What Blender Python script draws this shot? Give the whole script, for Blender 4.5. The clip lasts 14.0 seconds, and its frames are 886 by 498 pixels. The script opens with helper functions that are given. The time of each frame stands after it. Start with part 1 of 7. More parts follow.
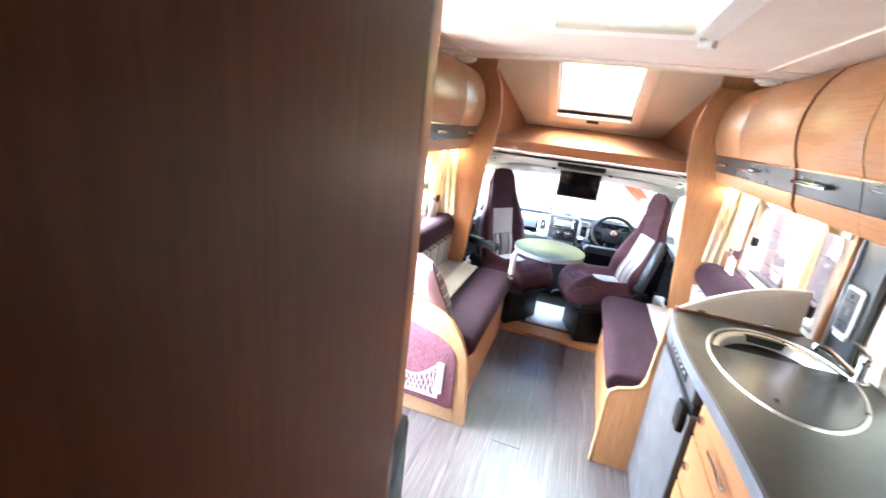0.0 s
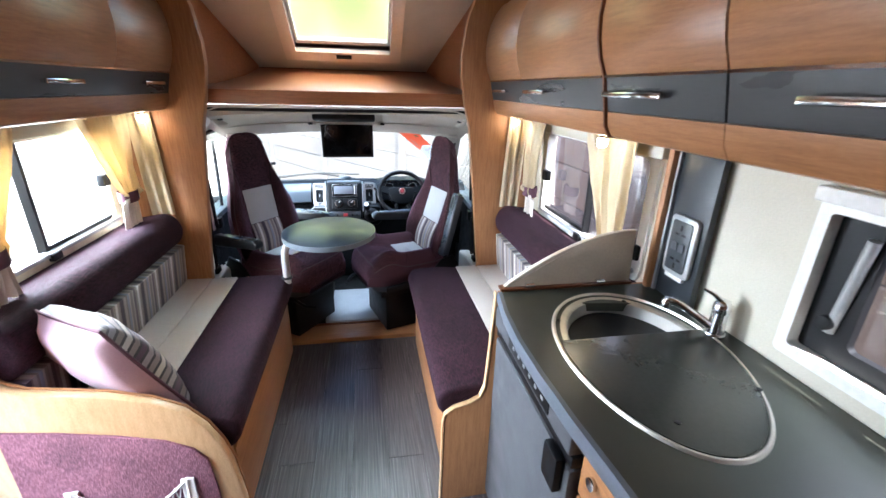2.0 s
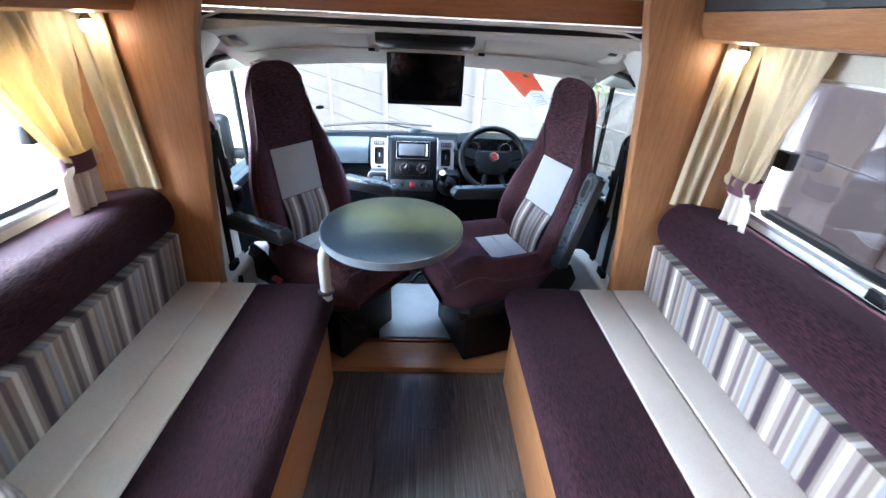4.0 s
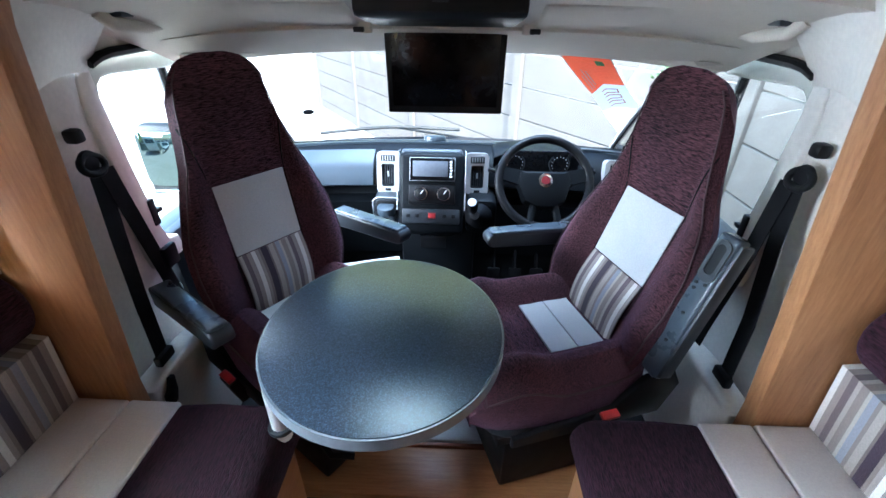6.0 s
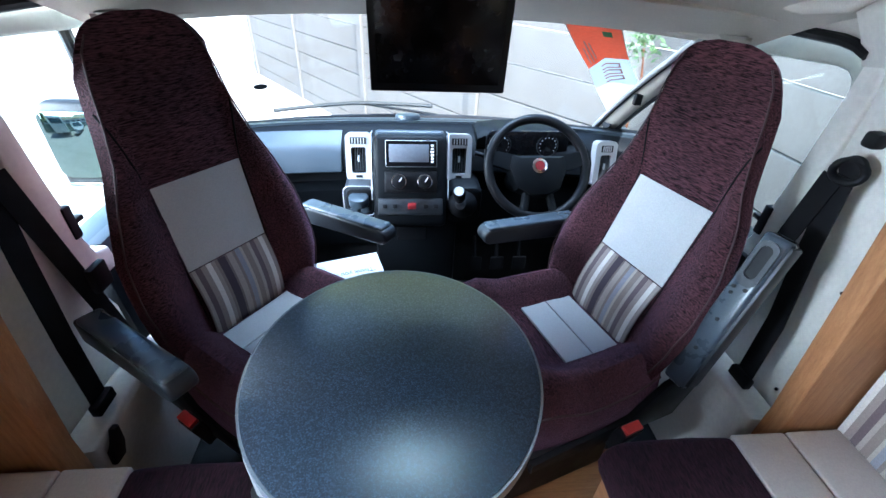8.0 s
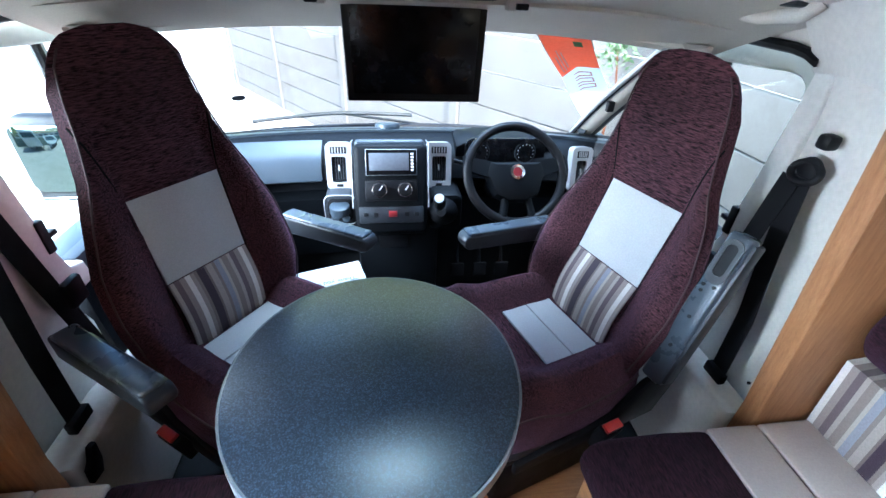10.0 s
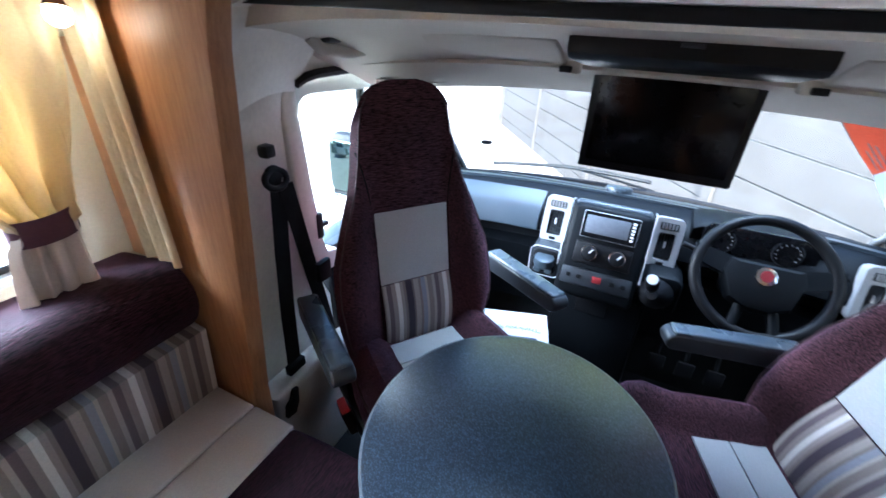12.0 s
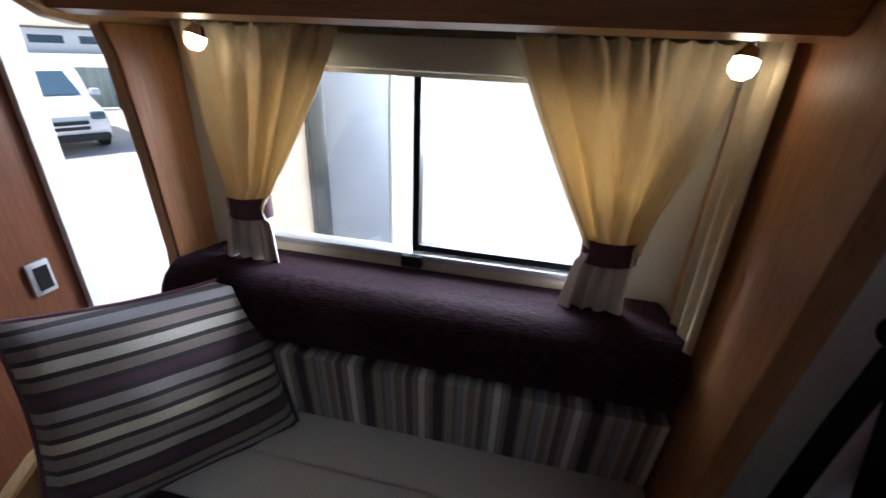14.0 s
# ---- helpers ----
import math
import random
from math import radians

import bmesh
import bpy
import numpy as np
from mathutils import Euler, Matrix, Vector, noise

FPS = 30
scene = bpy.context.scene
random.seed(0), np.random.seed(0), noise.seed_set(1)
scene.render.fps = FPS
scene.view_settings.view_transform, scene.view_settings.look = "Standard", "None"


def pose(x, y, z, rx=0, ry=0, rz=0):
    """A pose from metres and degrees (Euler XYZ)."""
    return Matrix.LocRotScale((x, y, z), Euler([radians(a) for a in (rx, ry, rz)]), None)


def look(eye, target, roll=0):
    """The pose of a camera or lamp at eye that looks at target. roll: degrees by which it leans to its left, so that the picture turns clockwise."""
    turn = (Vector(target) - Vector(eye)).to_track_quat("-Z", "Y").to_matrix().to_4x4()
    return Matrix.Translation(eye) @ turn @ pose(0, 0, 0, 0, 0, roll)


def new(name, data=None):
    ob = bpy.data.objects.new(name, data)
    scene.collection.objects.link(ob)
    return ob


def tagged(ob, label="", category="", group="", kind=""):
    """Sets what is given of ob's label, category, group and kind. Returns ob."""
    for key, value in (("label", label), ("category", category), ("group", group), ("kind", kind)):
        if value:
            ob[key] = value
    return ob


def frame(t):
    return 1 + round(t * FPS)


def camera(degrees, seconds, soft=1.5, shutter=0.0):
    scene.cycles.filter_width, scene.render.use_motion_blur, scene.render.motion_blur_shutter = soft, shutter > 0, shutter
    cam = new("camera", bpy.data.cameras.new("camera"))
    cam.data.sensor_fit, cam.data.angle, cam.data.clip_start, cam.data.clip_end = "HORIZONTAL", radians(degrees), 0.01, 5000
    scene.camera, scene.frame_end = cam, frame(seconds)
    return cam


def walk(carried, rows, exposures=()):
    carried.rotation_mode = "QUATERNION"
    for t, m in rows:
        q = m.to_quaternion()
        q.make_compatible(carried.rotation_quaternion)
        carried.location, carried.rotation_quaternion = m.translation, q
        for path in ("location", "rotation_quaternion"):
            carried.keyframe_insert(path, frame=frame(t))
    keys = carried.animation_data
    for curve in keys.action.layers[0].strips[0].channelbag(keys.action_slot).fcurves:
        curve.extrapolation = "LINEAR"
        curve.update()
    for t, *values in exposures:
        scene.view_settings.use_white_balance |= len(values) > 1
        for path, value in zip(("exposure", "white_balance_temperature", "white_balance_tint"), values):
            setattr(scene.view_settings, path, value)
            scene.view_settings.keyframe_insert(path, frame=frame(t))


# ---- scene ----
cam = camera(92.8, 14.0, shutter=0.3)
PATH = [
    (0, (0.035, -0.041, 1.561), (-0.531, 1.784, 0.968), 6.8),
    (0.5, (0.079, 0.084, 1.537), (-0.153, 1.96, 0.884), 8.5),
    (1, (0.119, 0.316, 1.547), (0.038, 2.221, 0.943), 4.4),
    (1.5, (0.119, 0.512, 1.535), (0.23, 2.416, 0.935), 2.1),
    (2, (0.108, 0.712, 1.489), (0.448, 2.551, 0.779), 1.4),
    (2.5, (0.126, 0.915, 1.398), (0.344, 2.768, 0.677), -0.1),
    (3, (0.029, 1.147, 1.395), (0.126, 2.953, 0.541), 2.8),
    (5.5, (-0.005, 2.174, 1.358), (0.065, 3.911, 0.37), 2.1),
    (6, (0.036, 2.279, 1.34), (-0.021, 4.001, 0.326), 0.7),
    (6.5, (0.03, 2.346, 1.329), (0.031, 4.035, 0.259), 1.2),
    (7, (-0.041, 2.418, 1.336), (0.041, 4.091, 0.243), 1.7),
    (7.5, (-0.084, 2.447, 1.328), (0.035, 4.112, 0.227), 3.0),
    (8, (-0.085, 2.461, 1.321), (0.093, 4.108, 0.2), 2.9),
    (10.5, (-0.071, 2.442, 1.33), (0.176, 4.119, 0.268), 2.7),
    (11, (-0.065, 2.441, 1.335), (0.06, 4.144, 0.293), 2.2),
    (11.5, (-0.041, 2.446, 1.342), (-0.338, 4.128, 0.301), 1.4),
    (12, (-0.036, 2.471, 1.361), (-0.76, 4.067, 0.396), 2.9),
    (12.5, (-0.119, 2.548, 1.372), (-1.151, 3.983, 0.437), 1.9),
    (13, (-0.156, 2.598, 1.365), (-1.712, 3.524, 0.515), 0.9),
    (13.5, (-0.153, 2.633, 1.359), (-1.924, 2.692, 0.431), 2.8),
    (14, (-0.167, 2.606, 1.345), (-1.936, 2.249, 0.482), 2.7),
]
walk(cam, [(t, look(eye, target, roll)) for t, eye, target, roll in PATH],
     exposures=[(0.0, 4.55, 6050, 13), (0.5, 4.05, 6050, 14), (1.0, 4.1, 6000, 12), (1.5, 3.62, 5950, 12), (2.0, 3.17, 5850, 11), (2.5, 3.05, 5750, 11), (3.0, 3.0, 5650, 11), (5.5, 3.1, 5450, 8),
                (6.5, 2.9, 5350, 7), (8.0, 2.8, 5300, 7), (11.0, 3.05, 5350, 8), (12.0, 2.85, 5300, 10), (12.5, 2.7, 5300, 11), (13.0, 2.35, 5400, 11), (13.5, 1.3, 5700, 13), (14.0, 0.8, 5800, 14)])


# ---- light ----
SUN_EL, SUN_AZ = radians(58), radians(160)
world = bpy.data.worlds.new("sky")
scene.world = world
world.use_nodes = True
wn = world.node_tree
sky = wn.nodes.new("ShaderNodeTexSky")
sky.sky_type, sky.sun_disc, sky.sun_elevation, sky.sun_rotation = "NISHITA", False, SUN_EL, SUN_AZ
wn.links.new(sky.outputs["Color"], wn.nodes["Background"].inputs["Color"])
wn.nodes["Background"].inputs["Strength"].default_value = 0.15
sun_data = bpy.data.lights.new("sun", "SUN")
sun_data.energy, sun_data.angle, sun_data.color = 5.0, radians(0.6), (1, 0.95, 0.87)
sun = new("sun", sun_data)
to_sun = Vector((math.sin(SUN_AZ) * math.cos(SUN_EL), math.cos(SUN_AZ) * math.cos(SUN_EL), math.sin(SUN_EL)))
sun.matrix_basis = look((0, 0, 30), Vector((0, 0, 30)) - to_sun)


def daylight(name, at, towards, wide, high, watts, colour=(1, 0.98, 0.95), spread=160):
    """Daylight that enters by an opening."""
    d = bpy.data.lights.new(name, "AREA")
    d.shape, d.size, d.size_y, d.energy, d.color = "RECTANGLE", wide, high, watts, colour
    d.spread = radians(spread)
    ob = new(name, d)
    ob.matrix_basis = look(at, towards)
    return ob


COOL, GROUND = (0.86, 0.94, 1.0), (1.0, 0.97, 0.92)
daylight("daylight_lounge_window", (-1.9, 2.52, 1.45), (0.7, 2.62, 0.55), 0.95, 1.1, 48, COOL)
daylight("ground_light_windscreen", (0, 4.85, 0.30), (0, 3.2, 1.5), 1.5, 0.5, 6.5, GROUND)
daylight("daylight_passenger_window", (-1.9, 3.60, 1.35), (0.6, 3.2, 0.6), 1.1, 1.0, 27, (0.96, 0.98, 1.0))
daylight("daylight_driver_window", (1.5, 3.55, 1.9), (0.4, 3.5, 0.8), 0.8, 0.6, 0.9, (1.0, 0.94, 0.85))
daylight("daylight_rooflight", (0, 4.15, 3.4), (0, 2.7, 0.8), 1.6, 1.6, 42, (0.70, 0.85, 1.0))
daylight("daylight_roof_hatch", (0.05, 1.28, 2.6), (0.05, 1.28, 1.0), 1.0, 1.0, 4, COOL)
daylight("daylight_lounge_window_driver_side", (1.45, 2.40, 1.75), (0.4, 2.4, 0.9), 0.9, 0.5, 2.4, COOL)
daylight("daylight_kitchen_window", (1.5, 0.97, 1.75), (0.6, 0.97, 0.9), 0.8, 0.4, 4.5, COOL)
daylight("daylight_entrance", (-1.75, 1.45, 1.75), (-0.35, 1.50, 0.0), 0.6, 0.9, 5, COOL, 75)


# ---- materials ----
def nodes_of(name):
    m = bpy.data.materials.new(name)
    m.use_nodes = True
    nt = m.node_tree
    b = nt.nodes["Principled BSDF"]
    return m, nt, b


def coords(nt, stretch=(1, 1, 1)):
    tc = nt.nodes.new("ShaderNodeTexCoord")
    mp = nt.nodes.new("ShaderNodeMapping")
    mp.inputs["Scale"].default_value = stretch
    nt.links.new(tc.outputs["Object"], mp.inputs["Vector"])
    return mp.outputs["Vector"]


def noise_of(nt, vec, scale, detail=4.0, rough=0.55):
    n = nt.nodes.new("ShaderNodeTexNoise")
    n.inputs["Scale"].default_value, n.inputs["Detail"].default_value, n.inputs["Roughness"].default_value = scale, detail, rough
    nt.links.new(vec, n.inputs["Vector"])
    return n.outputs["Fac"]


def ramp_of(nt, fac, stops, constant=False):
    r = nt.nodes.new("ShaderNodeValToRGB")
    r.color_ramp.interpolation = "CONSTANT" if constant else "LINEAR"
    while len(r.color_ramp.elements) < len(stops):
        r.color_ramp.elements.new(0.5)
    for e, (p, c) in zip(r.color_ramp.elements, stops):
        e.position, e.color = p, (*c, 1)
    nt.links.new(fac, r.inputs["Fac"])
    return r.outputs["Color"]


def mixed(nt, fac, a, b, mode="MIX"):
    m = nt.nodes.new("ShaderNodeMix")
    m.data_type, m.blend_type = "RGBA", mode
    for k, v in (("Factor", fac), ("A", a), ("B", b)):
        sock = [s for s in m.inputs if s.name == k and s.enabled][0] if k != "Factor" else m.inputs[0]
        if isinstance(v, (int, float)):
            sock.default_value = v
        elif isinstance(v, tuple):
            sock.default_value = (*v, 1)
        else:
            nt.links.new(v, sock)
    return [s for s in m.outputs if s.enabled][0]


def bumped(nt, b, height, strength, distance=0.002):
    n = nt.nodes.new("ShaderNodeBump")
    n.inputs["Strength"].default_value, n.inputs["Distance"].default_value = strength, distance
    nt.links.new(height, n.inputs["Height"])
    nt.links.new(n.outputs["Normal"], b.inputs["Normal"])


def surface(name, c1, c2, rough=0.5, metal=0.0, scale=6.0, fine=120.0, bump=0.1, stretch=(1, 1, 1), coat=0.0, sheen=0.0, spec=0.5, fine_mix=0.25):
    """Two tones blended at a large and a fine scale, with fine relief."""
    m, nt, b = nodes_of(name)
    v = coords(nt, stretch)
    big = ramp_of(nt, noise_of(nt, v, scale), [(0.3, c1), (0.7, c2)])
    small = noise_of(nt, v, fine, 2.0)
    dark = ramp_of(nt, small, [(0.3, tuple(x * 0.8 for x in c1)), (0.7, tuple(min(1, x * 1.12) for x in c2))])
    nt.links.new(mixed(nt, fine_mix, big, dark), b.inputs["Base Color"])
    rr = ramp_of(nt, noise_of(nt, v, scale * 2.3), [(0.3, (rough * 0.85,) * 3), (0.7, (min(1, rough * 1.15),) * 3)])
    nt.links.new(rr, b.inputs["Roughness"])
    b.inputs["Metallic"].default_value = metal
    b.inputs["Specular IOR Level"].default_value = spec
    b.inputs["Coat Weight"].default_value = coat
    b.inputs["Coat Roughness"].default_value = 0.15
    b.inputs["Sheen Weight"].default_value = sheen
    b.inputs["Sheen Roughness"].default_value = 0.4
    if bump:
        bumped(nt, b, small, bump)
    return m


def wood(name, c1, c2, c3, stretch, rough=0.38, coat=0.12):
    """Veneer with long grain along the axis whose stretch is small."""
    m, nt, b = nodes_of(name)
    v = coords(nt, stretch)
    grain = noise_of(nt, v, 9.0, 6.0, 0.6)
    fine = noise_of(nt, v, 60.0, 3.0, 0.6)
    col = ramp_of(nt, grain, [(0.25, c1), (0.5, c2), (0.75, c3)])
    lines = ramp_of(nt, fine, [(0.35, (0.72, 0.66, 0.6)), (0.6, (1, 1, 1))])
    col = mixed(nt, 0.55, col, lines, "MULTIPLY")
    nt.links.new(col, b.inputs["Base Color"])
    b.inputs["Roughness"].default_value = rough
    b.inputs["Coat Weight"].default_value, b.inputs["Coat Roughness"].default_value = coat, 0.3
    bumped(nt, b, fine, 0.06, 0.001)
    return m


STRIPES = [(0.0, (0.66, 0.62, 0.57)), (0.085, (0.30, 0.25, 0.22)), (0.15, (0.19, 0.15, 0.13)), (0.20, (0.035, 0.018, 0.030)), (0.335, (0.15, 0.115, 0.10)),
           (0.37, (0.33, 0.28, 0.24)), (0.47, (0.20, 0.165, 0.145)), (0.52, (0.24, 0.25, 0.29)), (0.61, (0.40, 0.35, 0.30)), (0.66, (0.22, 0.18, 0.155)),
           (0.76, (0.36, 0.31, 0.27)), (0.82, (0.12, 0.085, 0.09)), (0.91, (0.27, 0.225, 0.20))]


SEPARATE, TAUPE = (0.022, 0.015, 0.016), (0.20, 0.155, 0.135)
BANDED = []
for k, tone in enumerate((TAUPE, (0.46, 0.39, 0.30), TAUPE, (0.24, 0.21, 0.20), (0.055, 0.02, 0.038), TAUPE, (0.47, 0.42, 0.36), TAUPE, (0.21, 0.195, 0.205), TAUPE, (0.055, 0.02, 0.038), (0.29, 0.25, 0.22))):
    BANDED += [(k / 12, tone), ((k + 0.66) / 12, SEPARATE)]


def stripes(name, axis, period, shift=0.0, bands=STRIPES):
    """Woven upholstery stripes across one axis."""
    m, nt, b = nodes_of(name)
    v = coords(nt)
    sep = nt.nodes.new("ShaderNodeSeparateXYZ")
    nt.links.new(v, sep.inputs[0])
    a = nt.nodes.new("ShaderNodeMath")
    a.operation = "MULTIPLY_ADD"
    a.inputs[1].default_value, a.inputs[2].default_value = 1 / period, shift + 20
    nt.links.new(sep.outputs[axis], a.inputs[0])
    f = nt.nodes.new("ShaderNodeMath")
    f.operation = "FRACT"
    nt.links.new(a.outputs[0], f.inputs[0])
    col = ramp_of(nt, f.outputs[0], bands, True)
    weave = noise_of(nt, v, 260.0, 2.0)
    col = mixed(nt, 0.35, col, ramp_of(nt, weave, [(0.3, (0.6, 0.6, 0.6)), (0.7, (1.1, 1.1, 1.1))]), "MULTIPLY")
    nt.links.new(col, b.inputs["Base Color"])
    b.inputs["Roughness"].default_value = 0.7
    b.inputs["Sheen Weight"].default_value = 0.15
    bumped(nt, b, weave, 0.25)
    return m


def chenille(name, dark, light, stretch, sheen=0.2):
    """Aubergine chenille with short dark flecks along one direction."""
    m, nt, b = nodes_of(name)
    v = coords(nt, stretch)
    fleck = noise_of(nt, v, 56.0, 2.0, 0.6)
    wide = noise_of(nt, coords(nt), 5.0, 3.0)
    col = ramp_of(nt, fleck, [(0.37, dark), (0.46, tuple(x * 0.8 for x in light)), (0.64, tuple(x * 1.75 for x in light))])
    col = mixed(nt, 0.55, col, ramp_of(nt, wide, [(0.32, (0.42, 0.42, 0.42)), (0.68, (1.3, 1.2, 1.2))]), "MULTIPLY")
    nt.links.new(col, b.inputs["Base Color"])
    b.inputs["Roughness"].default_value = 0.9
    b.inputs["Sheen Weight"].default_value, b.inputs["Sheen Roughness"].default_value = sheen, 0.35
    b.inputs["Specular IOR Level"].default_value = 0.2
    b.inputs["Sheen Tint"].default_value = (0.62, 0.34, 0.58, 1)
    bumped(nt, b, fleck, 0.8, 0.004)
    return m


def glass(name, tint, gloss=0.025):
    m = bpy.data.materials.new(name)
    m.use_nodes = True
    nt = m.node_tree
    nt.nodes.remove(nt.nodes["Principled BSDF"])
    tr, gl, mx, lw, pw, ad = (nt.nodes.new("ShaderNode" + k) for k in ("BsdfTransparent", "BsdfGlossy", "MixShader", "LayerWeight", "Math", "Math"))
    tr.inputs["Color"].default_value = (*tint, 1)
    gl.inputs["Roughness"].default_value = 0.02
    pw.operation, ad.operation = "POWER", "MULTIPLY_ADD"
    pw.inputs[1].default_value, ad.inputs[1].default_value, ad.inputs[2].default_value = 4.0, 0.5, gloss
    nt.links.new(lw.outputs["Facing"], pw.inputs[0])
    nt.links.new(pw.outputs[0], ad.inputs[0])
    nt.links.new(ad.outputs[0], mx.inputs[0])
    nt.links.new(tr.outputs[0], mx.inputs[1])
    nt.links.new(gl.outputs[0], mx.inputs[2])
    nt.links.new(mx.outputs[0], nt.nodes["Material Output"].inputs["Surface"])
    return m


def milky(name, colour):
    """Diffusing acrylic."""
    m = bpy.data.materials.new(name)
    m.use_nodes = True
    nt = m.node_tree
    nt.nodes.remove(nt.nodes["Principled BSDF"])
    tr = nt.nodes.new("ShaderNodeBsdfTranslucent")
    tr.inputs["Color"].default_value = (*colour, 1)
    nt.links.new(tr.outputs[0], nt.nodes["Material Output"].inputs["Surface"])
    return m


def frosted(name, colour, rough):
    """Weathered acrylic that blurs what lies behind it."""
    m = bpy.data.materials.new(name)
    m.use_nodes = True
    nt = m.node_tree
    nt.nodes.remove(nt.nodes["Principled BSDF"])
    rf = nt.nodes.new("ShaderNodeBsdfRefraction")
    rf.inputs["Color"].default_value, rf.inputs["Roughness"].default_value, rf.inputs["IOR"].default_value = (*colour, 1), rough, 1.05
    tr, mx = nt.nodes.new("ShaderNodeBsdfTransparent"), nt.nodes.new("ShaderNodeMixShader")
    tr.inputs["Color"].default_value, mx.inputs[0].default_value = (*colour, 1), 0.2
    nt.links.new(rf.outputs[0], mx.inputs[1])
    nt.links.new(tr.outputs[0], mx.inputs[2])
    nt.links.new(mx.outputs[0], nt.nodes["Material Output"].inputs["Surface"])
    return m


def leafy(name, c1, c2):
    """Leaves that let some light through."""
    m = surface(name, c1, c2, 0.6, scale=3)
    nt = m.node_tree
    tr, mx = nt.nodes.new("ShaderNodeBsdfTranslucent"), nt.nodes.new("ShaderNodeMixShader")
    tr.inputs["Color"].default_value, mx.inputs[0].default_value = (*c2, 1), 0.45
    nt.links.new(nt.nodes["Principled BSDF"].outputs[0], mx.inputs[1])
    nt.links.new(tr.outputs[0], mx.inputs[2])
    nt.links.new(mx.outputs[0], nt.nodes["Material Output"].inputs["Surface"])
    return m


def glow(name, colour, strength):
    m, nt, b = nodes_of(name)
    b.inputs["Base Color"].default_value = (*colour, 1)
    b.inputs["Emission Color"].default_value = (*colour, 1)
    b.inputs["Emission Strength"].default_value = strength
    return m


CH1, CH2, CH3 = (0.27, 0.115, 0.045), (0.36, 0.165, 0.066), (0.43, 0.21, 0.09)
WOOD_Y = wood("cherry_grain_along", CH1, CH2, CH3, (14, 1, 14))
WOOD_Z = wood("cherry_grain_up", CH1, CH2, CH3, (14, 14, 1), 0.5, 0.0)
WOOD_X = wood("cherry_grain_across", CH1, CH2, CH3, (1, 14, 14))
WOOD_RED = wood("cherry_red_shelf", (0.25, 0.085, 0.03), (0.33, 0.125, 0.05), (0.39, 0.16, 0.065), (1, 14, 14), 0.3, 0.25)
# Dark cherry: shade on washroom wall and wardrobe is in this colour.
WOOD_DARK = wood("dark_and_shaded_wood", (0.108, 0.034, 0.012), (0.137, 0.044, 0.016), (0.172, 0.058, 0.022), (14, 14, 0.7), 0.42, 0.04)
WOOD_DARK.node_tree.nodes["Principled BSDF"].inputs["Specular IOR Level"].default_value = 0.3
MAPLE = wood("light_edge_wood", (0.56, 0.34, 0.16), (0.64, 0.41, 0.21), (0.70, 0.47, 0.25), (10, 10, 2), 0.3, 0.3)
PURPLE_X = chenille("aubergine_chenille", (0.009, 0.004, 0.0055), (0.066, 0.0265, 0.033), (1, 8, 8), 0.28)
# The bench's shade is put into this darker copy of the seat chenille.
PURPLE_SHADED = chenille("aubergine_chenille_bench_shaded", (0.0035, 0.0014, 0.0020), (0.023, 0.0072, 0.0126), (9, 1, 9), 0.08)
SEAM = surface("plum_seam_cord", (0.045, 0.021, 0.024), (0.065, 0.030, 0.033), 0.7, fine=300, bump=0.2)
PURPLE_PALE = chenille("plum_panel_cloth", (0.19, 0.083, 0.110), (0.26, 0.120, 0.155), (9, 9, 1), 0.1)
LILAC = surface("pale_lilac_cloth", (0.50, 0.33, 0.38), (0.58, 0.40, 0.45), 0.8, bump=0.2, sheen=0.2, fine=300)
BEIGE = surface("beige_faux_leather", (0.45, 0.395, 0.355), (0.51, 0.455, 0.415), 0.5, fine=240, bump=0.15)
SILVER_CLOTH = surface("pale_grey_faux_leather", (0.42, 0.425, 0.415), (0.48, 0.485, 0.475), 0.5, fine=260, bump=0.12)
STRIPE_BENCH = stripes("bench_stripe_cloth", "Y", 0.160, 0.7925)
STRIPE_SEAT = stripes("seat_stripe_cloth", "X", 0.150, 0.45)
STRIPE_CUSHION = stripes("cushion_stripe_cloth", "Y", 0.33, 0.2, BANDED)
CREAM = surface("cream_wall_vinyl", (0.53, 0.49, 0.39), (0.59, 0.55, 0.45), 0.6, fine=200, bump=0.08)
CEILING = surface("cream_ceiling_vinyl", (0.68, 0.60, 0.53), (0.74, 0.66, 0.59), 0.65, fine=220, bump=0.08)
CEIL_FELT = surface("beige_roof_lining", (0.50, 0.44, 0.38), (0.56, 0.50, 0.43), 0.85, fine=300, bump=0.2)
CAB_LINING = surface("grey_cab_lining", (0.56, 0.52, 0.455), (0.62, 0.58, 0.51), 0.8, fine=320, bump=0.2)
WHITE = surface("white_moulding", (0.62, 0.59, 0.535), (0.68, 0.65, 0.59), 0.42, fine=90, bump=0.04)
FRAME_WHITE = surface("white_window_frame", (0.72, 0.71, 0.68), (0.78, 0.77, 0.74), 0.35, fine=80, bump=0.03)
FRAME_CREAM = surface("cream_window_surround", (0.58, 0.51, 0.38), (0.64, 0.57, 0.44), 0.45, fine=80, bump=0.03)
CURTAIN = surface("gold_cream_curtain", (0.60, 0.50, 0.32), (0.67, 0.58, 0.41), 0.75, fine=260, bump=0.15, sheen=0.1)
cn = CURTAIN.node_tree
bumped(cn, cn.nodes["Principled BSDF"], noise_of(cn, coords(cn, (1, 1, 0.55)), 21.0, 3.0, 0.55), 0.8, 0.016)
ctr, cmx = cn.nodes.new("ShaderNodeBsdfTranslucent"), cn.nodes.new("ShaderNodeMixShader")
ctr.inputs["Color"].default_value, cmx.inputs[0].default_value = (0.92, 0.70, 0.38, 1), 0.22
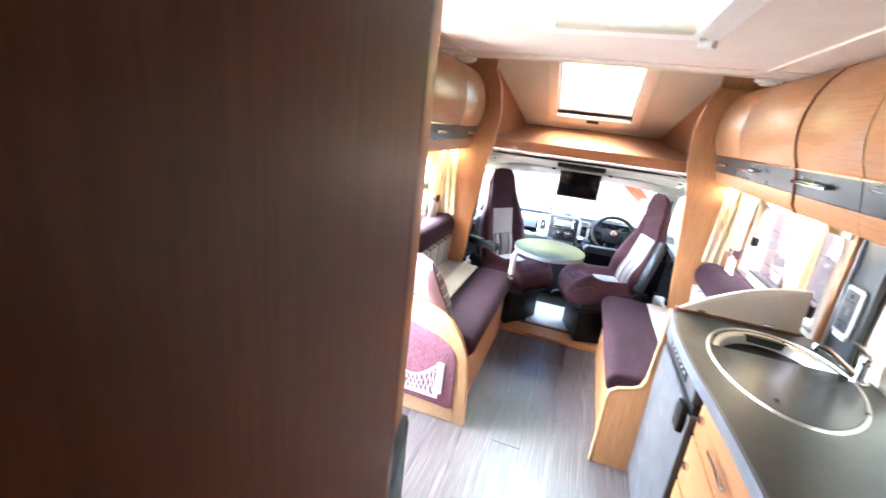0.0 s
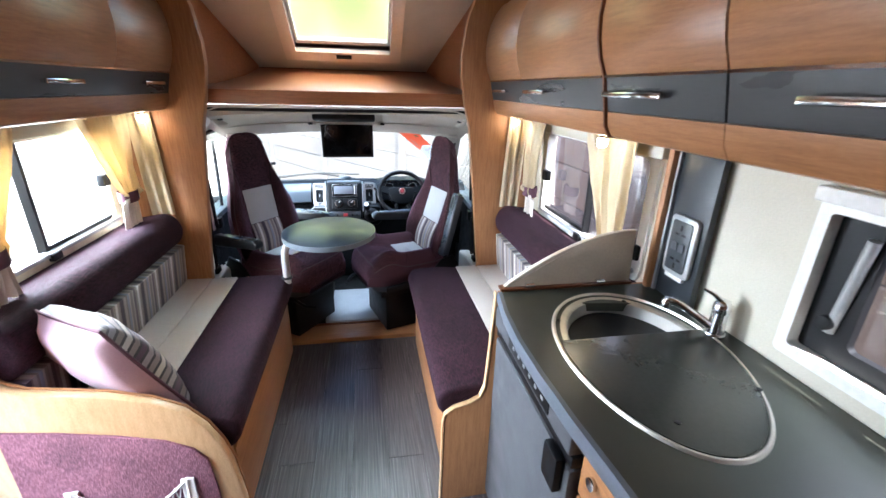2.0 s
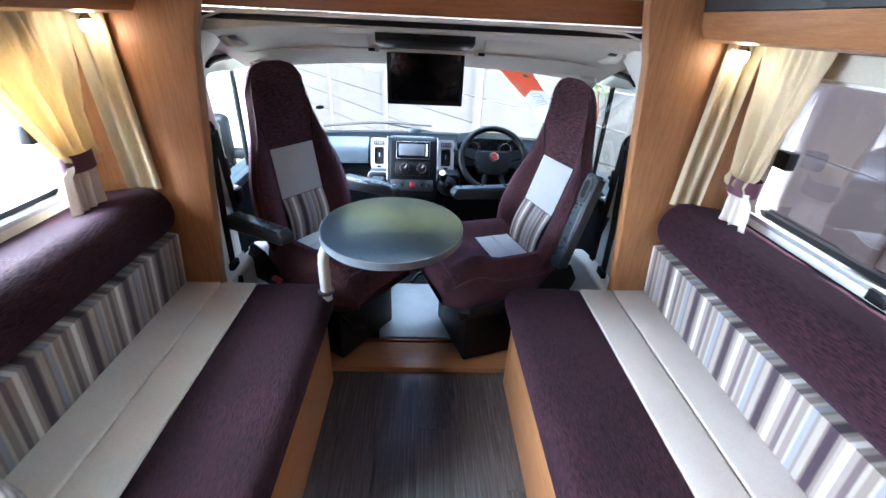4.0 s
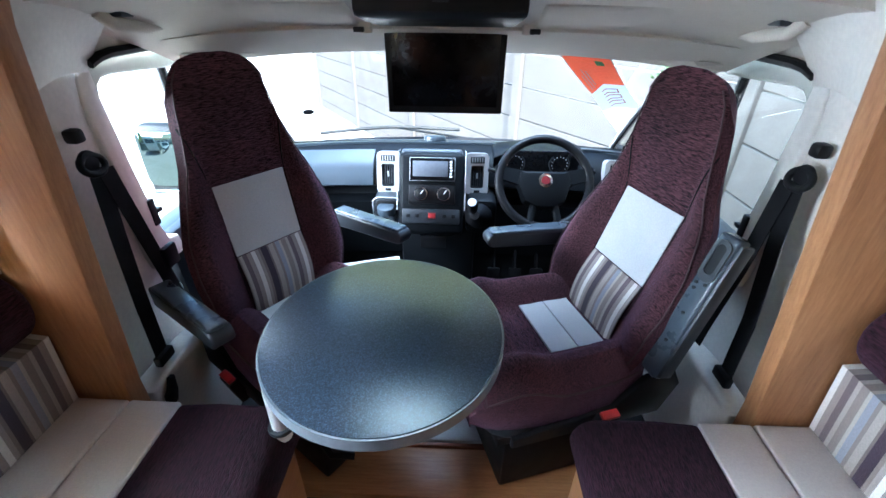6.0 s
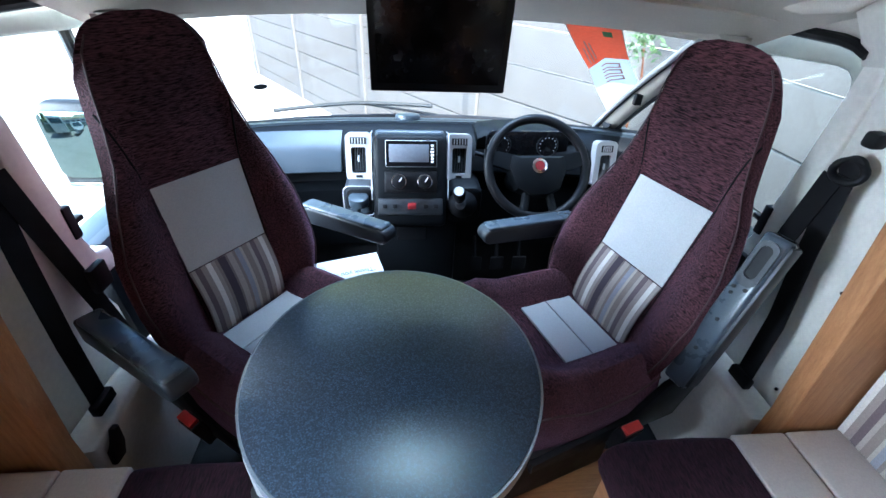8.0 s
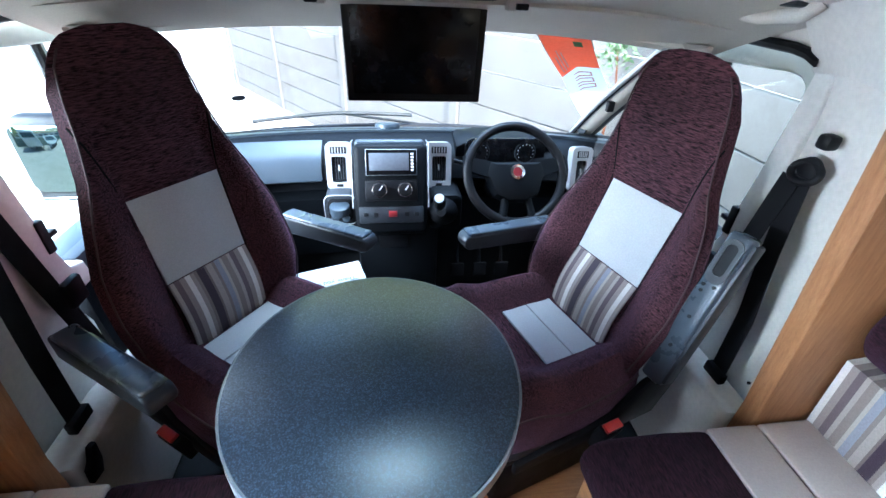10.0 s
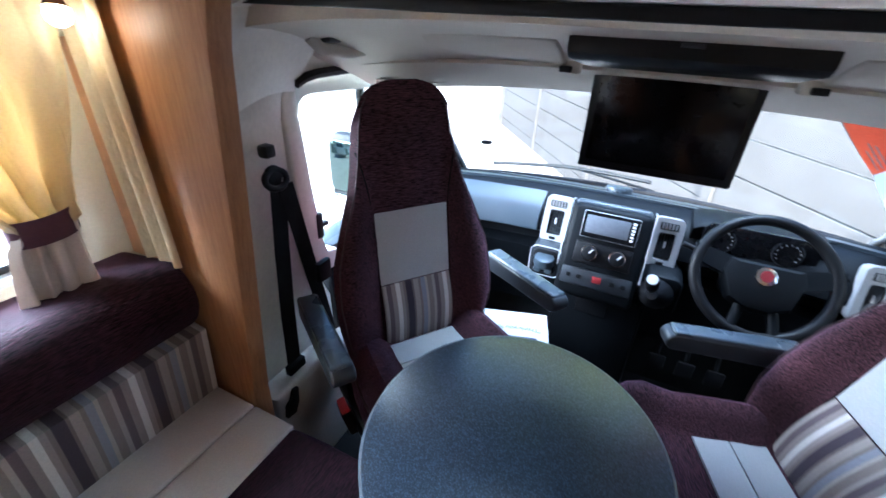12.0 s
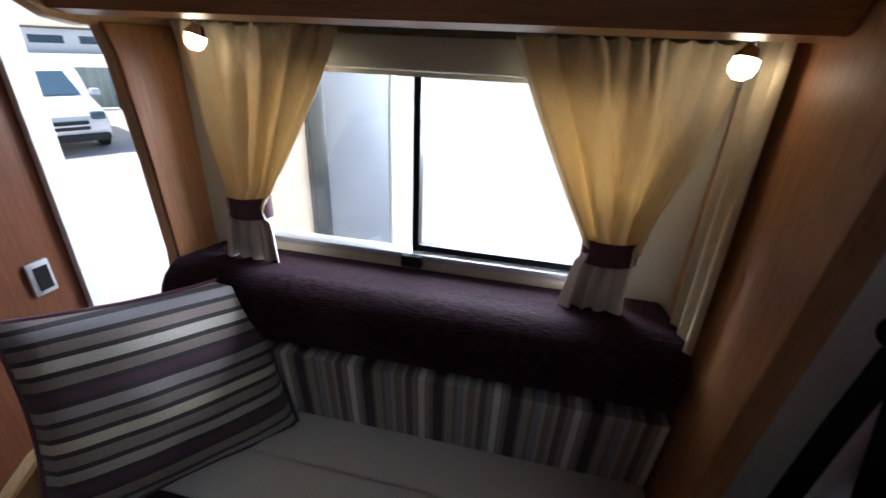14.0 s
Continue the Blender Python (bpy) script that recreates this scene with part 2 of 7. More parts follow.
cn.links.new(cn.nodes["Principled BSDF"].outputs[0], cmx.inputs[1])
cn.links.new(ctr.outputs[0], cmx.inputs[2])
cn.links.new(cmx.outputs[0], cn.nodes["Material Output"].inputs["Surface"])
LINING = surface("cream_curtain_lining", (0.66, 0.58, 0.50), (0.74, 0.67, 0.60), 0.7, fine=260, bump=0.15)
TIE = surface("plum_curtain_tie", (0.07, 0.02, 0.035), (0.10, 0.035, 0.05), 0.7, fine=200)
BLACK = surface("black_plastic", (0.004, 0.004, 0.005), (0.007, 0.007, 0.008), 0.45, fine=200, bump=0.1, spec=0.2)
SCREEN = surface("black_screen_glass", (0.004, 0.004, 0.005), (0.006, 0.006, 0.007), 0.16, fine=60, bump=0, spec=0.2)
DASH = surface("charcoal_dash_plastic", (0.003, 0.0036, 0.0045), (0.005, 0.006, 0.0075), 0.5, fine=300, bump=0.2, spec=0.10)
DASH_BLUE = surface("slate_dash_panel", (0.022, 0.031, 0.040), (0.030, 0.040, 0.050), 0.36, fine=300, bump=0.15)
GREY = surface("mid_grey_plastic", (0.015, 0.018, 0.023), (0.022, 0.026, 0.031), 0.42, fine=220, bump=0.1)
ARM_TOP = surface("blue_grey_armrest_vinyl", (0.038, 0.050, 0.064), (0.050, 0.063, 0.078), 0.28, fine=220, bump=0.12)
SILVER = surface("silver_trim_paint", (0.36, 0.365, 0.37), (0.41, 0.415, 0.42), 0.35, 0.3, fine=150, bump=0.02)
CHROME = surface("polished_chrome", (0.75, 0.75, 0.76), (0.8, 0.8, 0.81), 0.12, 1.0, bump=0)
STEEL = surface("brushed_sink_steel", (0.66, 0.62, 0.55), (0.72, 0.68, 0.61), 0.38, 1.0, fine=30, bump=0)
WORKTOP = surface("olive_charcoal_worktop", (0.028, 0.030, 0.022), (0.040, 0.043, 0.032), 0.36, fine=500, bump=0.03, fine_mix=0.6)
WORK_EDGE = surface("slate_worktop_edge", (0.09, 0.105, 0.13), (0.12, 0.135, 0.16), 0.4, fine=200)
m, nt, b = nodes_of("speckled_charcoal_laminate")
v = coords(nt)
speck = ramp_of(nt, noise_of(nt, v, 420.0, 2.0, 0.7), [(0.32, (0.004, 0.007, 0.012)), (0.50, (0.014, 0.022, 0.034)), (0.68, (0.050, 0.072, 0.108))])
nt.links.new(speck, b.inputs["Base Color"])
nt.links.new(ramp_of(nt, noise_of(nt, v, 3.0), [(0.2, (0.30,) * 3), (0.8, (0.33,) * 3)]), b.inputs["Roughness"])
b.inputs["Specular IOR Level"].default_value = 0.5
bumped(nt, b, noise_of(nt, v, 300.0, 2.0), 0.08, 0.001)
TABLE_TOP = m
LOCKER_STRIP = surface("grey_locker_band", (0.034, 0.034, 0.035), (0.045, 0.045, 0.046), 0.3, fine=200, bump=0.03, stretch=(1, 0.2, 1))
FRIDGE = surface("graphite_fridge_door", (0.06, 0.061, 0.066), (0.078, 0.079, 0.085), 0.5, fine=100, bump=0.02, spec=0.3)
DARK_GLASS = surface("smoked_mirror_glass", (0.004, 0.0035, 0.003), (0.006, 0.005, 0.0045), 0.12, fine=50, bump=0, spec=0.3)
PLATE = surface("pale_grey_floor_board", (0.25, 0.26, 0.27), (0.30, 0.31, 0.32), 0.5, fine=160)
CARPET = surface("black_cab_mat", (0.007, 0.008, 0.009), (0.013, 0.014, 0.015), 0.9, fine=300, bump=0.5, spec=0.2)
RED = surface("red_plastic", (0.45, 0.02, 0.02), (0.55, 0.03, 0.03), 0.4)
WEB = surface("black_belt_webbing", (0.006, 0.006, 0.007), (0.011, 0.011, 0.012), 0.75, fine=400, bump=0.3, spec=0.12)
NET = surface("white_elastic_net", (0.70, 0.68, 0.66), (0.78, 0.76, 0.74), 0.7, fine=200)
PAPER = surface("white_paper", (0.40, 0.42, 0.42), (0.45, 0.47, 0.47), 0.6, fine=90, bump=0.02)
INK = surface("blue_black_ink", (0.02, 0.03, 0.08), (0.03, 0.04, 0.1), 0.6, bump=0)
YELLOW = surface("yellow_sticker", (0.75, 0.55, 0.10), (0.8, 0.6, 0.14), 0.5, bump=0)
GLASS = glass("clear_glass", (0.93, 0.95, 0.94))
CAB_GLASS = glass("green_tinted_cab_glass", (0.70, 0.75, 0.72))
TINTED = glass("tinted_acrylic", (0.70, 0.65, 0.67), 0.13)
MILKY = milky("milky_hatch_acrylic", (0.30, 0.30, 0.29))
BULB = glow("lit_halogen_bulb", (1.0, 0.84, 0.55), 9)
CONCRETE = surface("precast_concrete", (0.150, 0.130, 0.112), (0.188, 0.164, 0.143), 0.85, scale=2.5, fine=60, bump=0.4)
GRAVEL = surface("pale_gravel_yard", (0.42, 0.39, 0.35), (0.52, 0.49, 0.45), 0.9, scale=0.6, fine=30, bump=0.5)
VAN_WHITE = surface("white_vehicle_paint", (0.74, 0.75, 0.76), (0.8, 0.8, 0.81), 0.25, fine=20, bump=0, coat=0.5)
VEHICLE_GLASS = surface("vehicle_glass", (0.05, 0.09, 0.12), (0.06, 0.11, 0.14), 0.06, bump=0)
TYRE = surface("tyre_rubber", (0.015, 0.015, 0.015), (0.025, 0.025, 0.025), 0.8)
LEAF = surface("green_leaves", (0.05, 0.10, 0.03), (0.09, 0.15, 0.05), 0.6, scale=30)
DOOR_LILAC = surface("door_lining_grey", (0.15, 0.155, 0.19), (0.18, 0.185, 0.22), 0.5)


# ---- helpers for shapes ----
def thing(name, at, label, category, group="", kind="", turn=0.0):
    ob = new(name)
    ob.empty_display_size = 0.05
    ob.matrix_basis = Matrix.Translation(at) @ Matrix.Rotation(turn, 4, "Z")
    return tagged(ob, label, category, group, kind)


def part(name, bm, material, parent=None, label="", local=False, smooth=True):
    """Links a bmesh as one mesh object, under a thing or a part where one is given. local: the places count from the thing."""
    me = bpy.data.meshes.new(name)
    bmesh.ops.recalc_face_normals(bm, faces=bm.faces)
    if smooth:
        for f in bm.faces:
            f.smooth = True
        for e in bm.edges:
            if len(e.link_faces) == 2 and e.calc_face_angle(0) > radians(38):
                e.smooth = False
    bm.to_mesh(me)
    bm.free()
    me.materials.append(material)
    ob = new(name, me)
    if parent:
        ob.parent = parent
        if not local and parent.type == "EMPTY":
            ob.matrix_parent_inverse = parent.matrix_basis.inverted()
    if label:
        ob["label"] = label
    return ob


def structure(name, bm, material, label, category, smooth=True):
    return tagged(part(name, bm, material, None, "", smooth=smooth), label, category, "", "structure")


def box(x0, x1, y0, y1, z0, z1, bevel=0.0, bm=None, segments=2, at=None):
    bm = bm or bmesh.new()
    made = bmesh.ops.create_cube(bm, size=1)["verts"]
    m = Matrix.Translation(((x0 + x1) / 2, (y0 + y1) / 2, (z0 + z1) / 2)) @ Matrix.Diagonal((abs(x1 - x0), abs(y1 - y0), abs(z1 - z0), 1))
    if at is not None:
        m = at @ m
    bmesh.ops.transform(bm, matrix=m, verts=made)
    if bevel:
        edges = list({e for v in made for e in v.link_edges})
        bmesh.ops.bevel(bm, geom=edges, offset=bevel, segments=segments, affect="EDGES", profile=0.5)
    return bm


def prism(outline, axis, a, b, bevel=0.0, bm=None, segments=2):
    """A flat outline in the two other axes (in order), drawn out along axis from a to b."""
    bm = bm or bmesh.new()
    spots = {"x": lambda p, t: (t, p[0], p[1]), "y": lambda p, t: (p[0], t, p[1]), "z": lambda p, t: (p[0], p[1], t)}[axis]
    lo, hi = ([bm.verts.new(spots(p, t)) for p in outline] for t in (a, b))
    n = len(outline)
    faces = [bm.faces.new(lo), bm.faces.new(list(reversed(hi)))]
    faces += [bm.faces.new((lo[i], lo[(i + 1) % n], hi[(i + 1) % n], hi[i])) for i in range(n)]
    bmesh.ops.recalc_face_normals(bm, faces=faces)
    if bevel:
        rims = [e for f in faces[:2] for e in f.edges]
        bmesh.ops.bevel(bm, geom=rims, offset=bevel, segments=segments, affect="EDGES", profile=0.5)
    return bm


def loft(rings, closed=True, caps=True, bm=None):
    """Skins rows of points; closed: each row is a ring."""
    bm = bm or bmesh.new()
    vs = [[bm.verts.new(p) for p in ring] for ring in rings]
    n = len(rings[0])
    for r0, r1 in zip(vs, vs[1:]):
        for i in range(n if closed else n - 1):
            bm.faces.new((r0[i], r0[(i + 1) % n], r1[(i + 1) % n], r1[i]))
    if caps and closed:
        bm.faces.new(list(reversed(vs[0])))
        bm.faces.new(vs[-1])
    return bm


def sheet(rings, thick, bm=None):
    """An open skin given a thickness."""
    bm = bm or bmesh.new()
    n, k = len(rings), len(rings[0])
    P = [[Vector(p) for p in r] for r in rings]

    def normal(i, j):
        a = P[min(i + 1, n - 1)][j] - P[max(i - 1, 0)][j]
        b = P[i][min(j + 1, k - 1)] - P[i][max(j - 1, 0)]
        return a.cross(b).normalized()

    up = [[bm.verts.new(P[i][j]) for j in range(k)] for i in range(n)]
    low = [[bm.verts.new(P[i][j] + normal(i, j) * thick) for j in range(k)] for i in range(n)]
    for i in range(n - 1):
        for j in range(k - 1):
            bm.faces.new((up[i][j], up[i][j + 1], up[i + 1][j + 1], up[i + 1][j]))
            bm.faces.new((low[i][j], low[i + 1][j], low[i + 1][j + 1], low[i][j + 1]))
    rim = [(i, 0) for i in range(n)] + [(n - 1, j) for j in range(1, k)] + [(i, k - 1) for i in range(n - 2, -1, -1)] + [(0, j) for j in range(k - 2, 0, -1)]
    for (a, b), (c, d) in zip(rim, rim[1:] + rim[:1]):
        bm.faces.new((up[a][b], up[c][d], low[c][d], low[a][b]))
    return bm


def tube(path, radius, sides=10, bm=None):
    bm = bm or bmesh.new()
    pts = [Vector(p) for p in path]
    rings, up = [], None
    for i, p in enumerate(pts):
        d = (pts[min(i + 1, len(pts) - 1)] - pts[max(i - 1, 0)]).normalized()
        if up is None:
            up = Vector((0, 0, 1)) if abs(d.z) < 0.9 else Vector((1, 0, 0))
        side = d.cross(up).normalized()
        up = side.cross(d).normalized()
        r = radius[i] if isinstance(radius, (list, tuple)) else radius
        rings.append([p + r * (math.cos(a) * side + math.sin(a) * up) for a in np.linspace(0, 2 * math.pi, sides, endpoint=False)])
    return loft(rings, bm=bm)


def disc(at, normal, radius, depth, bm=None, sides=24, bevel=0.0):
    """A short round solid from at, along normal."""
    bm = bm or bmesh.new()
    n = Vector(normal).normalized()
    m = Matrix.Translation(Vector(at) + n * depth / 2) @ n.to_track_quat("Z", "Y").to_matrix().to_4x4()
    made = bmesh.ops.create_cone(bm, cap_ends=True, segments=sides, radius1=radius, radius2=radius, depth=depth, matrix=m)["verts"]
    if bevel:
        edges = [e for e in {e for v in made for e in v.link_edges} if len(e.link_faces) == 2 and e.calc_face_angle(0) > 1]
        bmesh.ops.bevel(bm, geom=edges, offset=bevel, segments=2, affect="EDGES", profile=0.5)
    return bm


def arc(cx, cz, r, a0, a1, n=8):
    return [(cx + r * math.cos(radians(a)), cz + r * math.sin(radians(a))) for a in np.linspace(a0, a1, n)]


def rounded(x0, x1, z0, z1, r, n=5):
    return arc(x1 - r, z0 + r, r, -90, 0, n) + arc(x1 - r, z1 - r, r, 0, 90, n) + arc(x0 + r, z1 - r, r, 90, 180, n) + arc(x0 + r, z0 + r, r, 180, 270, n)


def ring_frame(outer, inner, axis, a, b, bm=None):
    """A frame between two outlines with the same number of points, drawn out along axis."""
    bm = bm or bmesh.new()
    spots = {"x": lambda p, t: (t, p[0], p[1]), "y": lambda p, t: (p[0], t, p[1]), "z": lambda p, t: (p[0], p[1], t)}[axis]
    rows = [[bm.verts.new(spots(p, t)) for p in o] for o, t in ((outer, a), (outer, b), (inner, b), (inner, a))]
    n = len(outer)
    for k in range(4):
        for i in range(n):
            bm.faces.new((rows[k][i], rows[k][(i + 1) % n], rows[(k + 1) % 4][(i + 1) % n], rows[(k + 1) % 4][i]))
    return bm


def lerp(a, b, t):
    return a + (b - a) * t


# ---- large structure ----
FZ = 0.03     # floor
WX = 1.04    # inner face of the side walls
CAB = 0.06    # cab floor

floor = structure("floor", box(-WX, WX, -1.2, 3.0, FZ - 0.06, FZ - 0.006), surface("floor_underlay", (0.05, 0.045, 0.04), (0.07, 0.06, 0.055), 0.8), "grey-brown wood-effect vinyl floor in lengthwise planks", "floor")


def wall_with_openings(x0, x1, ys, z0, z1, openings):
    """A side wall of solid pieces round its openings (y0, y1, z0, z1)."""
    bm = bmesh.new()
    cuts = sorted({ys[0], ys[1], *[o[0] for o in openings], *[o[1] for o in openings]})
    for a, b in zip(cuts, cuts[1:]):
        inside = [o for o in openings if o[0] <= a + 1e-6 and o[1] >= b - 1e-6]
        zs = [(z0, z1)]
        for o in inside:
            zs = [(z0, o[2]), (o[3], z1)]
        for lo, hi in zs:
            if hi - lo > 1e-4:
                box(x0, x1, a, b, lo, hi, bm=bm)
    return bm


WIN = (1.95, 2.815, 0.885, 1.305)
KWIN = (0.58, 1.387, 0.963, 1.285)
DOOR = (1.31, 1.72, -0.10, 1.78)
structure("wall_left", wall_with_openings(-WX - 0.045, -WX, (-1.2, 2.97), -0.1, 2.1, [WIN, DOOR]), CREAM, "cream vinyl side wall with window and entrance", "wall", smooth=False)
structure("wall_right", wall_with_openings(WX, WX + 0.045, (-1.2, 2.97), -0.1, 2.1, [WIN, KWIN]), CREAM, "cream vinyl side wall with two windows", "wall", smooth=False)
structure("wall_rear", box(-WX, WX, -1.25, -1.2, -0.1, 2.1), WOOD_Z, "cherry wood rear partition", "wall", smooth=False)

# flat ceiling with a roof hatch, and a curved lip in front
HATCH = (-0.16, 0.26, 1.08, 1.50)
bm = bmesh.new()
for a, b, c, d in ((-WX, HATCH[0], -1.2, 2.2), (HATCH[1], WX, -1.2, 2.2), (HATCH[0], HATCH[1], -1.2, HATCH[2]), (HATCH[0], HATCH[1], HATCH[3], 2.2)):
    box(a, b, c, d, 1.9, 1.95, bm=bm)
lip = [(-WX, 2.2), (WX, 2.2)] + [(lerp(WX, -WX, k / 16), 2.50 - 0.20 * math.cos((k / 16 - 0.5) * math.pi) ** 0.6 if 0 < k < 16 else 2.50) for k in range(17)]
prism(lip, "z", 1.895, 1.95, bm=bm)
structure("ceiling", bm, CEILING, "cream vinyl ceiling with pale joint strips", "ceiling", smooth=False)
structure("ceiling_trim", tube([(lerp(WX - 0.2, -WX + 0.2, k / 16), 2.497 - 0.20 * max(0.0, math.cos((lerp(0.1, 0.9, k / 16) - 0.5) * math.pi)) ** 0.6, 1.895) for k in range(17)], 0.008), CEILING, "pale rounded edge trim of the ceiling", "trim")
bm = box(0.66, 0.672, -1.0, 2.38, 1.892, 1.9)
box(-0.672, -0.66, -1.0, 2.38, 1.892, 1.9, bm=bm)
structure("ceiling_joint_strip", bm, CEILING, "narrow cream joint strips along the ceiling", "trim")

# lining that slopes to the rooflight over the cab
SL = lambda y: 1.983 - 0.654 * (y - 3.11)
structure("roof_over_lounge", box(-WX, WX, 2.2, 3.02, 2.06, 2.10), CEIL_FELT, "beige roof lining behind the ceiling lip", "ceiling", smooth=False)
RL = (-0.275, 0.275, 3.04, 3.548)
HALF = lambda y: 0.71 - 0.35 * (y - 3.2)   # half the width of the sloping lining


def slope_piece(x0, x1, xx0, xx1, y0, y1, up=0.0, thick=0.03, bm=None):
    """A slab on the sloping lining, from (x0, x1) at y0 to (xx0, xx1) at y1."""
    return loft([[(x0, y0, SL(y0) + up), (x1, y0, SL(y0) + up), (x1, y0, SL(y0) + up + thick), (x0, y0, SL(y0) + up + thick)],
                 [(xx0, y1, SL(y1) + up), (xx1, y1, SL(y1) + up), (xx1, y1, SL(y1) + up + thick), (xx0, y1, SL(y1) + up + thick)]], bm=bm)


bm = bmesh.new()
for y0, y1 in ((2.97, RL[2]), (RL[2], RL[3]), (RL[3], 3.715)):
    slope_piece(-HALF(y0), RL[0], -HALF(y1), RL[0], y0, y1, bm=bm)
    slope_piece(RL[1], HALF(y0), RL[1], HALF(y1), y0, y1, bm=bm)
slope_piece(RL[0], RL[1], RL[0], RL[1], 2.97, RL[2], bm=bm)
slope_piece(RL[0], RL[1], RL[0], RL[1], RL[3], 3.715, bm=bm)
structure("ceiling_slope", bm, CEIL_FELT, "beige felt lining sloping down round the rooflight", "ceiling", smooth=False)
# Black tube along the dark gap where the lining meets the shelf.
structure("lining_seal", tube([(-HALF(3.715), 3.712, SL(3.715) - 0.004), (HALF(3.715), 3.712, SL(3.715) - 0.004)], 0.006, 8), BLACK, "dark line along the foot of the lining", "trim")


def rooflight():
    t = thing("rooflight", (0, 3.33, SL(3.33)), "square cream-framed rooflight with clear pane and two catches", "rooflight")
    n = 0.066
    rim = bmesh.new()
    for x0, x1, y0, y1 in ((RL[0] - n, RL[1] + n, RL[2] - n, RL[2]), (RL[0] - n, RL[1] + n, RL[3], RL[3] + n), (RL[0] - n, RL[0], RL[2], RL[3]), (RL[1], RL[1] + n, RL[2], RL[3])):
        slope_piece(x0, x1, x0, x1, y0, y1, -0.022, 0.05, bm=rim)
    part("frame", rim, surface("pinkish_cream_frame", (0.60, 0.50, 0.43), (0.66, 0.56, 0.48), 0.45, fine=100), t)
    part("pane", slope_piece(RL[0], RL[1], RL[0], RL[1], RL[2], RL[3], 0.05, 0.006), frosted("weathered_rooflight_acrylic", (0.93, 0.95, 0.88), 0.5), t)
    inner = bmesh.new()
    for x0, x1, y0, y1 in ((RL[0], RL[1], RL[3] - 0.02, RL[3]), (RL[0], RL[0] + 0.018, RL[2], RL[3]), (RL[1] - 0.018, RL[1], RL[2], RL[3])):
        slope_piece(x0, x1, x0, x1, y0, y1, 0.025, 0.022, bm=inner)
    part("inner_rail", inner, FRAME_WHITE, t)
    for x in (-0.20, 0.20):
        part("catch", box(x - 0.012, x + 0.012, RL[2] + 0.005, RL[2] + 0.04, SL(RL[2]) - 0.012, SL(RL[2]) + 0.02, 0.004), BLACK, t)
    part("handle", slope_piece(-0.045, 0.045, -0.045, 0.045, RL[3] + 0.015, RL[3] + 0.03, -0.034, 0.012), BLACK, t, "small black handle")


rooflight()


def roof_hatch():
    x0, x1, y0, y1 = HATCH
    t = thing("roof_hatch", (0.05, 1.29, 1.9), "white plastic roof hatch with blind and winder", "roof hatch")
    part("frame", ring_frame(rounded(x0 - 0.07, x1 + 0.07, y0 - 0.07, y1 + 0.07, 0.04), rounded(x0, x1, y0, y1, 0.02), "z", 1.875, 1.905), FRAME_WHITE, t)
    part("pane", box(x0 - 0.02, x1 + 0.02, y0 - 0.02, y1 + 0.02, 2.002, 2.008), MILKY, t)
    part("inner_wall", ring_frame(rounded(x0 - 0.012, x1 + 0.012, y0 - 0.012, y1 + 0.012, 0.02), rounded(x0 - 0.001, x1 + 0.001, y0 - 0.001, y1 + 0.001, 0.02), "z", 1.906, 2.0), FRAME_WHITE, t)
    part("blind_cassette", box(x0 + 0.01, x1 - 0.01, y1 - 0.05, y1 - 0.004, 1.872, 1.9, 0.006), CREAM, t)
    part("winder", tube([(x1 + 0.02, y1 + 0.02, 1.872), (x1 + 0.02, y1 + 0.02, 1.855), (x1 + 0.05, y1 - 0.02, 1.85)], 0.012), FRAME_WHITE, t)


roof_hatch()


def ceiling_disc(x, y, label):
    t = thing("ceiling_sensor", (x, y, 1.9), label, "sensor")
    part("base", disc((x, y, 1.9), (0, 0, -1), 0.055, 0.02, bevel=0.005), FRAME_WHITE, t)
    part("cap", disc((x, y, 1.88), (0, 0, -1), 0.035, 0.012, bevel=0.004), CEILING, t)


ceiling_disc(0.74, 2.42, "round white smoke alarm on the ceiling")
ceiling_disc(-0.72, 2.42, "round white ceiling fitting beside the locker")

# header over the cab opening: lower fascia, set-back shelf, side wings
bm = prism([(3.02, 1.398), (3.06, 1.398), (3.10, 1.464), (3.06, 1.474), (3.02, 1.464)], "x", -0.66, 0.66, 0.004)
header = structure("header", bm, WOOD_RED, "reddish cherry fascia over the cab opening", "trim")
shelf_profile = [(3.06, 1.470), (3.30, 1.490), (3.55, 1.535), (3.70, 1.582), (3.73, 1.60), (3.75, 1.58), (3.56, 1.51), (3.31, 1.465), (3.06, 1.445)]
structure("cab_shelf", prism(shelf_profile, "x", -0.70, 0.70, 0.004), WOOD_RED, "glossy cherry shelf sloping up over the cab", "shelf")
for s in (-1, 1):
    ring = lambda y, z0: [(s * (HALF(y) - 0.012), y, z0), (s * (HALF(y) + 0.02), y, z0), (s * (HALF(y) + 0.02), y, SL(y) + 0.02), (s * (HALF(y) - 0.012), y, SL(y) + 0.02)]
    structure("header_wing", loft([ring(3.021, 1.40), ring(3.2, 1.45), ring(3.45, 1.50), ring(3.70, 1.56)]), WOOD_RED, "cherry side wing beside the rooflight lining", "trim", smooth=False)
    sp = thing("loudspeaker", (s * 0.66, 3.05, 1.67), "dark oval loudspeaker grille on the side wing", "loudspeaker", "loudspeakers over the cab")
    bm = bmesh.new()
    bmesh.ops.create_uvsphere(bm, u_segments=20, v_segments=10, radius=1, matrix=Matrix.Translation((s * 0.672, 3.06, 1.67)) @ Matrix.Rotation(s * 0.34, 4, "Z") @ Matrix.Diagonal((0.014, 0.05, 0.085, 1)))
    part("grille", bm, GREY, sp)
    part("bracket", box(s * 0.676, s * 0.76, 3.022, 3.06, 1.58, 1.76, 0.006), WOOD_RED, sp)
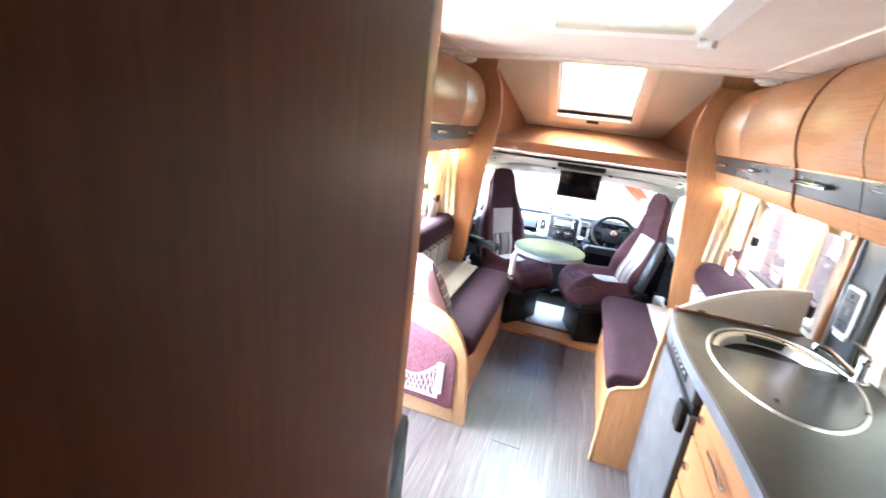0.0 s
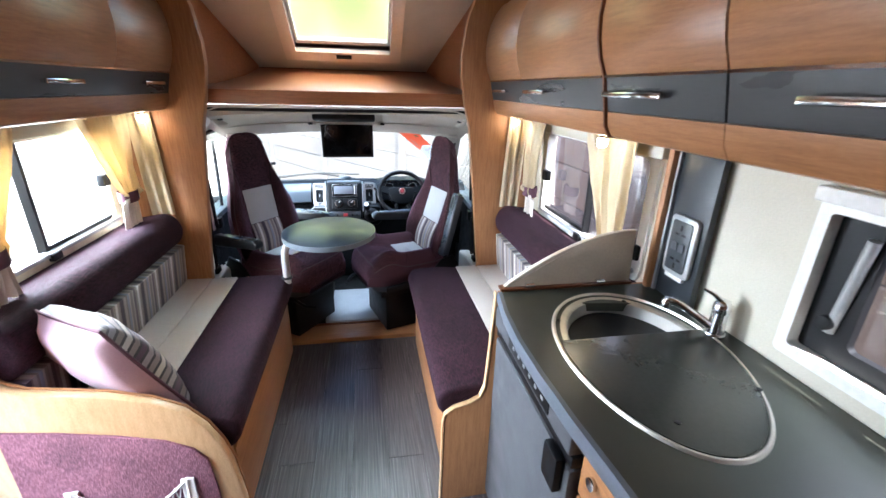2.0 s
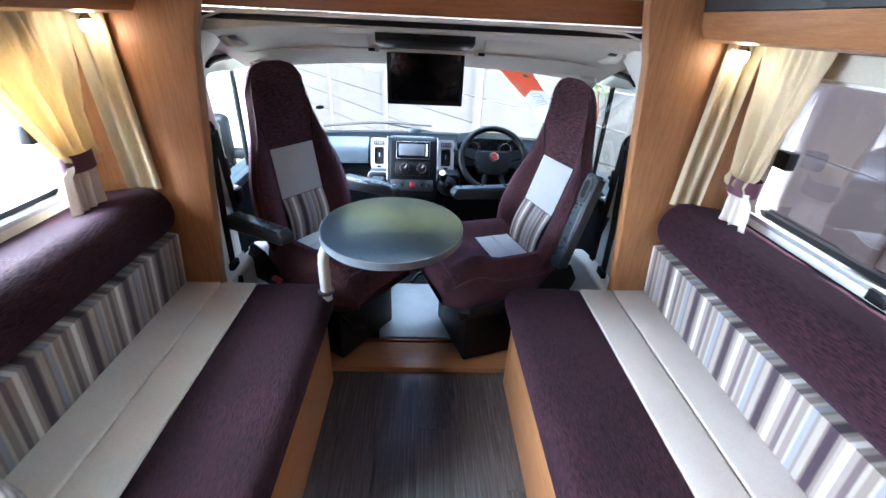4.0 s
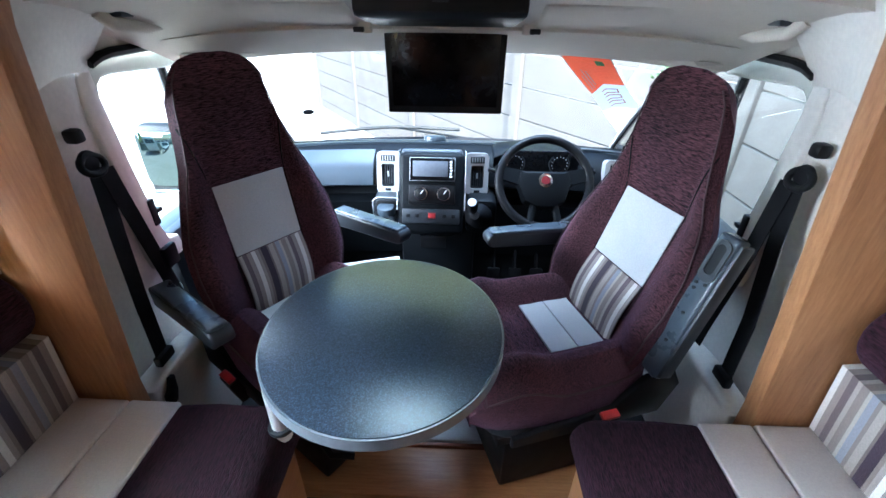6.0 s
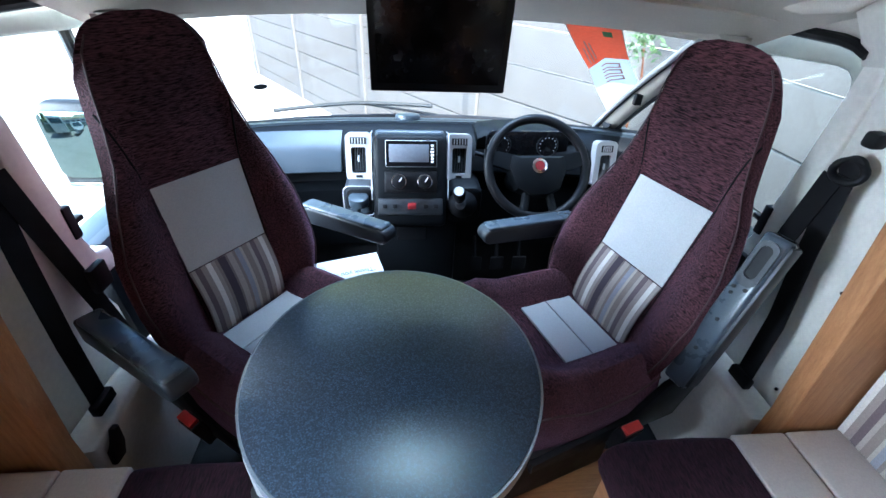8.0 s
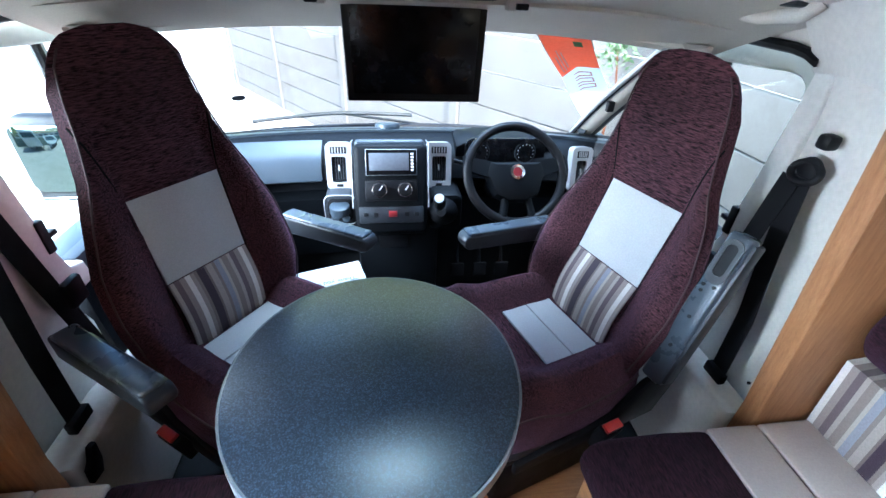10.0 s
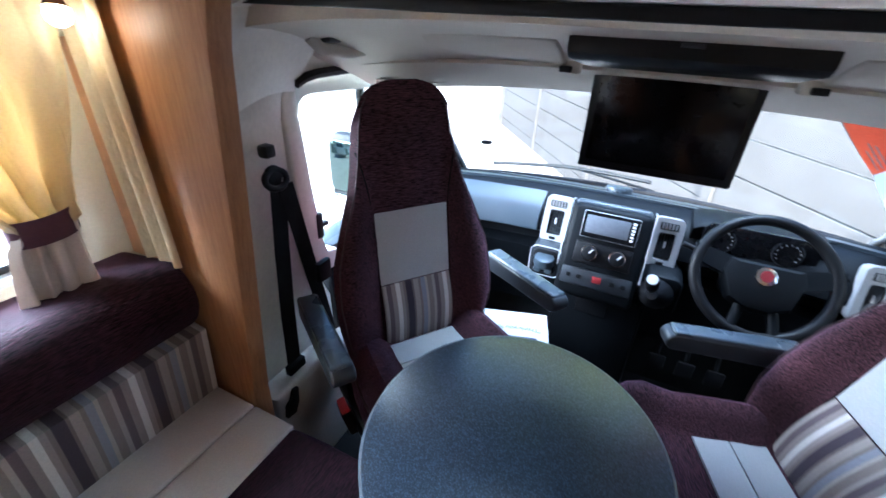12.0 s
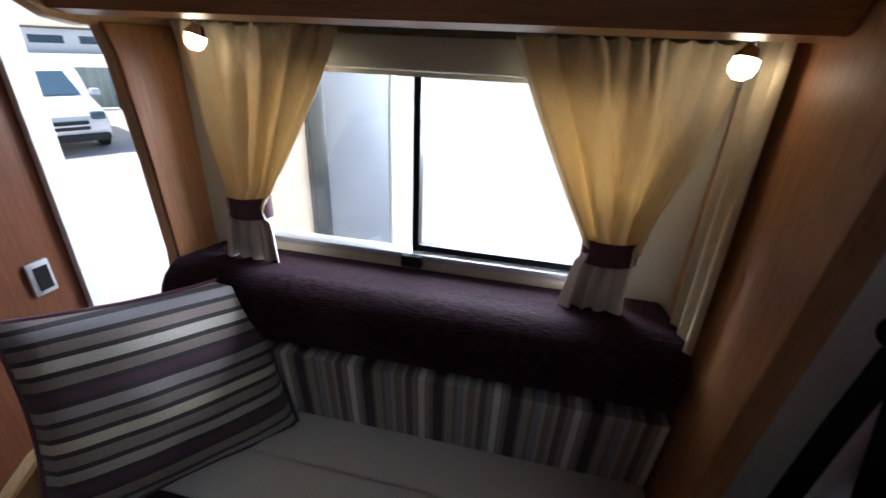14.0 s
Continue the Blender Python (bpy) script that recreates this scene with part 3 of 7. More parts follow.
bm = box(-0.66, 0.66, 2.99, 3.03, 1.382, 1.394, 0.003)
structure("curtain_rail_white", bm, FRAME_WHITE, "white curtain track under the header", "trim")
structure("curtain_rail_black", box(-0.66, 0.66, 3.0, 3.04, 1.365, 1.381, 0.003), BLACK, "black curtain track under the header", "trim")

# timber pillars beside the cab opening
pill = [(0.728, FZ), (0.728, 0.53), (0.70, 0.8), (0.672, 1.05), (0.645, 1.30), (0.615, 1.42), (0.592, 1.56), (0.592, 1.66), (0.615, 1.80), (0.655, 1.90), (1.04, 1.90), (1.04, FZ)]
for s in (-1, 1):
    structure("bulkhead", box(s * 0.675, s * 1.085, 2.986, 3.02, 1.40, 2.1), WOOD_Z, "cherry bulkhead above the pillar", "wall", smooth=False)
    structure("pillar", prism([(s * x, z) for x, z in pill], "y", 2.938, 2.985, 0.006), WOOD_Z, "curved cherry wood pillar at the cab opening", "pillar")

# step to the cab
structure("threshold", box(-0.62, 0.62, 2.991, 3.155, FZ - 0.03, CAB - 0.006, 0.003), WOOD_X, "cherry wood threshold board between lounge and cab", "threshold")
structure("threshold_trim", box(-0.62, 0.62, 3.156, 3.17, FZ - 0.03, CAB + 0.004, 0.003), WOOD_DARK, "dark edge strip of the threshold", "trim")
structure("cab_floor", box(-0.98, 0.98, 2.992, 4.75, CAB - 0.06, CAB - 0.012), CARPET, "black rubber cab floor", "floor")
bp = thing("floor_board", (0.0, 3.17, CAB), "pale grey board on the cab floor behind the seats", "board")
part("board", prism(rounded(-0.195, 0.165, 3.172, 3.63, 0.03), "z", CAB - 0.012, CAB + 0.012, 0.006), PLATE, bp)


# ---- windows, curtains ----
def lounge_window(s, pane, label):
    t = thing("window_1" if s < 0 else "window_2", (s * WX, 2.42, 0.905), label, "window", kind="structure")
    y0, y1, z0, z1 = WIN
    part("frame", ring_frame(rounded(y0 - 0.03, y1 + 0.03, z0 - 0.03, z1 + 0.03, 0.05), rounded(y0 + 0.015, y1 - 0.015, z0 + 0.015, z1 - 0.015, 0.04), "x", s * (WX - 0.012), s * (WX + 0.03)), FRAME_CREAM if s < 0 else FRAME_WHITE, t)
    ob = part("pane", prism(rounded(y0, y1, z0, z1, 0.04), "x", s * (WX + 0.022), s * (WX + 0.026)), pane, t)
    ob.visible_shadow = False
    part("sash_bar", box(s * (WX + 0.0), s * (WX + 0.03), 2.355, 2.37, z0 + 0.012, z1 - 0.012), BLACK, t)
    part("lower_track", box(s * (WX - 0.02), s * (WX + 0.015), y0, y1, z0 + 0.004, z0 + 0.02, 0.003), SILVER, t, "aluminium window track")
    part("sash_rail", box(s * (WX + 0.001), s * (WX + 0.02), 2.371, y1 - 0.02, z0 + 0.021, z0 + 0.036), BLACK, t, "black lower sash rail")
    part("latch", box(s * (WX - 0.03), s * (WX + 0.0), 2.335, 2.385, z0 - 0.012, z0 + 0.018, 0.004), BLACK, t)
    part("side_catch", box(s * (WX - 0.035), s * (WX - 0.005), y1 - 0.085, y1 - 0.035, 1.06, 1.11, 0.004), BLACK, t)
    part("sill", box(s * (WX - 0.055), s * (WX - 0.0), y0 - 0.08, y1 + 0.125, z0 - 0.055, z0 - 0.03, 0.008), CREAM, t)
    part("blind_cassette", box(s * (WX - 0.05), s * (WX - 0.002), y0 - 0.08, y1 + 0.125, z1 - 0.004, z1 + 0.058, 0.008), CREAM, t, "cream roller blind cassette")


lounge_window(-1, GLASS, "sliding clear lounge window with cream frame")
lounge_window(1, TINTED, "tinted acrylic lounge window with white frame")


def curtain(s, top, tie_y, waist, bottom, z_tie, z_low, label, folds=4, seed=0):
    """Gathered cloth from a rail to a tie and a flared tail below it."""
    t = thing("curtain", (s * 0.94, tie_y, z_low), label, "curtain", "curtains at the lounge windows")
    rows = []
    n, levels = 110, 34
    for j in range(levels + 1):
        z = lerp(1.372, z_low, j / levels)
        if z > z_tie:
            u = ((1.372 - z) / (1.372 - z_tie)) ** 1.15
            y0, y1 = lerp(top[0], tie_y - waist, u), lerp(top[1], tie_y + waist, u)
            if top[1] - tie_y < tie_y - top[0]:
                y1 = lerp(top[1], tie_y + waist, ((1.372 - z) / (1.372 - z_tie)) ** 1.8)
        else:
            u = ((z_tie - z) / (z_tie - z_low)) ** 0.6
            y0, y1 = lerp(tie_y - waist, bottom[0], u), lerp(tie_y + waist, bottom[1], u)
        row = []
        drop = (1.372 - z) / (1.372 - z_tie)
        for i in range(n + 1):
            f = i / n
            wob = 1.6 * math.sin(3.1 * f + seed) + 1.2 * noise.noise(Vector((f * 2.3, seed, z * 2.5)))
            ph = f * folds * 2 * math.pi + wob + seed
            broad = 0.3 + 1.5 * abs(noise.noise(Vector((f * 3.0, seed + 5.0, z * 2.0))))
            deep = (0.009 + 0.020 * min(1.0, max(0.0, drop)) ** 1.5) * broad if z > z_tie else 0.010
            pleat = 0.006 * math.exp(-max(0.0, drop) * 7.0) * math.sin(f * folds * 5.2 * math.pi + 1.5 * math.sin(9 * f + seed))
            crease = 0.004 * noise.noise(Vector((f * 7, seed, z * 11))) + 0.0025 * noise.noise(Vector((f * 16, seed + 2, z * 24)))
            x = 0.945 + deep * math.sin(ph) + pleat + crease - (0.012 if abs(z - z_tie) < 0.03 else 0)
            sag = 0.007 * abs(math.sin(f * folds * 2.6 * math.pi)) * (j == 0)
            row.append((s * x, lerp(y0, y1, f) + 0.004 * math.sin(ph * 1.3 + 9 * z), z - sag - 0.014 * (j == levels) * math.sin(ph * 0.5)))
        rows.append(row)
    cut = min(j for j in range(levels + 1) if lerp(1.372, z_low, j / levels) <= z_tie)
    part("cloth", sheet(rows[:cut + 1], 0.0025), CURTAIN, t)
    part("tail", sheet(rows[cut:], 0.0025), LINING, t, "pale lining of the curtain tail")
    band = [(s * (0.945 + 0.035 * math.cos(a)), tie_y + (waist + 0.008) * math.sin(a), 0) for a in np.linspace(0, 2 * math.pi, 20, endpoint=False)]
    part("tie_band", loft([[(x, y, z_tie - 0.024 + 0.01 * (y - tie_y) * 4) for x, y, _ in band], [(x, y, z_tie + 0.024 + 0.01 * (y - tie_y) * 4) for x, y, _ in band]], caps=False), TIE, t, "plum fabric tie-back")


curtain(-1, (2.55, 2.90), 2.772, 0.044, (2.697, 2.818), 1.012, 0.838, "gold-cream lined curtain gathered by a plum tie-back", seed=1)
curtain(-1, (1.90, 2.24), 2.008, 0.042, (1.925, 2.065), 1.010, 0.872, "gold-cream lined curtain with plum tie-back beside the entrance", seed=4)
curtain(1, (2.665, 2.905), 2.775, 0.042, (2.705, 2.825), 1.0, 0.868, "gold-cream curtain gathered by a plum tie-back beside the tinted window", folds=3, seed=2)
curtain(1, (1.93, 2.275), 1.995, 0.05, (1.93, 2.06), 0.96, 0.88, "gold-cream curtain gathered beside the galley", seed=6)
for s in (-1, 1):
    t = thing("side_curtain", (s * 0.9, 2.92, 0.87), "narrow straight cream curtain against the timber pillar", "curtain", "curtains at the pillars")
    rows = [[(s * (0.855 + 0.10 * f - 0.05 * (1.37 - z)), 2.925 - 0.010 * math.sin(f * 14) - 0.006, z) for f in np.linspace(0, 1, 30)] for z in np.linspace(1.372, 0.88, 10)]
    part("cloth", sheet(rows, 0.002), CURTAIN, t)
    structure("curtain_track", box(s * 0.90, s * 0.955, 1.84, 2.93, 1.372, 1.386), BLACK, "dark curtain track under the lockers", "trim")


# ---- overhead lockers ----
LIP = [(1.04, 1.386), (0.815, 1.386), (0.815, 1.368), (0.787, 1.375), (0.771, 1.40), (0.763, 1.44), (0.785, 1.44), (0.805, 1.40), (1.04, 1.40)]
BAND = [(0.763, 1.442), (0.743, 1.528), (0.763, 1.528), (0.783, 1.442)]
FRONT = [(0.743, 1.532), (0.724, 1.575), (0.713, 1.62), (0.709, 1.67), (0.713, 1.72), (0.725, 1.775), (0.747, 1.825), (0.780, 1.868), (0.815, 1.888)]
FRONT_BACK = [(x + 0.018, z - 0.004 * (z > 1.7)) for x, z in reversed(FRONT)]


def chrome_handle(s, y, x, z, length, parent):
    bm = box(s * (x - 0.022), s * (x - 0.012), y - length / 2, y + length / 2, z - 0.007, z + 0.007, 0.003)
    for e in (-1, 1):
        box(s * (x - 0.02), s * x, y + e * (length / 2 - 0.012) - 0.006, y + e * (length / 2 - 0.012) + 0.006, z - 0.005, z + 0.005, bm=bm)
    part("handle", bm, CHROME, parent, "chrome bar handle")


def locker(s, y0, y1, handle_y, length, label, group, door_seams=()):
    t = thing("overhead_locker", (s * 0.985, (y0 + y1) / 2, 1.386), label, "overhead locker", group)
    part("lower_lip", prism([(s * x, z) for x, z in LIP], "y", y0, y1), WOOD_Y, t)
    part("band", prism([(s * x, z) for x, z in BAND], "y", y0 + 0.002, y1 - 0.002), LOCKER_STRIP, t, "dark grey band")
    part("band_trim", box(s * 0.737, s * 0.75, y0 + 0.003, y1 - 0.003, 1.526, 1.532), CHROME, t, "thin bright trim")
    cuts = [y0 + 0.001, *door_seams, y1 - 0.001]
    for a, b in zip(cuts, cuts[1:]):
        part("door", prism([(s * x, z) for x, z in FRONT + FRONT_BACK], "y", a + 0.0006, b - 0.0006, 0.0012), WOOD_Y, t)
    part("body", box(s * 0.81, s * 1.04, y0, y1, 1.402, 1.888), WOOD_Y, t)
    for h in handle_y:
        chrome_handle(s, h, 0.753, 1.485, length, t)


NOSE = [(1.04, 1.362), (0.84, 1.352), (0.79, 1.362), (0.745, 1.39), (0.712, 1.44), (0.69, 1.51), (0.676, 1.59), (0.675, 1.68), (0.69, 1.77), (0.72, 1.84), (0.76, 1.893), (1.04, 1.893)]
locker(1, 1.841, 2.936, (2.33, 2.76), 0.20, "curved cherry overhead locker over the driver-side bench", "overhead lockers", (2.48,))
locker(1, 1.42, 1.829, (1.70,), 0.24, "curved cherry overhead locker over the sink", "overhead lockers")
locker(1, 0.80, 1.418, (1.13,), 0.28, "curved cherry overhead locker over the worktop", "overhead lockers")
locker(-1, 1.815, 2.936, (2.19, 2.76), 0.17, "curved cherry overhead locker over the entrance-side bench", "overhead lockers", (2.48,))
ND = [(1.04, 1.372), (0.815, 1.366), (0.781, 1.372), (0.763, 1.40), (0.753, 1.45)] + [(x - 0.006, z) for x, z in FRONT] + [(1.04, 1.893)]
structure("locker_divider", prism(ND, "y", 1.830, 1.840, 0.002), WOOD_DARK, "dark wood divider between the overhead lockers", "panel")
structure("galley_locker_end", prism(NOSE, "y", 0.770, 0.799, 0.008), WOOD_Z, "rounded cherry end panel of the galley lockers", "panel")
structure("locker_end", prism([(-x, z) for x, z in NOSE], "y", 1.780, 1.813, 0.008), MAPLE, "rounded pale cherry end panel of the overhead locker", "panel")


def reading_lamp(s, y):
    t = thing("reading_lamp", (s * 0.874, y, 1.386), "small lit halogen spot lamp on a chrome stalk", "lamp", "spot lamps under the lockers")
    part("stalk", box(s * 0.874 - 0.009, s * 0.874 + 0.009, y - 0.004, y + 0.004, 1.352, 1.386, 0.002), CHROME, t)
    bm = tube([(s * 0.874, y, 1.362), (s * 0.872, y - 0.003, 1.354), (s * 0.870, y - 0.005, 1.346)], [0.009, 0.014, 0.0185], 14)
    part("shade", bm, CHROME, t)
    part("bulb", tube([(s * 0.870, y - 0.005, 1.3455), (s * 0.868, y - 0.007, 1.337), (s * 0.866, y - 0.009, 1.328), (s * 0.865, y - 0.010, 1.322)], [0.0165, 0.0175, 0.0145, 0.007], 14), BULB, t)
    d = bpy.data.lights.new("lamp_light", "POINT")
    d.energy, d.color, d.shadow_soft_size = 0.0032, (1.0, 0.66, 0.32), 0.03
    new("lamp_light", d).location = (s * 0.862, y - 0.012, 1.298)


for s in (-1, 1):
    reading_lamp(s, 2.877)
    reading_lamp(s, 2.017)


# ---- lounge benches ----
def cushion_slab(x0, x1, y0, y1, z0, z1, r):
    """A soft slab with a full round edge and a slightly domed top."""
    bm = box(x0, x1, y0, y1, z0, z1, r, segments=4)
    bmesh.ops.subdivide_edges(bm, edges=[e for e in bm.edges if e.calc_length() > 0.12], cuts=6, use_grid_fill=True)
    for v in bm.verts:
        v.co.z += 0.003 * noise.noise(v.co * 9) if v.co.z > z1 - 0.02 else 0
    return bm


def bench(s, y0, y1, label, group):
    t = thing("lounge_bench", (s * 0.66, (y0 + y1) / 2, FZ), label, "bench", group)
    part("plinth", box(s * 0.362, s * 1.035, y0, y1, FZ, 0.405), WOOD_Y, t)
    part("plinth_panel", box(s * 0.352, s * 0.361, y0 + 0.05, y1 - 0.09, FZ + 0.05, 0.37, 0.003), WOOD_Y, t)
    # purple front roll, two beige strips
    prof = [(0.592, 0.405), (0.592, 0.522), (0.50, 0.530), (0.40, 0.527)] + [(0.375 + 0.06 * math.sin(a) * -1, 0.466 + 0.06 * math.cos(a)) for a in np.linspace(0.2, math.pi, 9)]
    part("front_cushion", prism([(s * x, z) for x, z in prof], "y", y0 + 0.004, y1 - 0.008, 0.018, segments=3), PURPLE_SHADED, t, "aubergine chenille seat front")
    for a, b in ((0.594, 0.718), (0.72, 0.848)):
        part("seat_strip", cushion_slab(s * a, s * b, y0 + 0.006, y1 - 0.008, 0.41, 0.524, 0.008), BEIGE, t, "beige faux leather seat strip")
    back = [(0.846, 0.50), (0.836, 0.60), (0.825, 0.715), (0.90, 0.725), (1.03, 0.50)]
    part("striped_back", prism([(s * x, z) for x, z in back], "y", y0 + 0.006, y1 - 0.006, 0.006), STRIPE_BENCH, t, "striped cloth lower backrest")
    roll = [(0.895 + 0.083 * math.cos(a), 0.80 + 0.087 * math.sin(a)) for a in np.linspace(math.radians(100), math.radians(275), 12)] + [(1.036, 0.714), (1.036, 0.862)]
    bm = prism([(s * x, z) for x, z in roll], "y", y0 + 0.006, y1 - 0.006, 0.02, segments=3)
    part("back_roll", bm, PURPLE_SHADED, t, "aubergine chenille headroll")


bench(-1, 1.825, 2.936, "lounge bench in aubergine chenille, beige and stripes on a cherry plinth", "lounge benches")
bench(1, 1.862, 2.936, "lounge bench in aubergine chenille, beige and stripes beside the galley", "lounge benches")


def scatter_cushion():
    t = thing("scatter_cushion", (-0.72, 2.02, 0.53), "square scatter cushion, striped in front, pale lilac behind", "cushion")
    n = 18
    wide, tall = Vector((0.36, -0.26, 0.03)).normalized(), Vector((-0.03, -0.16, 0.32)).normalized()
    face = wide.cross(tall).normalized()
    tall = face.cross(wide)
    m = Matrix.Translation((-0.69, 1.953, 0.703)) @ Matrix((wide, tall, face)).transposed().to_4x4()

    def half(sign):
        rows = []
        for j in range(n + 1):
            row = []
            for i in range(n + 1):
                u, v = i / n * 2 - 1, j / n * 2 - 1
                fat = max(0.0, (1 - u * u) * (1 - v * v)) ** 0.42
                pinch = 1 - 0.085 * (1 - u * u) * abs(v) ** 3 - 0.085 * (1 - v * v) * abs(u) ** 3
                crease = 0.006 * noise.noise(Vector((u * 2.5, v * 2.5, sign * 3)))
                row.append(m @ Vector((u * 0.222 * pinch, v * 0.198 * pinch, sign * (0.003 + 0.082 * fat + 1.6 * crease * fat))))
            rows.append(row)
        return rows

    for sign, mat, name in ((1, LILAC, "back_panel"), (-1, None, "front_panel")):
        if mat is None:
            ob = part(name, loft([[m.inverted() @ p for p in r] for r in half(sign)], closed=False), STRIPE_CUSHION, t, "striped cloth")
            ob.matrix_parent_inverse = t.matrix_basis.inverted() @ m
        else:
            part(name, loft(half(sign), closed=False), mat, t, "pale lilac cloth")
    edge = []
    for k in range(4):
        for i in range(n):
            w = i / n * 2 - 1
            u, v = ((w, -1), (1, w), (-w, 1), (-1, -w))[k]
            pinch = 1 - 0.085 * (1 - u * u) * abs(v) ** 3 - 0.085 * (1 - v * v) * abs(u) ** 3
            edge.append(m @ Vector((u * 0.224 * pinch, v * 0.200 * pinch, 0)))
    part("piping", tube(edge + edge[:1], 0.005, 8), TIE, t, "dark plum piping")


scatter_cushion()


def arch_panel():
    """End panel of the entrance-side bench, with a post up to the locker."""
    t = thing("bench_end_panel", (-0.65, 1.80, FZ), "pale cherry bench end with plum cloth inset, net pocket and post", "end panel")
    out = [(-1.035, FZ), (-0.305, FZ), (-0.318, 0.25), (-0.335, 0.40)] + [(-0.355, 0.47), (-0.39, 0.545), (-0.44, 0.605), (-0.52, 0.65), (-0.63, 0.682), (-0.74, 0.70), (-0.82, 0.712), (-0.87, 0.74), (-0.90, 0.80), (-0.908, 0.88), (-0.90, 1.1), (-0.885, 1.30), (-0.87, 1.36), (-1.035, 1.36)]
    part("panel", prism(out, "y", 1.785, 1.813, 0.006), MAPLE, t)
    part("inner_panel", prism(out, "y", 1.8135, 1.823, 0.003), WOOD_Z, t, "darker cherry layer on the bench side")
    cloth = [(-0.90, 0.135), (-0.39, 0.115), (-0.383, 0.13), (-0.386, 0.30), (-0.398, 0.43), (-0.43, 0.475), (-0.50, 0.515), (-0.62, 0.55), (-0.76, 0.58), (-0.90, 0.60)]
    part("cloth_inset", prism(cloth, "y", 1.776, 1.787, 0.004), PURPLE_PALE, t, "plum cloth inset")
    pocket = part("net_frame", tube([(-0.775, 1.772, 0.365), (-0.77, 1.772, 0.17), (-0.47, 1.772, 0.165), (-0.465, 1.772, 0.372)], 0.006, 6), NET, t, "white elastic net pocket")
    bm = bmesh.new()
    for x in (-0.775, -0.465):
        box(x - 0.018, x + 0.018, 1.770, 1.776, 0.19, 0.37, bm=bm)
    low = lambda f: 0.365 - 0.10 * math.sin(f * math.pi)
    for k in range(12):
        f = k / 11
        for d in (0.17, -0.17):
            g = min(1, max(0, f + d))
            tube([(lerp(-0.76, -0.48, f), 1.771, low(f)), (lerp(-0.76, -0.48, g), 1.771, 0.172)], 0.0022, 5, bm)
    tube([(lerp(-0.77, -0.47, f), 1.770, low(f)) for f in np.linspace(0, 1, 12)], 0.0045, 6, bm)
    part("net", bm, NET, t, "white elastic net")


arch_panel()

# ---- entrance, wardrobe ----
en = thing("door_1", (-1.0, 1.53, -0.1), "open entrance with white moulded frame", "doorway", kind="structure")
part("door_frame", ring_frame(rounded(DOOR[0] - 0.016, DOOR[1] + 0.012, DOOR[2], DOOR[3] + 0.03, 0.09), rounded(DOOR[0] + 0.006, DOOR[1] - 0.01, DOOR[2] + 0.02, DOOR[3] - 0.01, 0.08), "x", -WX + 0.008, -WX - 0.055), FRAME_WHITE, en)
dl = thing("door_leaf", (-1.34, 1.93, -0.1), "grey-lined entrance door standing open outside the window", "door")
LM = Matrix.Translation((-1.09, 1.76, 0)) @ Matrix.Rotation(math.atan2(0.35, -0.52), 4, "Z")
part("leaf", box(0.30, 0.61, -0.02, 0.02, -0.1, 1.72, 0.015, at=LM), DOOR_LILAC, dl)
part("edge_seal", box(0.611, 0.635, -0.024, 0.024, -0.1, 1.72, 0.006, at=LM), FRAME_WHITE, dl, "white edge of the door")
for v0, v1 in ((-0.03, -0.021), (0.021, 0.03)):
    part("pocket", box(0.39, 0.56, v0, v1, 0.30, 0.70, 0.004, at=LM), DOOR_LILAC, dl, "grey door pocket")
    part("moulding", box(0.302, 0.358, v0, v1, 0.0, 1.70, 0.004, at=LM), GREY, dl, "dark hinge-side moulding")

# Added panel: its beige stands for bright ground between wall and leaf.
part("hinge_panel", box(0.0, 0.299, -0.016, 0.016, -0.1, 1.72, 0.006, at=LM), surface("bright_ground_beige", (0.50, 0.40, 0.33), (0.56, 0.46, 0.38), 0.5), dl, "added beige panel standing for the bright ground beside the door")

P0, P1 = Vector((-0.313, 0.49, 0)), Vector((-0.451, 1.176, 0))
along = (P1 - P0).normalized()
out_w = Vector((along.y, -along.x, 0))
WM = Matrix(((along.x, out_w.x, 0, P0.x), (along.y, out_w.y, 0, P0.y), (0, 0, 1, 0), (0, 0, 0, 1)))
WL = (P1 - P0).length


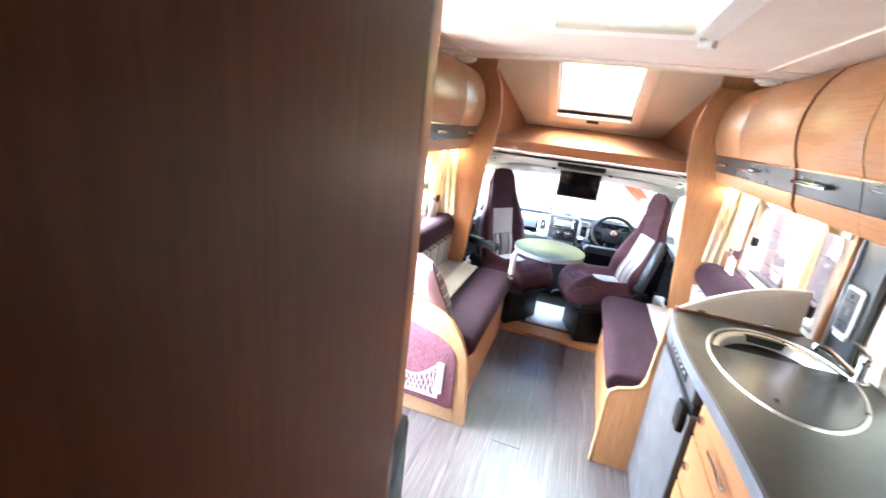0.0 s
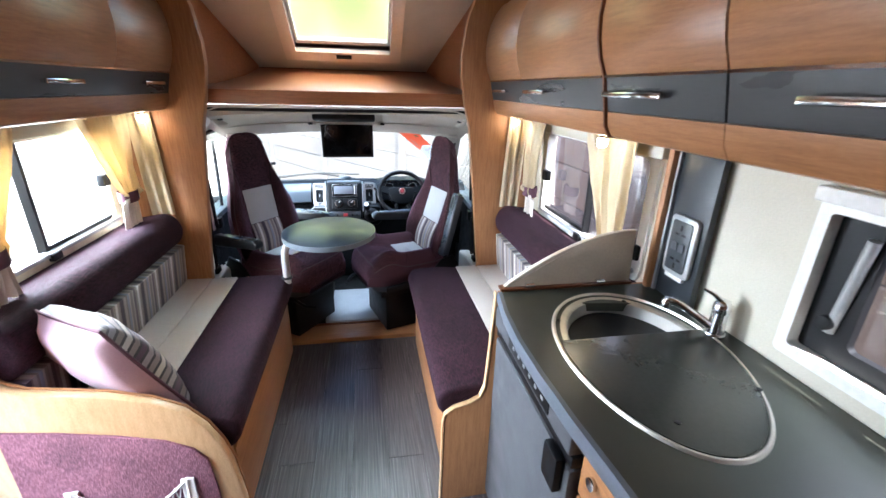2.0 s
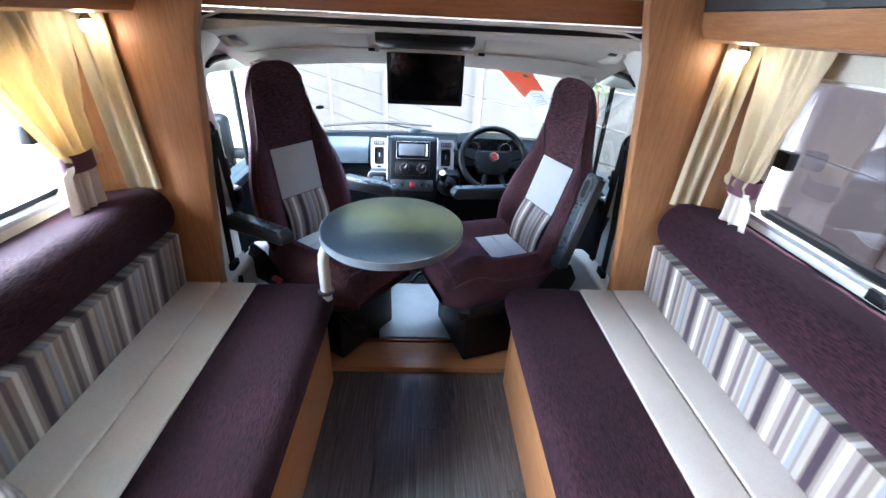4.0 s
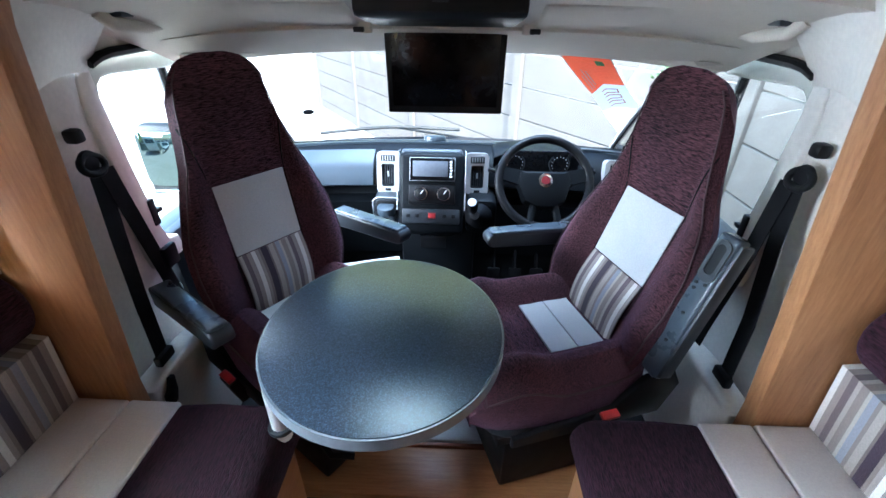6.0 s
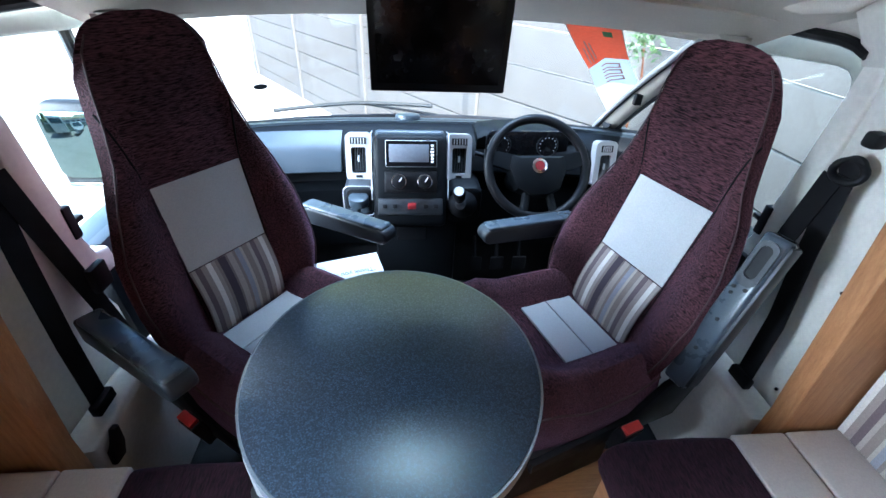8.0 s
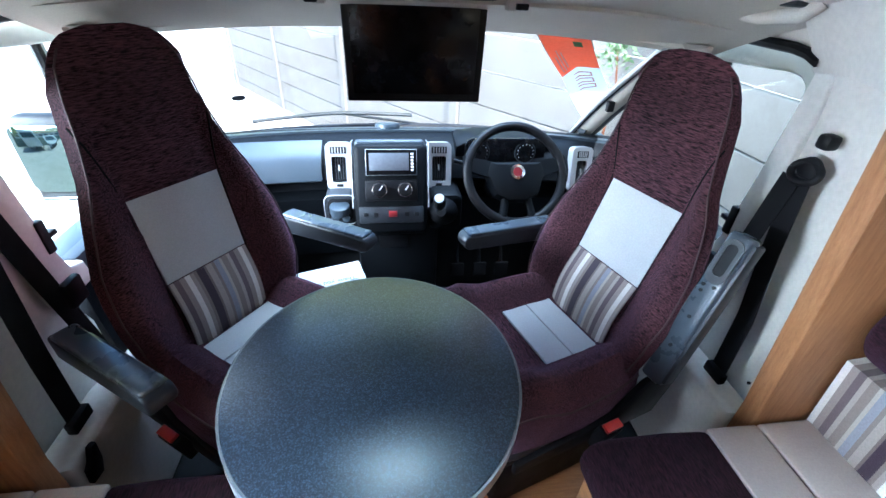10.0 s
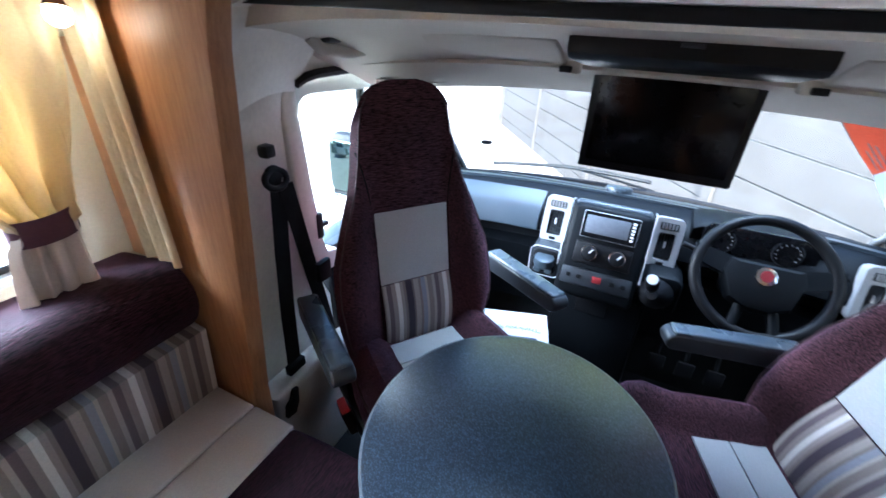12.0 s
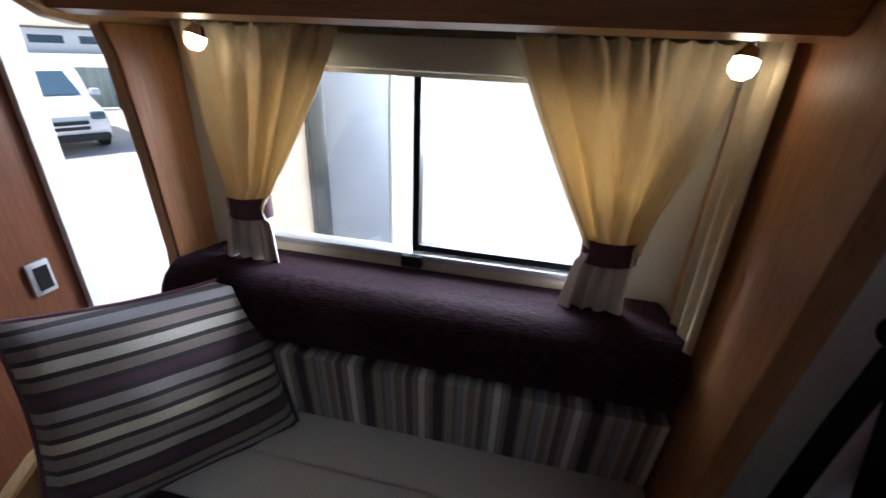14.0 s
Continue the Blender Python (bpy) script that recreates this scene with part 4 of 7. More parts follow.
def wardrobe():
    t = thing("wardrobe", (-0.6, 0.9, FZ), "tall cherry wardrobe, carcass darkened for shade, with smoked glass doors and bar handles", "wardrobe")

    def wb(u0, u1, v0, v1, z0, z1, bevel=0.004):
        return box(u0, u1, v0, v1, z0, z1, bevel, at=WM)

    part("carcass", prism([(-1.035, 0.49), (-0.32, 0.50), (-0.459, 1.172), (-0.56, 1.29), (-1.035, 1.29)], "z", FZ, 1.892), WOOD_DARK, t)
    for u0, u1 in ((0.075, 0.285), (0.288, 0.575)):
        d = part("door", wb(u0, u1, 0.002, 0.022, 0.50, 1.88, 0.003), WOOD_Z, t)
        if u0 < 0.1:
            part("glass_panel", wb(0.125, 0.238, 0.0225, 0.0265, 0.70, 1.86, 0.001), DARK_GLASS, d, "smoked glass panel")
        else:
            part("glass_panel", wb(0.385, 0.557, 0.0225, 0.0265, 0.70, 1.86, 0.001), DARK_GLASS, d, "smoked glass panel")
        hu = 0.240 if u0 < 0.1 else 0.312
        part("handle", wb(hu - 0.008, hu + 0.008, 0.052, 0.064, 1.175, 1.425, 0.002), CHROME, d, "chrome bar handle")
        for z in (1.195, 1.405):
            part("handle_mount", wb(hu - 0.010, hu + 0.010, 0.022, 0.056, z - 0.012, z + 0.012, 0.002), WOOD_DARK, d)
    part("end_stile", wb(0.578, WL + 0.005, -0.02, 0.026, 0.48, 1.892, 0.012), WOOD_Z, t)
    h = part("heater_box", wb(0.28, WL + 0.05, -0.04, 0.05, FZ, 0.475, 0.022), BLACK, t, "black heater box")
    for k in range(10):
        part("grille_slat", wb(0.40, WL + 0.0, 0.0505, 0.056, 0.12 + k * 0.032, 0.129 + k * 0.032, 0.001), GREY, h)
    part("latch", box(-0.97, -0.91, 1.291, 1.303, 0.66, 0.76, 0.004), SILVER, t, "silver door retainer")
    part("latch_recess", box(-0.96, -0.925, 1.3035, 1.306, 0.675, 0.745), BLACK, t)


wardrobe()
structure("washroom_panel", box(-0.245, -0.187, -1.2, 0.508, FZ, 1.895), WOOD_DARK, "plain timber washroom wall with its shade put into a dark brown", "wall")
post = [(-0.247 + 0.06 * math.cos(a), 0.510 + 0.06 * math.sin(a)) for a in np.linspace(0, math.pi / 2, 12)] + [(-0.345, 0.570), (-0.345, 0.510)]
structure("washroom_post", prism(post, "z", FZ, 1.895), WOOD_DARK, "rounded timber corner post with its shade put into the colour", "post")

# ---- galley ----
EDGE = [(0.500, 1.845), (0.480, 1.72), (0.470, 1.58), (0.472, 1.44), (0.480, 1.30), (0.492, 1.17), (0.503, 1.02), (0.510, 0.80), (0.512, 0.48)]
SC, SA, SB = (0.760, 1.475), 0.210, 0.321


def oval(cx, cy, a, b, n=80, tilt=radians(-9), egg=0.10):
    pts = []
    for th in np.linspace(0, 2 * math.pi, n, endpoint=False):
        x, y = a * math.cos(th) * (1 + egg * math.sin(th)), b * math.sin(th)
        pts.append((cx + x * math.cos(tilt) - y * math.sin(tilt), cy + x * math.sin(tilt) + y * math.cos(tilt)))
    return pts


def worktop():
    t = thing("worktop", (0.75, 1.0, 0.87), "dark olive-grey galley worktop with slate edging", "worktop")
    hole = oval(*SC, SA - 0.02, SB - 0.02)
    outer = []
    ring = [(1.037, 1.845)] + EDGE + [(1.037, 0.48)]
    c = Vector((*SC, 0))
    for p in hole:
        d = (Vector((*p, 0)) - c).normalized()
        best = None
        for (ax, ay), (bx, by) in zip(ring, ring[1:] + ring[:1]):
            e = Vector((bx - ax, by - ay))
            den = d.x * e.y - d.y * e.x
            if abs(den) < 1e-9:
                continue
            k = ((ax - c.x) * e.y - (ay - c.y) * e.x) / den
            w = ((ax - c.x) * d.y - (ay - c.y) * d.x) / den
            if k > 0 and -1e-6 <= w <= 1 + 1e-6 and (best is None or k < best):
                best = k
        outer.append((c.x + d.x * best, c.y + d.y * best))
    bm = ring_frame(outer, hole, "z", 0.872, 0.9)
    # square off the corners and the long run behind the bowl
    part("top", bm, WORKTOP, t)
    part("top_end", prism([(0.5, 1.20), (0.512, 0.48), (1.037, 0.48), (1.037, 1.20)], "z", 0.871, 0.8985), WORKTOP, t)
    part("top_end", prism([(0.502, 1.844), (0.49, 1.78), (1.037, 1.70), (1.037, 1.844)], "z", 0.871, 0.8985), WORKTOP, t)
    rows = [[(x - 0.004, y, 0.901), (x - 0.008, y, 0.885), (x - 0.004, y, 0.864), (x + 0.008, y, 0.864), (x + 0.008, y, 0.901)] for x, y in EDGE]
    part("edging", loft(rows), WORK_EDGE, t, "slate grey edging")


worktop()


def sink():
    t = thing("sink", (SC[0], SC[1], 0.75), "oval steel sink with dark glass lid over most of the bowl", "sink")
    rows = []
    for a, b, z in ((SA + 0.002, SB + 0.002, 0.8995), (SA - 0.002, SB - 0.002, 0.9055), (SA - 0.007, SB - 0.007, 0.9055), (SA - 0.009, SB - 0.009, 0.900), (SA - 0.034, SB - 0.034, 0.899), (SA - 0.040, SB - 0.042, 0.893), (SA - 0.048, SB - 0.055, 0.80), (SA - 0.07, SB - 0.09, 0.76), (0.03, 0.04, 0.755)):
        rows.append([(x, y, z) for x, y in oval(*SC, a, b)])
    part("bowl", loft(rows, caps=False), STEEL, t)
    lid = [(x, min(y, 1.552)) for x, y in oval(*SC, SA - 0.0105, SB - 0.0105, 64)]
    seen = []
    for p in lid:
        if not seen or (Vector(p) - Vector(seen[-1])).length > 0.004:
            seen.append(p)
    part("lid", prism(seen, "z", 0.9005, 0.9055), surface("dark_glass_lid", (0.030, 0.031, 0.026), (0.036, 0.037, 0.031), 0.22, bump=0), t, "dark glass sink lid")
    part("drain", disc((0.79, 1.62, 0.762), (0, 0, 1), 0.03, 0.006), CHROME, t)
    for u, v in ((-0.155, 0.17), (0.15, -0.16), (0.09, 0.25), (-0.09, -0.22)):
        part("rim_screw", disc((SC[0] + u, SC[1] + v, 0.906), (0, 0, 1), 0.006, 0.002), BLACK, t)


sink()


def tap():
    t = thing("tap", (0.99, 1.53, 0.9), "chrome mixer tap with swung spout", "tap")
    bx, by = 0.99, 1.53
    part("base", disc((bx, by, 0.9), (0, 0, 1), 0.026, 0.010, bevel=0.003), CHROME, t)
    part("body", tube([(bx, by, 0.908), (bx, by, 0.930), (bx, by, 0.966)], [0.0215, 0.0200, 0.0185], 20), CHROME, t)
    part("cap", tube([(bx, by, 0.9665), (bx + 0.001, by, 0.974), (bx + 0.002, by, 0.990), (bx + 0.001, by, 0.999), (bx, by, 1.003)], [0.0195, 0.0215, 0.0205, 0.015, 0.006], 20), CHROME, t)
    part("lever", tube([(bx - 0.002, by + 0.002, 0.998), (bx - 0.016, by + 0.018, 1.012), (bx - 0.032, by + 0.036, 1.020)], [0.008, 0.0055, 0.004], 12), CHROME, t)
    way = [(-0.004, 0.002, 0.926), (-0.022, 0.006, 0.930), (-0.045, 0.024, 0.945), (-0.068, 0.044, 0.962), (-0.085, 0.059, 0.971), (-0.099, 0.070, 0.971)]
    part("spout", tube([(bx + x, by + y, z) for x, y, z in way], [0.0125, 0.0105, 0.0095, 0.0095, 0.0105, 0.0115], 14), CHROME, t)
    part("tip", tube([(bx - 0.099, by + 0.070, 0.978), (bx - 0.101, by + 0.072, 0.968), (bx - 0.103, by + 0.073, 0.953)], [0.0105, 0.0135, 0.0130], 14), CHROME, t)


tap()


def flap():
    t = thing("worktop_flap", (0.73, 1.862, 0.9), "cream worktop flap with a curved top, raised on its hinges", "flap")
    top = [(0.512, 0.905)] + [(lerp(0.515, 0.945, k / 14), 0.905 + 0.178 * math.sin(k / 14 * math.pi / 2) ** 0.9) for k in range(15)] + [(0.952, 0.905)]
    part("leaf", prism(top, "y", 1.858, 1.876, 0.003), surface("cream_flap_laminate", (0.56, 0.48, 0.38), (0.62, 0.54, 0.43), 0.35), t)
    part("edge_rail", box(0.505, 0.955, 1.846, 1.88, 0.899, 0.909, 0.003), WOOD_DARK, t, "dark wood hinge rail")
    for x in (0.60, 0.84):
        part("hinge", tube([(x - 0.014, 1.85, 0.915), (x + 0.014, 1.85, 0.915)], 0.008), CHROME, t)
    part("catch", box(0.953, 0.965, 1.848, 1.876, 0.98, 1.03, 0.003), BLACK, t)


flap()


def galley_units():
    e = thing("galley_end_panel", (0.6, 1.853, FZ), "cherry end panel with a curved edge between bench and galley", "end panel")
    outline = [(0.335, FZ), (0.338, 0.40), (0.345, 0.435), (0.375, 0.46), (0.43, 0.475), (0.465, 0.495), (0.482, 0.54), (0.488, 0.65), (0.498, 0.898), (1.035, 0.898), (1.035, FZ)]
    part("panel", prism(outline, "y", 1.8465, 1.862, 0.004), WOOD_Z, e)
    part("edge", sheet([[(x - 0.004, 1.845, z), (x - 0.004, 1.864, z)] for x, z in outline[:9]], 0.004), MAPLE, e, "pale edging strip")
    f = thing("fridge", (0.74, 1.57, FZ), "graphite under-counter fridge with black control strip", "fridge")
    part("door", box(0.500, 0.54, 1.315, 1.842, FZ + 0.04, 0.74, 0.006), FRIDGE, f)
    part("body", box(0.541, 1.03, 1.31, 1.843, FZ, 0.86), BLACK, f)
    c = part("control_strip", box(0.492, 0.54, 1.315, 1.842, 0.785, 0.855, 0.006), FRIDGE, f, "grey control strip")
    part("control_window", box(0.489, 0.4915, 1.42, 1.70, 0.80, 0.838, 0.001), BLACK, c)
    for k in range(6):
        part("symbol", box(0.4875, 0.4888, 1.45 + k * 0.04, 1.462 + k * 0.04, 0.815, 0.824), SILVER, c)
    part("top_grille", box(0.502, 0.54, 1.315, 1.842, 0.748, 0.778, 0.003), BLACK, f)
    part("handle", box(0.478, 0.50, 1.335, 1.40, 0.66, 0.755, 0.006), BLACK, f)
    u = thing("drawer_unit", (0.75, 0.95, FZ), "cherry galley drawers with chrome push knobs and bars", "drawers")
    part("body", box(0.545, 1.03, 0.48, 1.305, FZ, 0.865), WOOD_Y, u)
    for z0, z1 in ((0.70, 0.855), (0.52, 0.69), (0.33, 0.51), (0.07, 0.32)):
        for a, b in ((0.78, 1.303), (0.482, 0.772)):
            d = part("drawer_front", box(0.518, 0.542, a, b, z0, z1, 0.004), WOOD_Y, u)
            part("knob", disc((0.518, b - 0.05, (z0 + z1) / 2), (-1, 0, 0), 0.014, 0.012, bevel=0.003), CHROME, d, "chrome push knob")
            part("handle", box(0.495, 0.507, (a + b) / 2 - 0.07, (a + b) / 2 + 0.07, (z0 + z1) / 2 - 0.006, (z0 + z1) / 2 + 0.006, 0.002), CHROME, d, "chrome bar handle")


galley_units()
tc = thing("tall_cupboard", (0.75, -0.35, FZ), "tall dark cherry cupboard at the end of the galley", "cupboard")
part("carcass", box(0.47, 1.035, -1.19, 0.455, FZ, 1.892), WOOD_DARK, tc)
part("end_panel", box(0.452, 1.035, 0.457, 0.475, FZ, 1.892, 0.004), WOOD_DARK, tc)
for a, b in ((-1.18, -0.37), (-0.365, 0.45)):
    part("door", box(0.450, 0.468, a, b, FZ + 0.08, 1.88, 0.004), WOOD_DARK, tc)
hb = thing("hob", (0.75, 0.65, 0.9), "black glass hob lid set in the worktop", "hob")
part("lid", prism(rounded(0.540, 0.95, 0.49, 0.826, 0.02), "z", 0.8992, 0.908, 0.002), SCREEN, hb)


def kitchen_window():
    t = thing("window_3", (WX, 0.96, 0.985), "tinted galley window in a white frame with black stays", "window", kind="structure")
    y0, y1, z0, z1 = KWIN
    part("frame", ring_frame(rounded(y0 - 0.045, y1 + 0.018, z0 - 0.018, z1 + 0.03, 0.012), rounded(y0 + 0.01, y1 - 0.008, z0 + 0.008, z1 - 0.01, 0.010), "x", WX - 0.018, WX + 0.03), FRAME_WHITE, t)
    part("sash", ring_frame(rounded(y0 + 0.011, y1 - 0.009, z0 + 0.009, z1 - 0.011, 0.010), rounded(y0 + 0.06, y1 - 0.10, z0 + 0.045, z1 - 0.025, 0.015), "x", WX + 0.012, WX + 0.03), BLACK, t)
    part("pane", prism(rounded(y0 + 0.01, y1 - 0.01, z0 + 0.01, z1 - 0.01, 0.01), "x", WX + 0.032, WX + 0.036), TINTED, t).visible_shadow = False
    part("stay", tube([(WX + 0.012, y1 - 0.06, 1.03), (WX + 0.0, y1 - 0.085, 1.24)], 0.011), SILVER, t)
    part("stay_knob", disc((WX + 0.015, y1 - 0.055, 1.05), (-1, 0, 0), 0.016, 0.025, bevel=0.004), BLACK, t)
    part("catch", disc((WX + 0.02, y1 - 0.25, 1.02), (-1, 0, 0), 0.022, 0.03, bevel=0.006), BLACK, t)
    part("catch_lever", box(WX - 0.012, WX + 0.0, y1 - 0.28, y1 - 0.2, 1.012, 1.026, 0.004), BLACK, t)
    part("blind_cassette", box(WX - 0.03, WX - 0.002, y0 - 0.03, y1 + 0.03, z1 + 0.008, z1 + 0.04, 0.006), FRAME_WHITE, t)


kitchen_window()


def socket_panel():
    t = thing("socket_panel", (0.975, 1.72, 0.9), "dark grey wall panel with a steel twin power socket", "wall panel")
    part("backing", box(1.0070, 1.0280, 1.652, 1.80, 0.90, 1.366, 0.003), GREY, t)
    part("chrome_strip", box(1.0010, 1.0250, 1.803, 1.812, 0.90, 1.366), SILVER, t)
    f = part("socket_frame", prism(rounded(1.670, 1.776, 0.985, 1.165, 0.016), "x", 1.0070, 0.9920, 0.004), SILVER, t, "brushed steel twin socket plate")
    part("insert", prism(rounded(1.684, 1.762, 1.000, 1.150, 0.008), "x", 0.9915, 0.9885, 0.001), GREY, f, "dark grey insert")
    for z, up in ((1.118, 1), (1.030, -1)):
        for y, dz, w, h in ((1.723, 0.013 * up, 0.0035, 0.008), (1.710, -0.006 * up, 0.007, 0.003), (1.736, -0.006 * up, 0.007, 0.003)):
            part("socket_slot", box(0.9872, 0.9884, y - w, y + w, z + dz - h, z + dz + h), BLACK, f)
    for y in (1.708, 1.738):
        part("switch", box(0.9850, 0.9884, y - 0.011, y + 0.011, 1.062, 1.088, 0.002), FRIDGE, f, "grey rocker switch")
    part("label_plate", box(0.9950, 1.0070, 1.69, 1.76, 0.9900, 0.972, 0.002), FRAME_WHITE, t)
    structure("window_end_trim", box(0.985, 1.0280, 1.815, 1.838, 0.90, 1.366, 0.004), WOOD_Z, "cherry upright beside the galley wall panel", "trim")


socket_panel()


# ---- table ----
def oval_table():
    t = thing("oval_table", (-0.345, 2.865, 0.50), "small oval speckled charcoal table on a pale grey swing leg", "table")
    o = [(-0.104 + 0.244 * math.cos(a), 2.940 + 0.262 * math.sin(a)) for a in np.linspace(0, 2 * math.pi, 72, endpoint=False)]
    inner = [(-0.104 + (x + 0.104) * 0.985, 2.94 + (y - 2.94) * 0.985) for x, y in o]
    part("tabletop", prism(inner, "z", 0.735, 0.763, 0.002), TABLE_TOP, t)
    part("edge_band", ring_frame(o, [(-0.104 + (x + 0.104) * 0.986, 2.94 + (y - 2.94) * 0.986) for x, y in o], "z", 0.736, 0.7615), surface("grey_table_edge", (0.12, 0.135, 0.15), (0.15, 0.165, 0.18), 0.4), t, "mid-grey edge band")
    pale = surface("pale_grey_leg_paint", (0.50, 0.50, 0.49), (0.56, 0.56, 0.55), 0.35)
    part("leg", tube([(-0.333, 2.865, 0.50), (-0.333, 2.865, 0.64), (-0.330, 2.865, 0.68), (-0.318, 2.868, 0.710), (-0.30, 2.872, 0.722), (-0.25, 2.88, 0.725), (-0.12, 2.93, 0.725)], 0.019, 14), pale, t, "pale grey swing leg")
    part("mount", box(-0.16, -0.05, 2.88, 3.0, 0.722, 0.7345, 0.003), GREY, t)
    part("leg_socket", disc((-0.333, 2.865, 0.527), (0, 0, 1), 0.028, 0.012, bevel=0.003), GREY, t)


oval_table()


# ---- cab ----
def cab_seat(name, origin, right, lean, head, armrests, buckle, label):
    turn = math.atan2(right[1], right[0])
    t = thing(name, (*origin, CAB), label, "seat", "cab seats", turn=turn)
    H = 0.51 - CAB                     # seat height above the cab floor
    cl, sl = math.cos(lean), math.sin(lean)

    def on_back(x, y, s):
        """A point of the backrest, which bends upright above the shoulders by head."""
        up = max(0.0, s - 0.40)
        return (x, y * cl + s * sl - up * sl * (1 - head), H + s * cl - y * sl + up * 0.06 * (1 - head))

    widths = [(-0.06, 0.200), (0.0, 0.218), (0.08, 0.236), (0.18, 0.243), (0.28, 0.232), (0.38, 0.200), (0.46, 0.168), (0.54, 0.148), (0.61, 0.138), (0.66, 0.126), (0.695, 0.105), (0.715, 0.076), (0.724, 0.035)]
    half = lambda s: float(np.interp(s, [a for a, _ in widths], [b for _, b in widths]))
    deep = lambda s: float(np.interp(s, [-0.06, 0.1, 0.4, 0.6, 0.70, 0.724], [0.10, 0.125, 0.11, 0.10, 0.07, 0.03]))

    def front(x, s):
        w = half(s)
        k = max(0.0, (abs(x) - 0.112) / max(0.02, w - 0.112))
        swell = float(np.interp(s, [-0.06, 0.12, 0.4, 0.55, 0.72], [0.025, 0.058, 0.030, 0.004, 0.0]))
        return -swell * math.sin(min(1, k) * math.pi * 0.62) + 0.026 * max(0.0, min(1, k) - 0.62) ** 2 / 0.144

    def back_rings(levels):
        rings = []
        for s in levels:
            w, d = half(s), deep(s)
            ring = [on_back(x, front(x, s), s) for x in np.linspace(-w, w, 23)]
            ring += [on_back(w * 0.93 * math.cos(a), 0.014 + 0.8 * d * math.sin(a) ** 0.8, s) for a in np.linspace(0.12, math.pi - 0.12, 13)]
            rings.append(ring)
        return rings

    levels = [-0.06, -0.02, 0.04, 0.1, 0.16, 0.22, 0.28, 0.34, 0.4, 0.46, 0.52, 0.58, 0.62, 0.66, 0.685, 0.70, 0.712, 0.72, 0.724]
    b = part("backrest", loft(back_rings(levels)), PURPLE_X, t, "aubergine chenille backrest", local=True)
    for sgn in (-1, 1):
        part("piping", tube([on_back(sgn * (half(s) - 0.012), front(half(s) - 0.012, s) - 0.003, s) for s in np.linspace(-0.03, 0.69, 26)], 0.0020, 6), SEAM, b, local=True)
    grid = lambda s0, s1, lift: [[on_back(x, front(x, s) - lift, s) for x in np.linspace(-0.107, 0.107, 9)] for s in np.linspace(s0, s1, 9)]
    part("upper_patch", sheet(grid(0.195, 0.40, 0.003), 0.004), SILVER_CLOTH, b, "pale grey faux leather patch", local=True)
    part("striped_patch", sheet([[(x, y - 0.014 * math.sin(k / 8 * math.pi), z) for x, y, z in row] for k, row in enumerate(grid(0.005, 0.192, 0.004))], 0.004), STRIPE_SEAT, b, "striped cloth patch", local=True)

    # cushion: rows from the back to the front edge
    rows = []
    for y, top, w in ((0.06, 0.0, 0.19), (0.03, 0.006, 0.212), (-0.06, 0.004, 0.226), (-0.15, 0.004, 0.231), (-0.20, 0.004, 0.231), (-0.24, 0.016, 0.230), (-0.28, 0.031, 0.227), (-0.32, 0.036, 0.222), (-0.36, 0.026, 0.212), (-0.395, 0.004, 0.195), (-0.418, -0.026, 0.178), (-0.428, -0.062, 0.168), (-0.425, -0.105, 0.165)):
        ring = []
        for x in np.linspace(-w, w, 21):
            k = abs(x) / w
            bol = 0.058 * max(0.0, math.sin((k - 0.46) / 0.62 * math.pi)) * min(1.0, max(0.0, (y + 0.40) / 0.10)) if k > 0.46 else 0.0
            ring.append((x, y, H + top + bol - 0.045 * max(0, k - 0.86) ** 2 * 40))
        ring.append((w * 1.035, y, H + top * 0.5 - 0.050))
        ring.append((w * 1.02, y, H - 0.095))
        for x in np.linspace(w, -w, 9):
            ring.append((x * 0.95, y, H - 0.125))
        ring.append((-w * 1.02, y, H - 0.095))
        ring.append((-w * 1.035, y, H + top * 0.5 - 0.050))
        rows.append(ring)
    c = part("cushion", loft(rows), PURPLE_X, t, "aubergine chenille seat cushion", local=True)
    rim = [rows[k][20] for k in range(1, 10)] + [rows[9][j] for j in range(19, 0, -1)] + [rows[k][0] for k in range(9, 0, -1)]
    part("cushion_piping", tube([(x * 1.004, y, z - 0.002) for x, y, z in rim], 0.003, 6), SEAM, c, local=True)
    for y0, y1 in ((-0.015, -0.095), (-0.098, -0.178)):
        part("seat_patch", sheet([[(x, y, H + 0.0072 - 0.002 * abs(math.sin(k * math.pi / 4))) for x in np.linspace(-0.105, 0.105, 7)] for k, y in enumerate(np.linspace(y0, y1, 5))], 0.006), SILVER_CLOTH, c, "pale grey faux leather patch", local=True)
    part("skirt", prism(rounded(-0.215, 0.215, -0.400, 0.06, 0.10), "z", H - 0.165, H - 0.12, 0.012), GREY, t, "dark grey plastic skirt", local=True)
    part("side_cover", prism([(-0.34, H - 0.150), (0.10, H - 0.150), (0.14, H - 0.05), (0.10, H + 0.02), (0.02, H + 0.0), (-0.06, H - 0.085), (-0.34, H - 0.118)], "x", 0.228, 0.246, 0.006), BLACK, t, "black plastic side cover", local=True)
    part("side_cover", prism([(-0.34, H - 0.150), (0.10, H - 0.150), (0.14, H - 0.05), (0.10, H + 0.02), (0.02, H + 0.0), (-0.06, H - 0.085), (-0.34, H - 0.118)], "x", -0.246, -0.228, 0.006), BLACK, t, "black plastic side cover", local=True)
    part("swivel_plate", box(-0.2, 0.2, -0.36, 0.04, H - 0.20, H - 0.167, 0.006), BLACK, t, local=True)
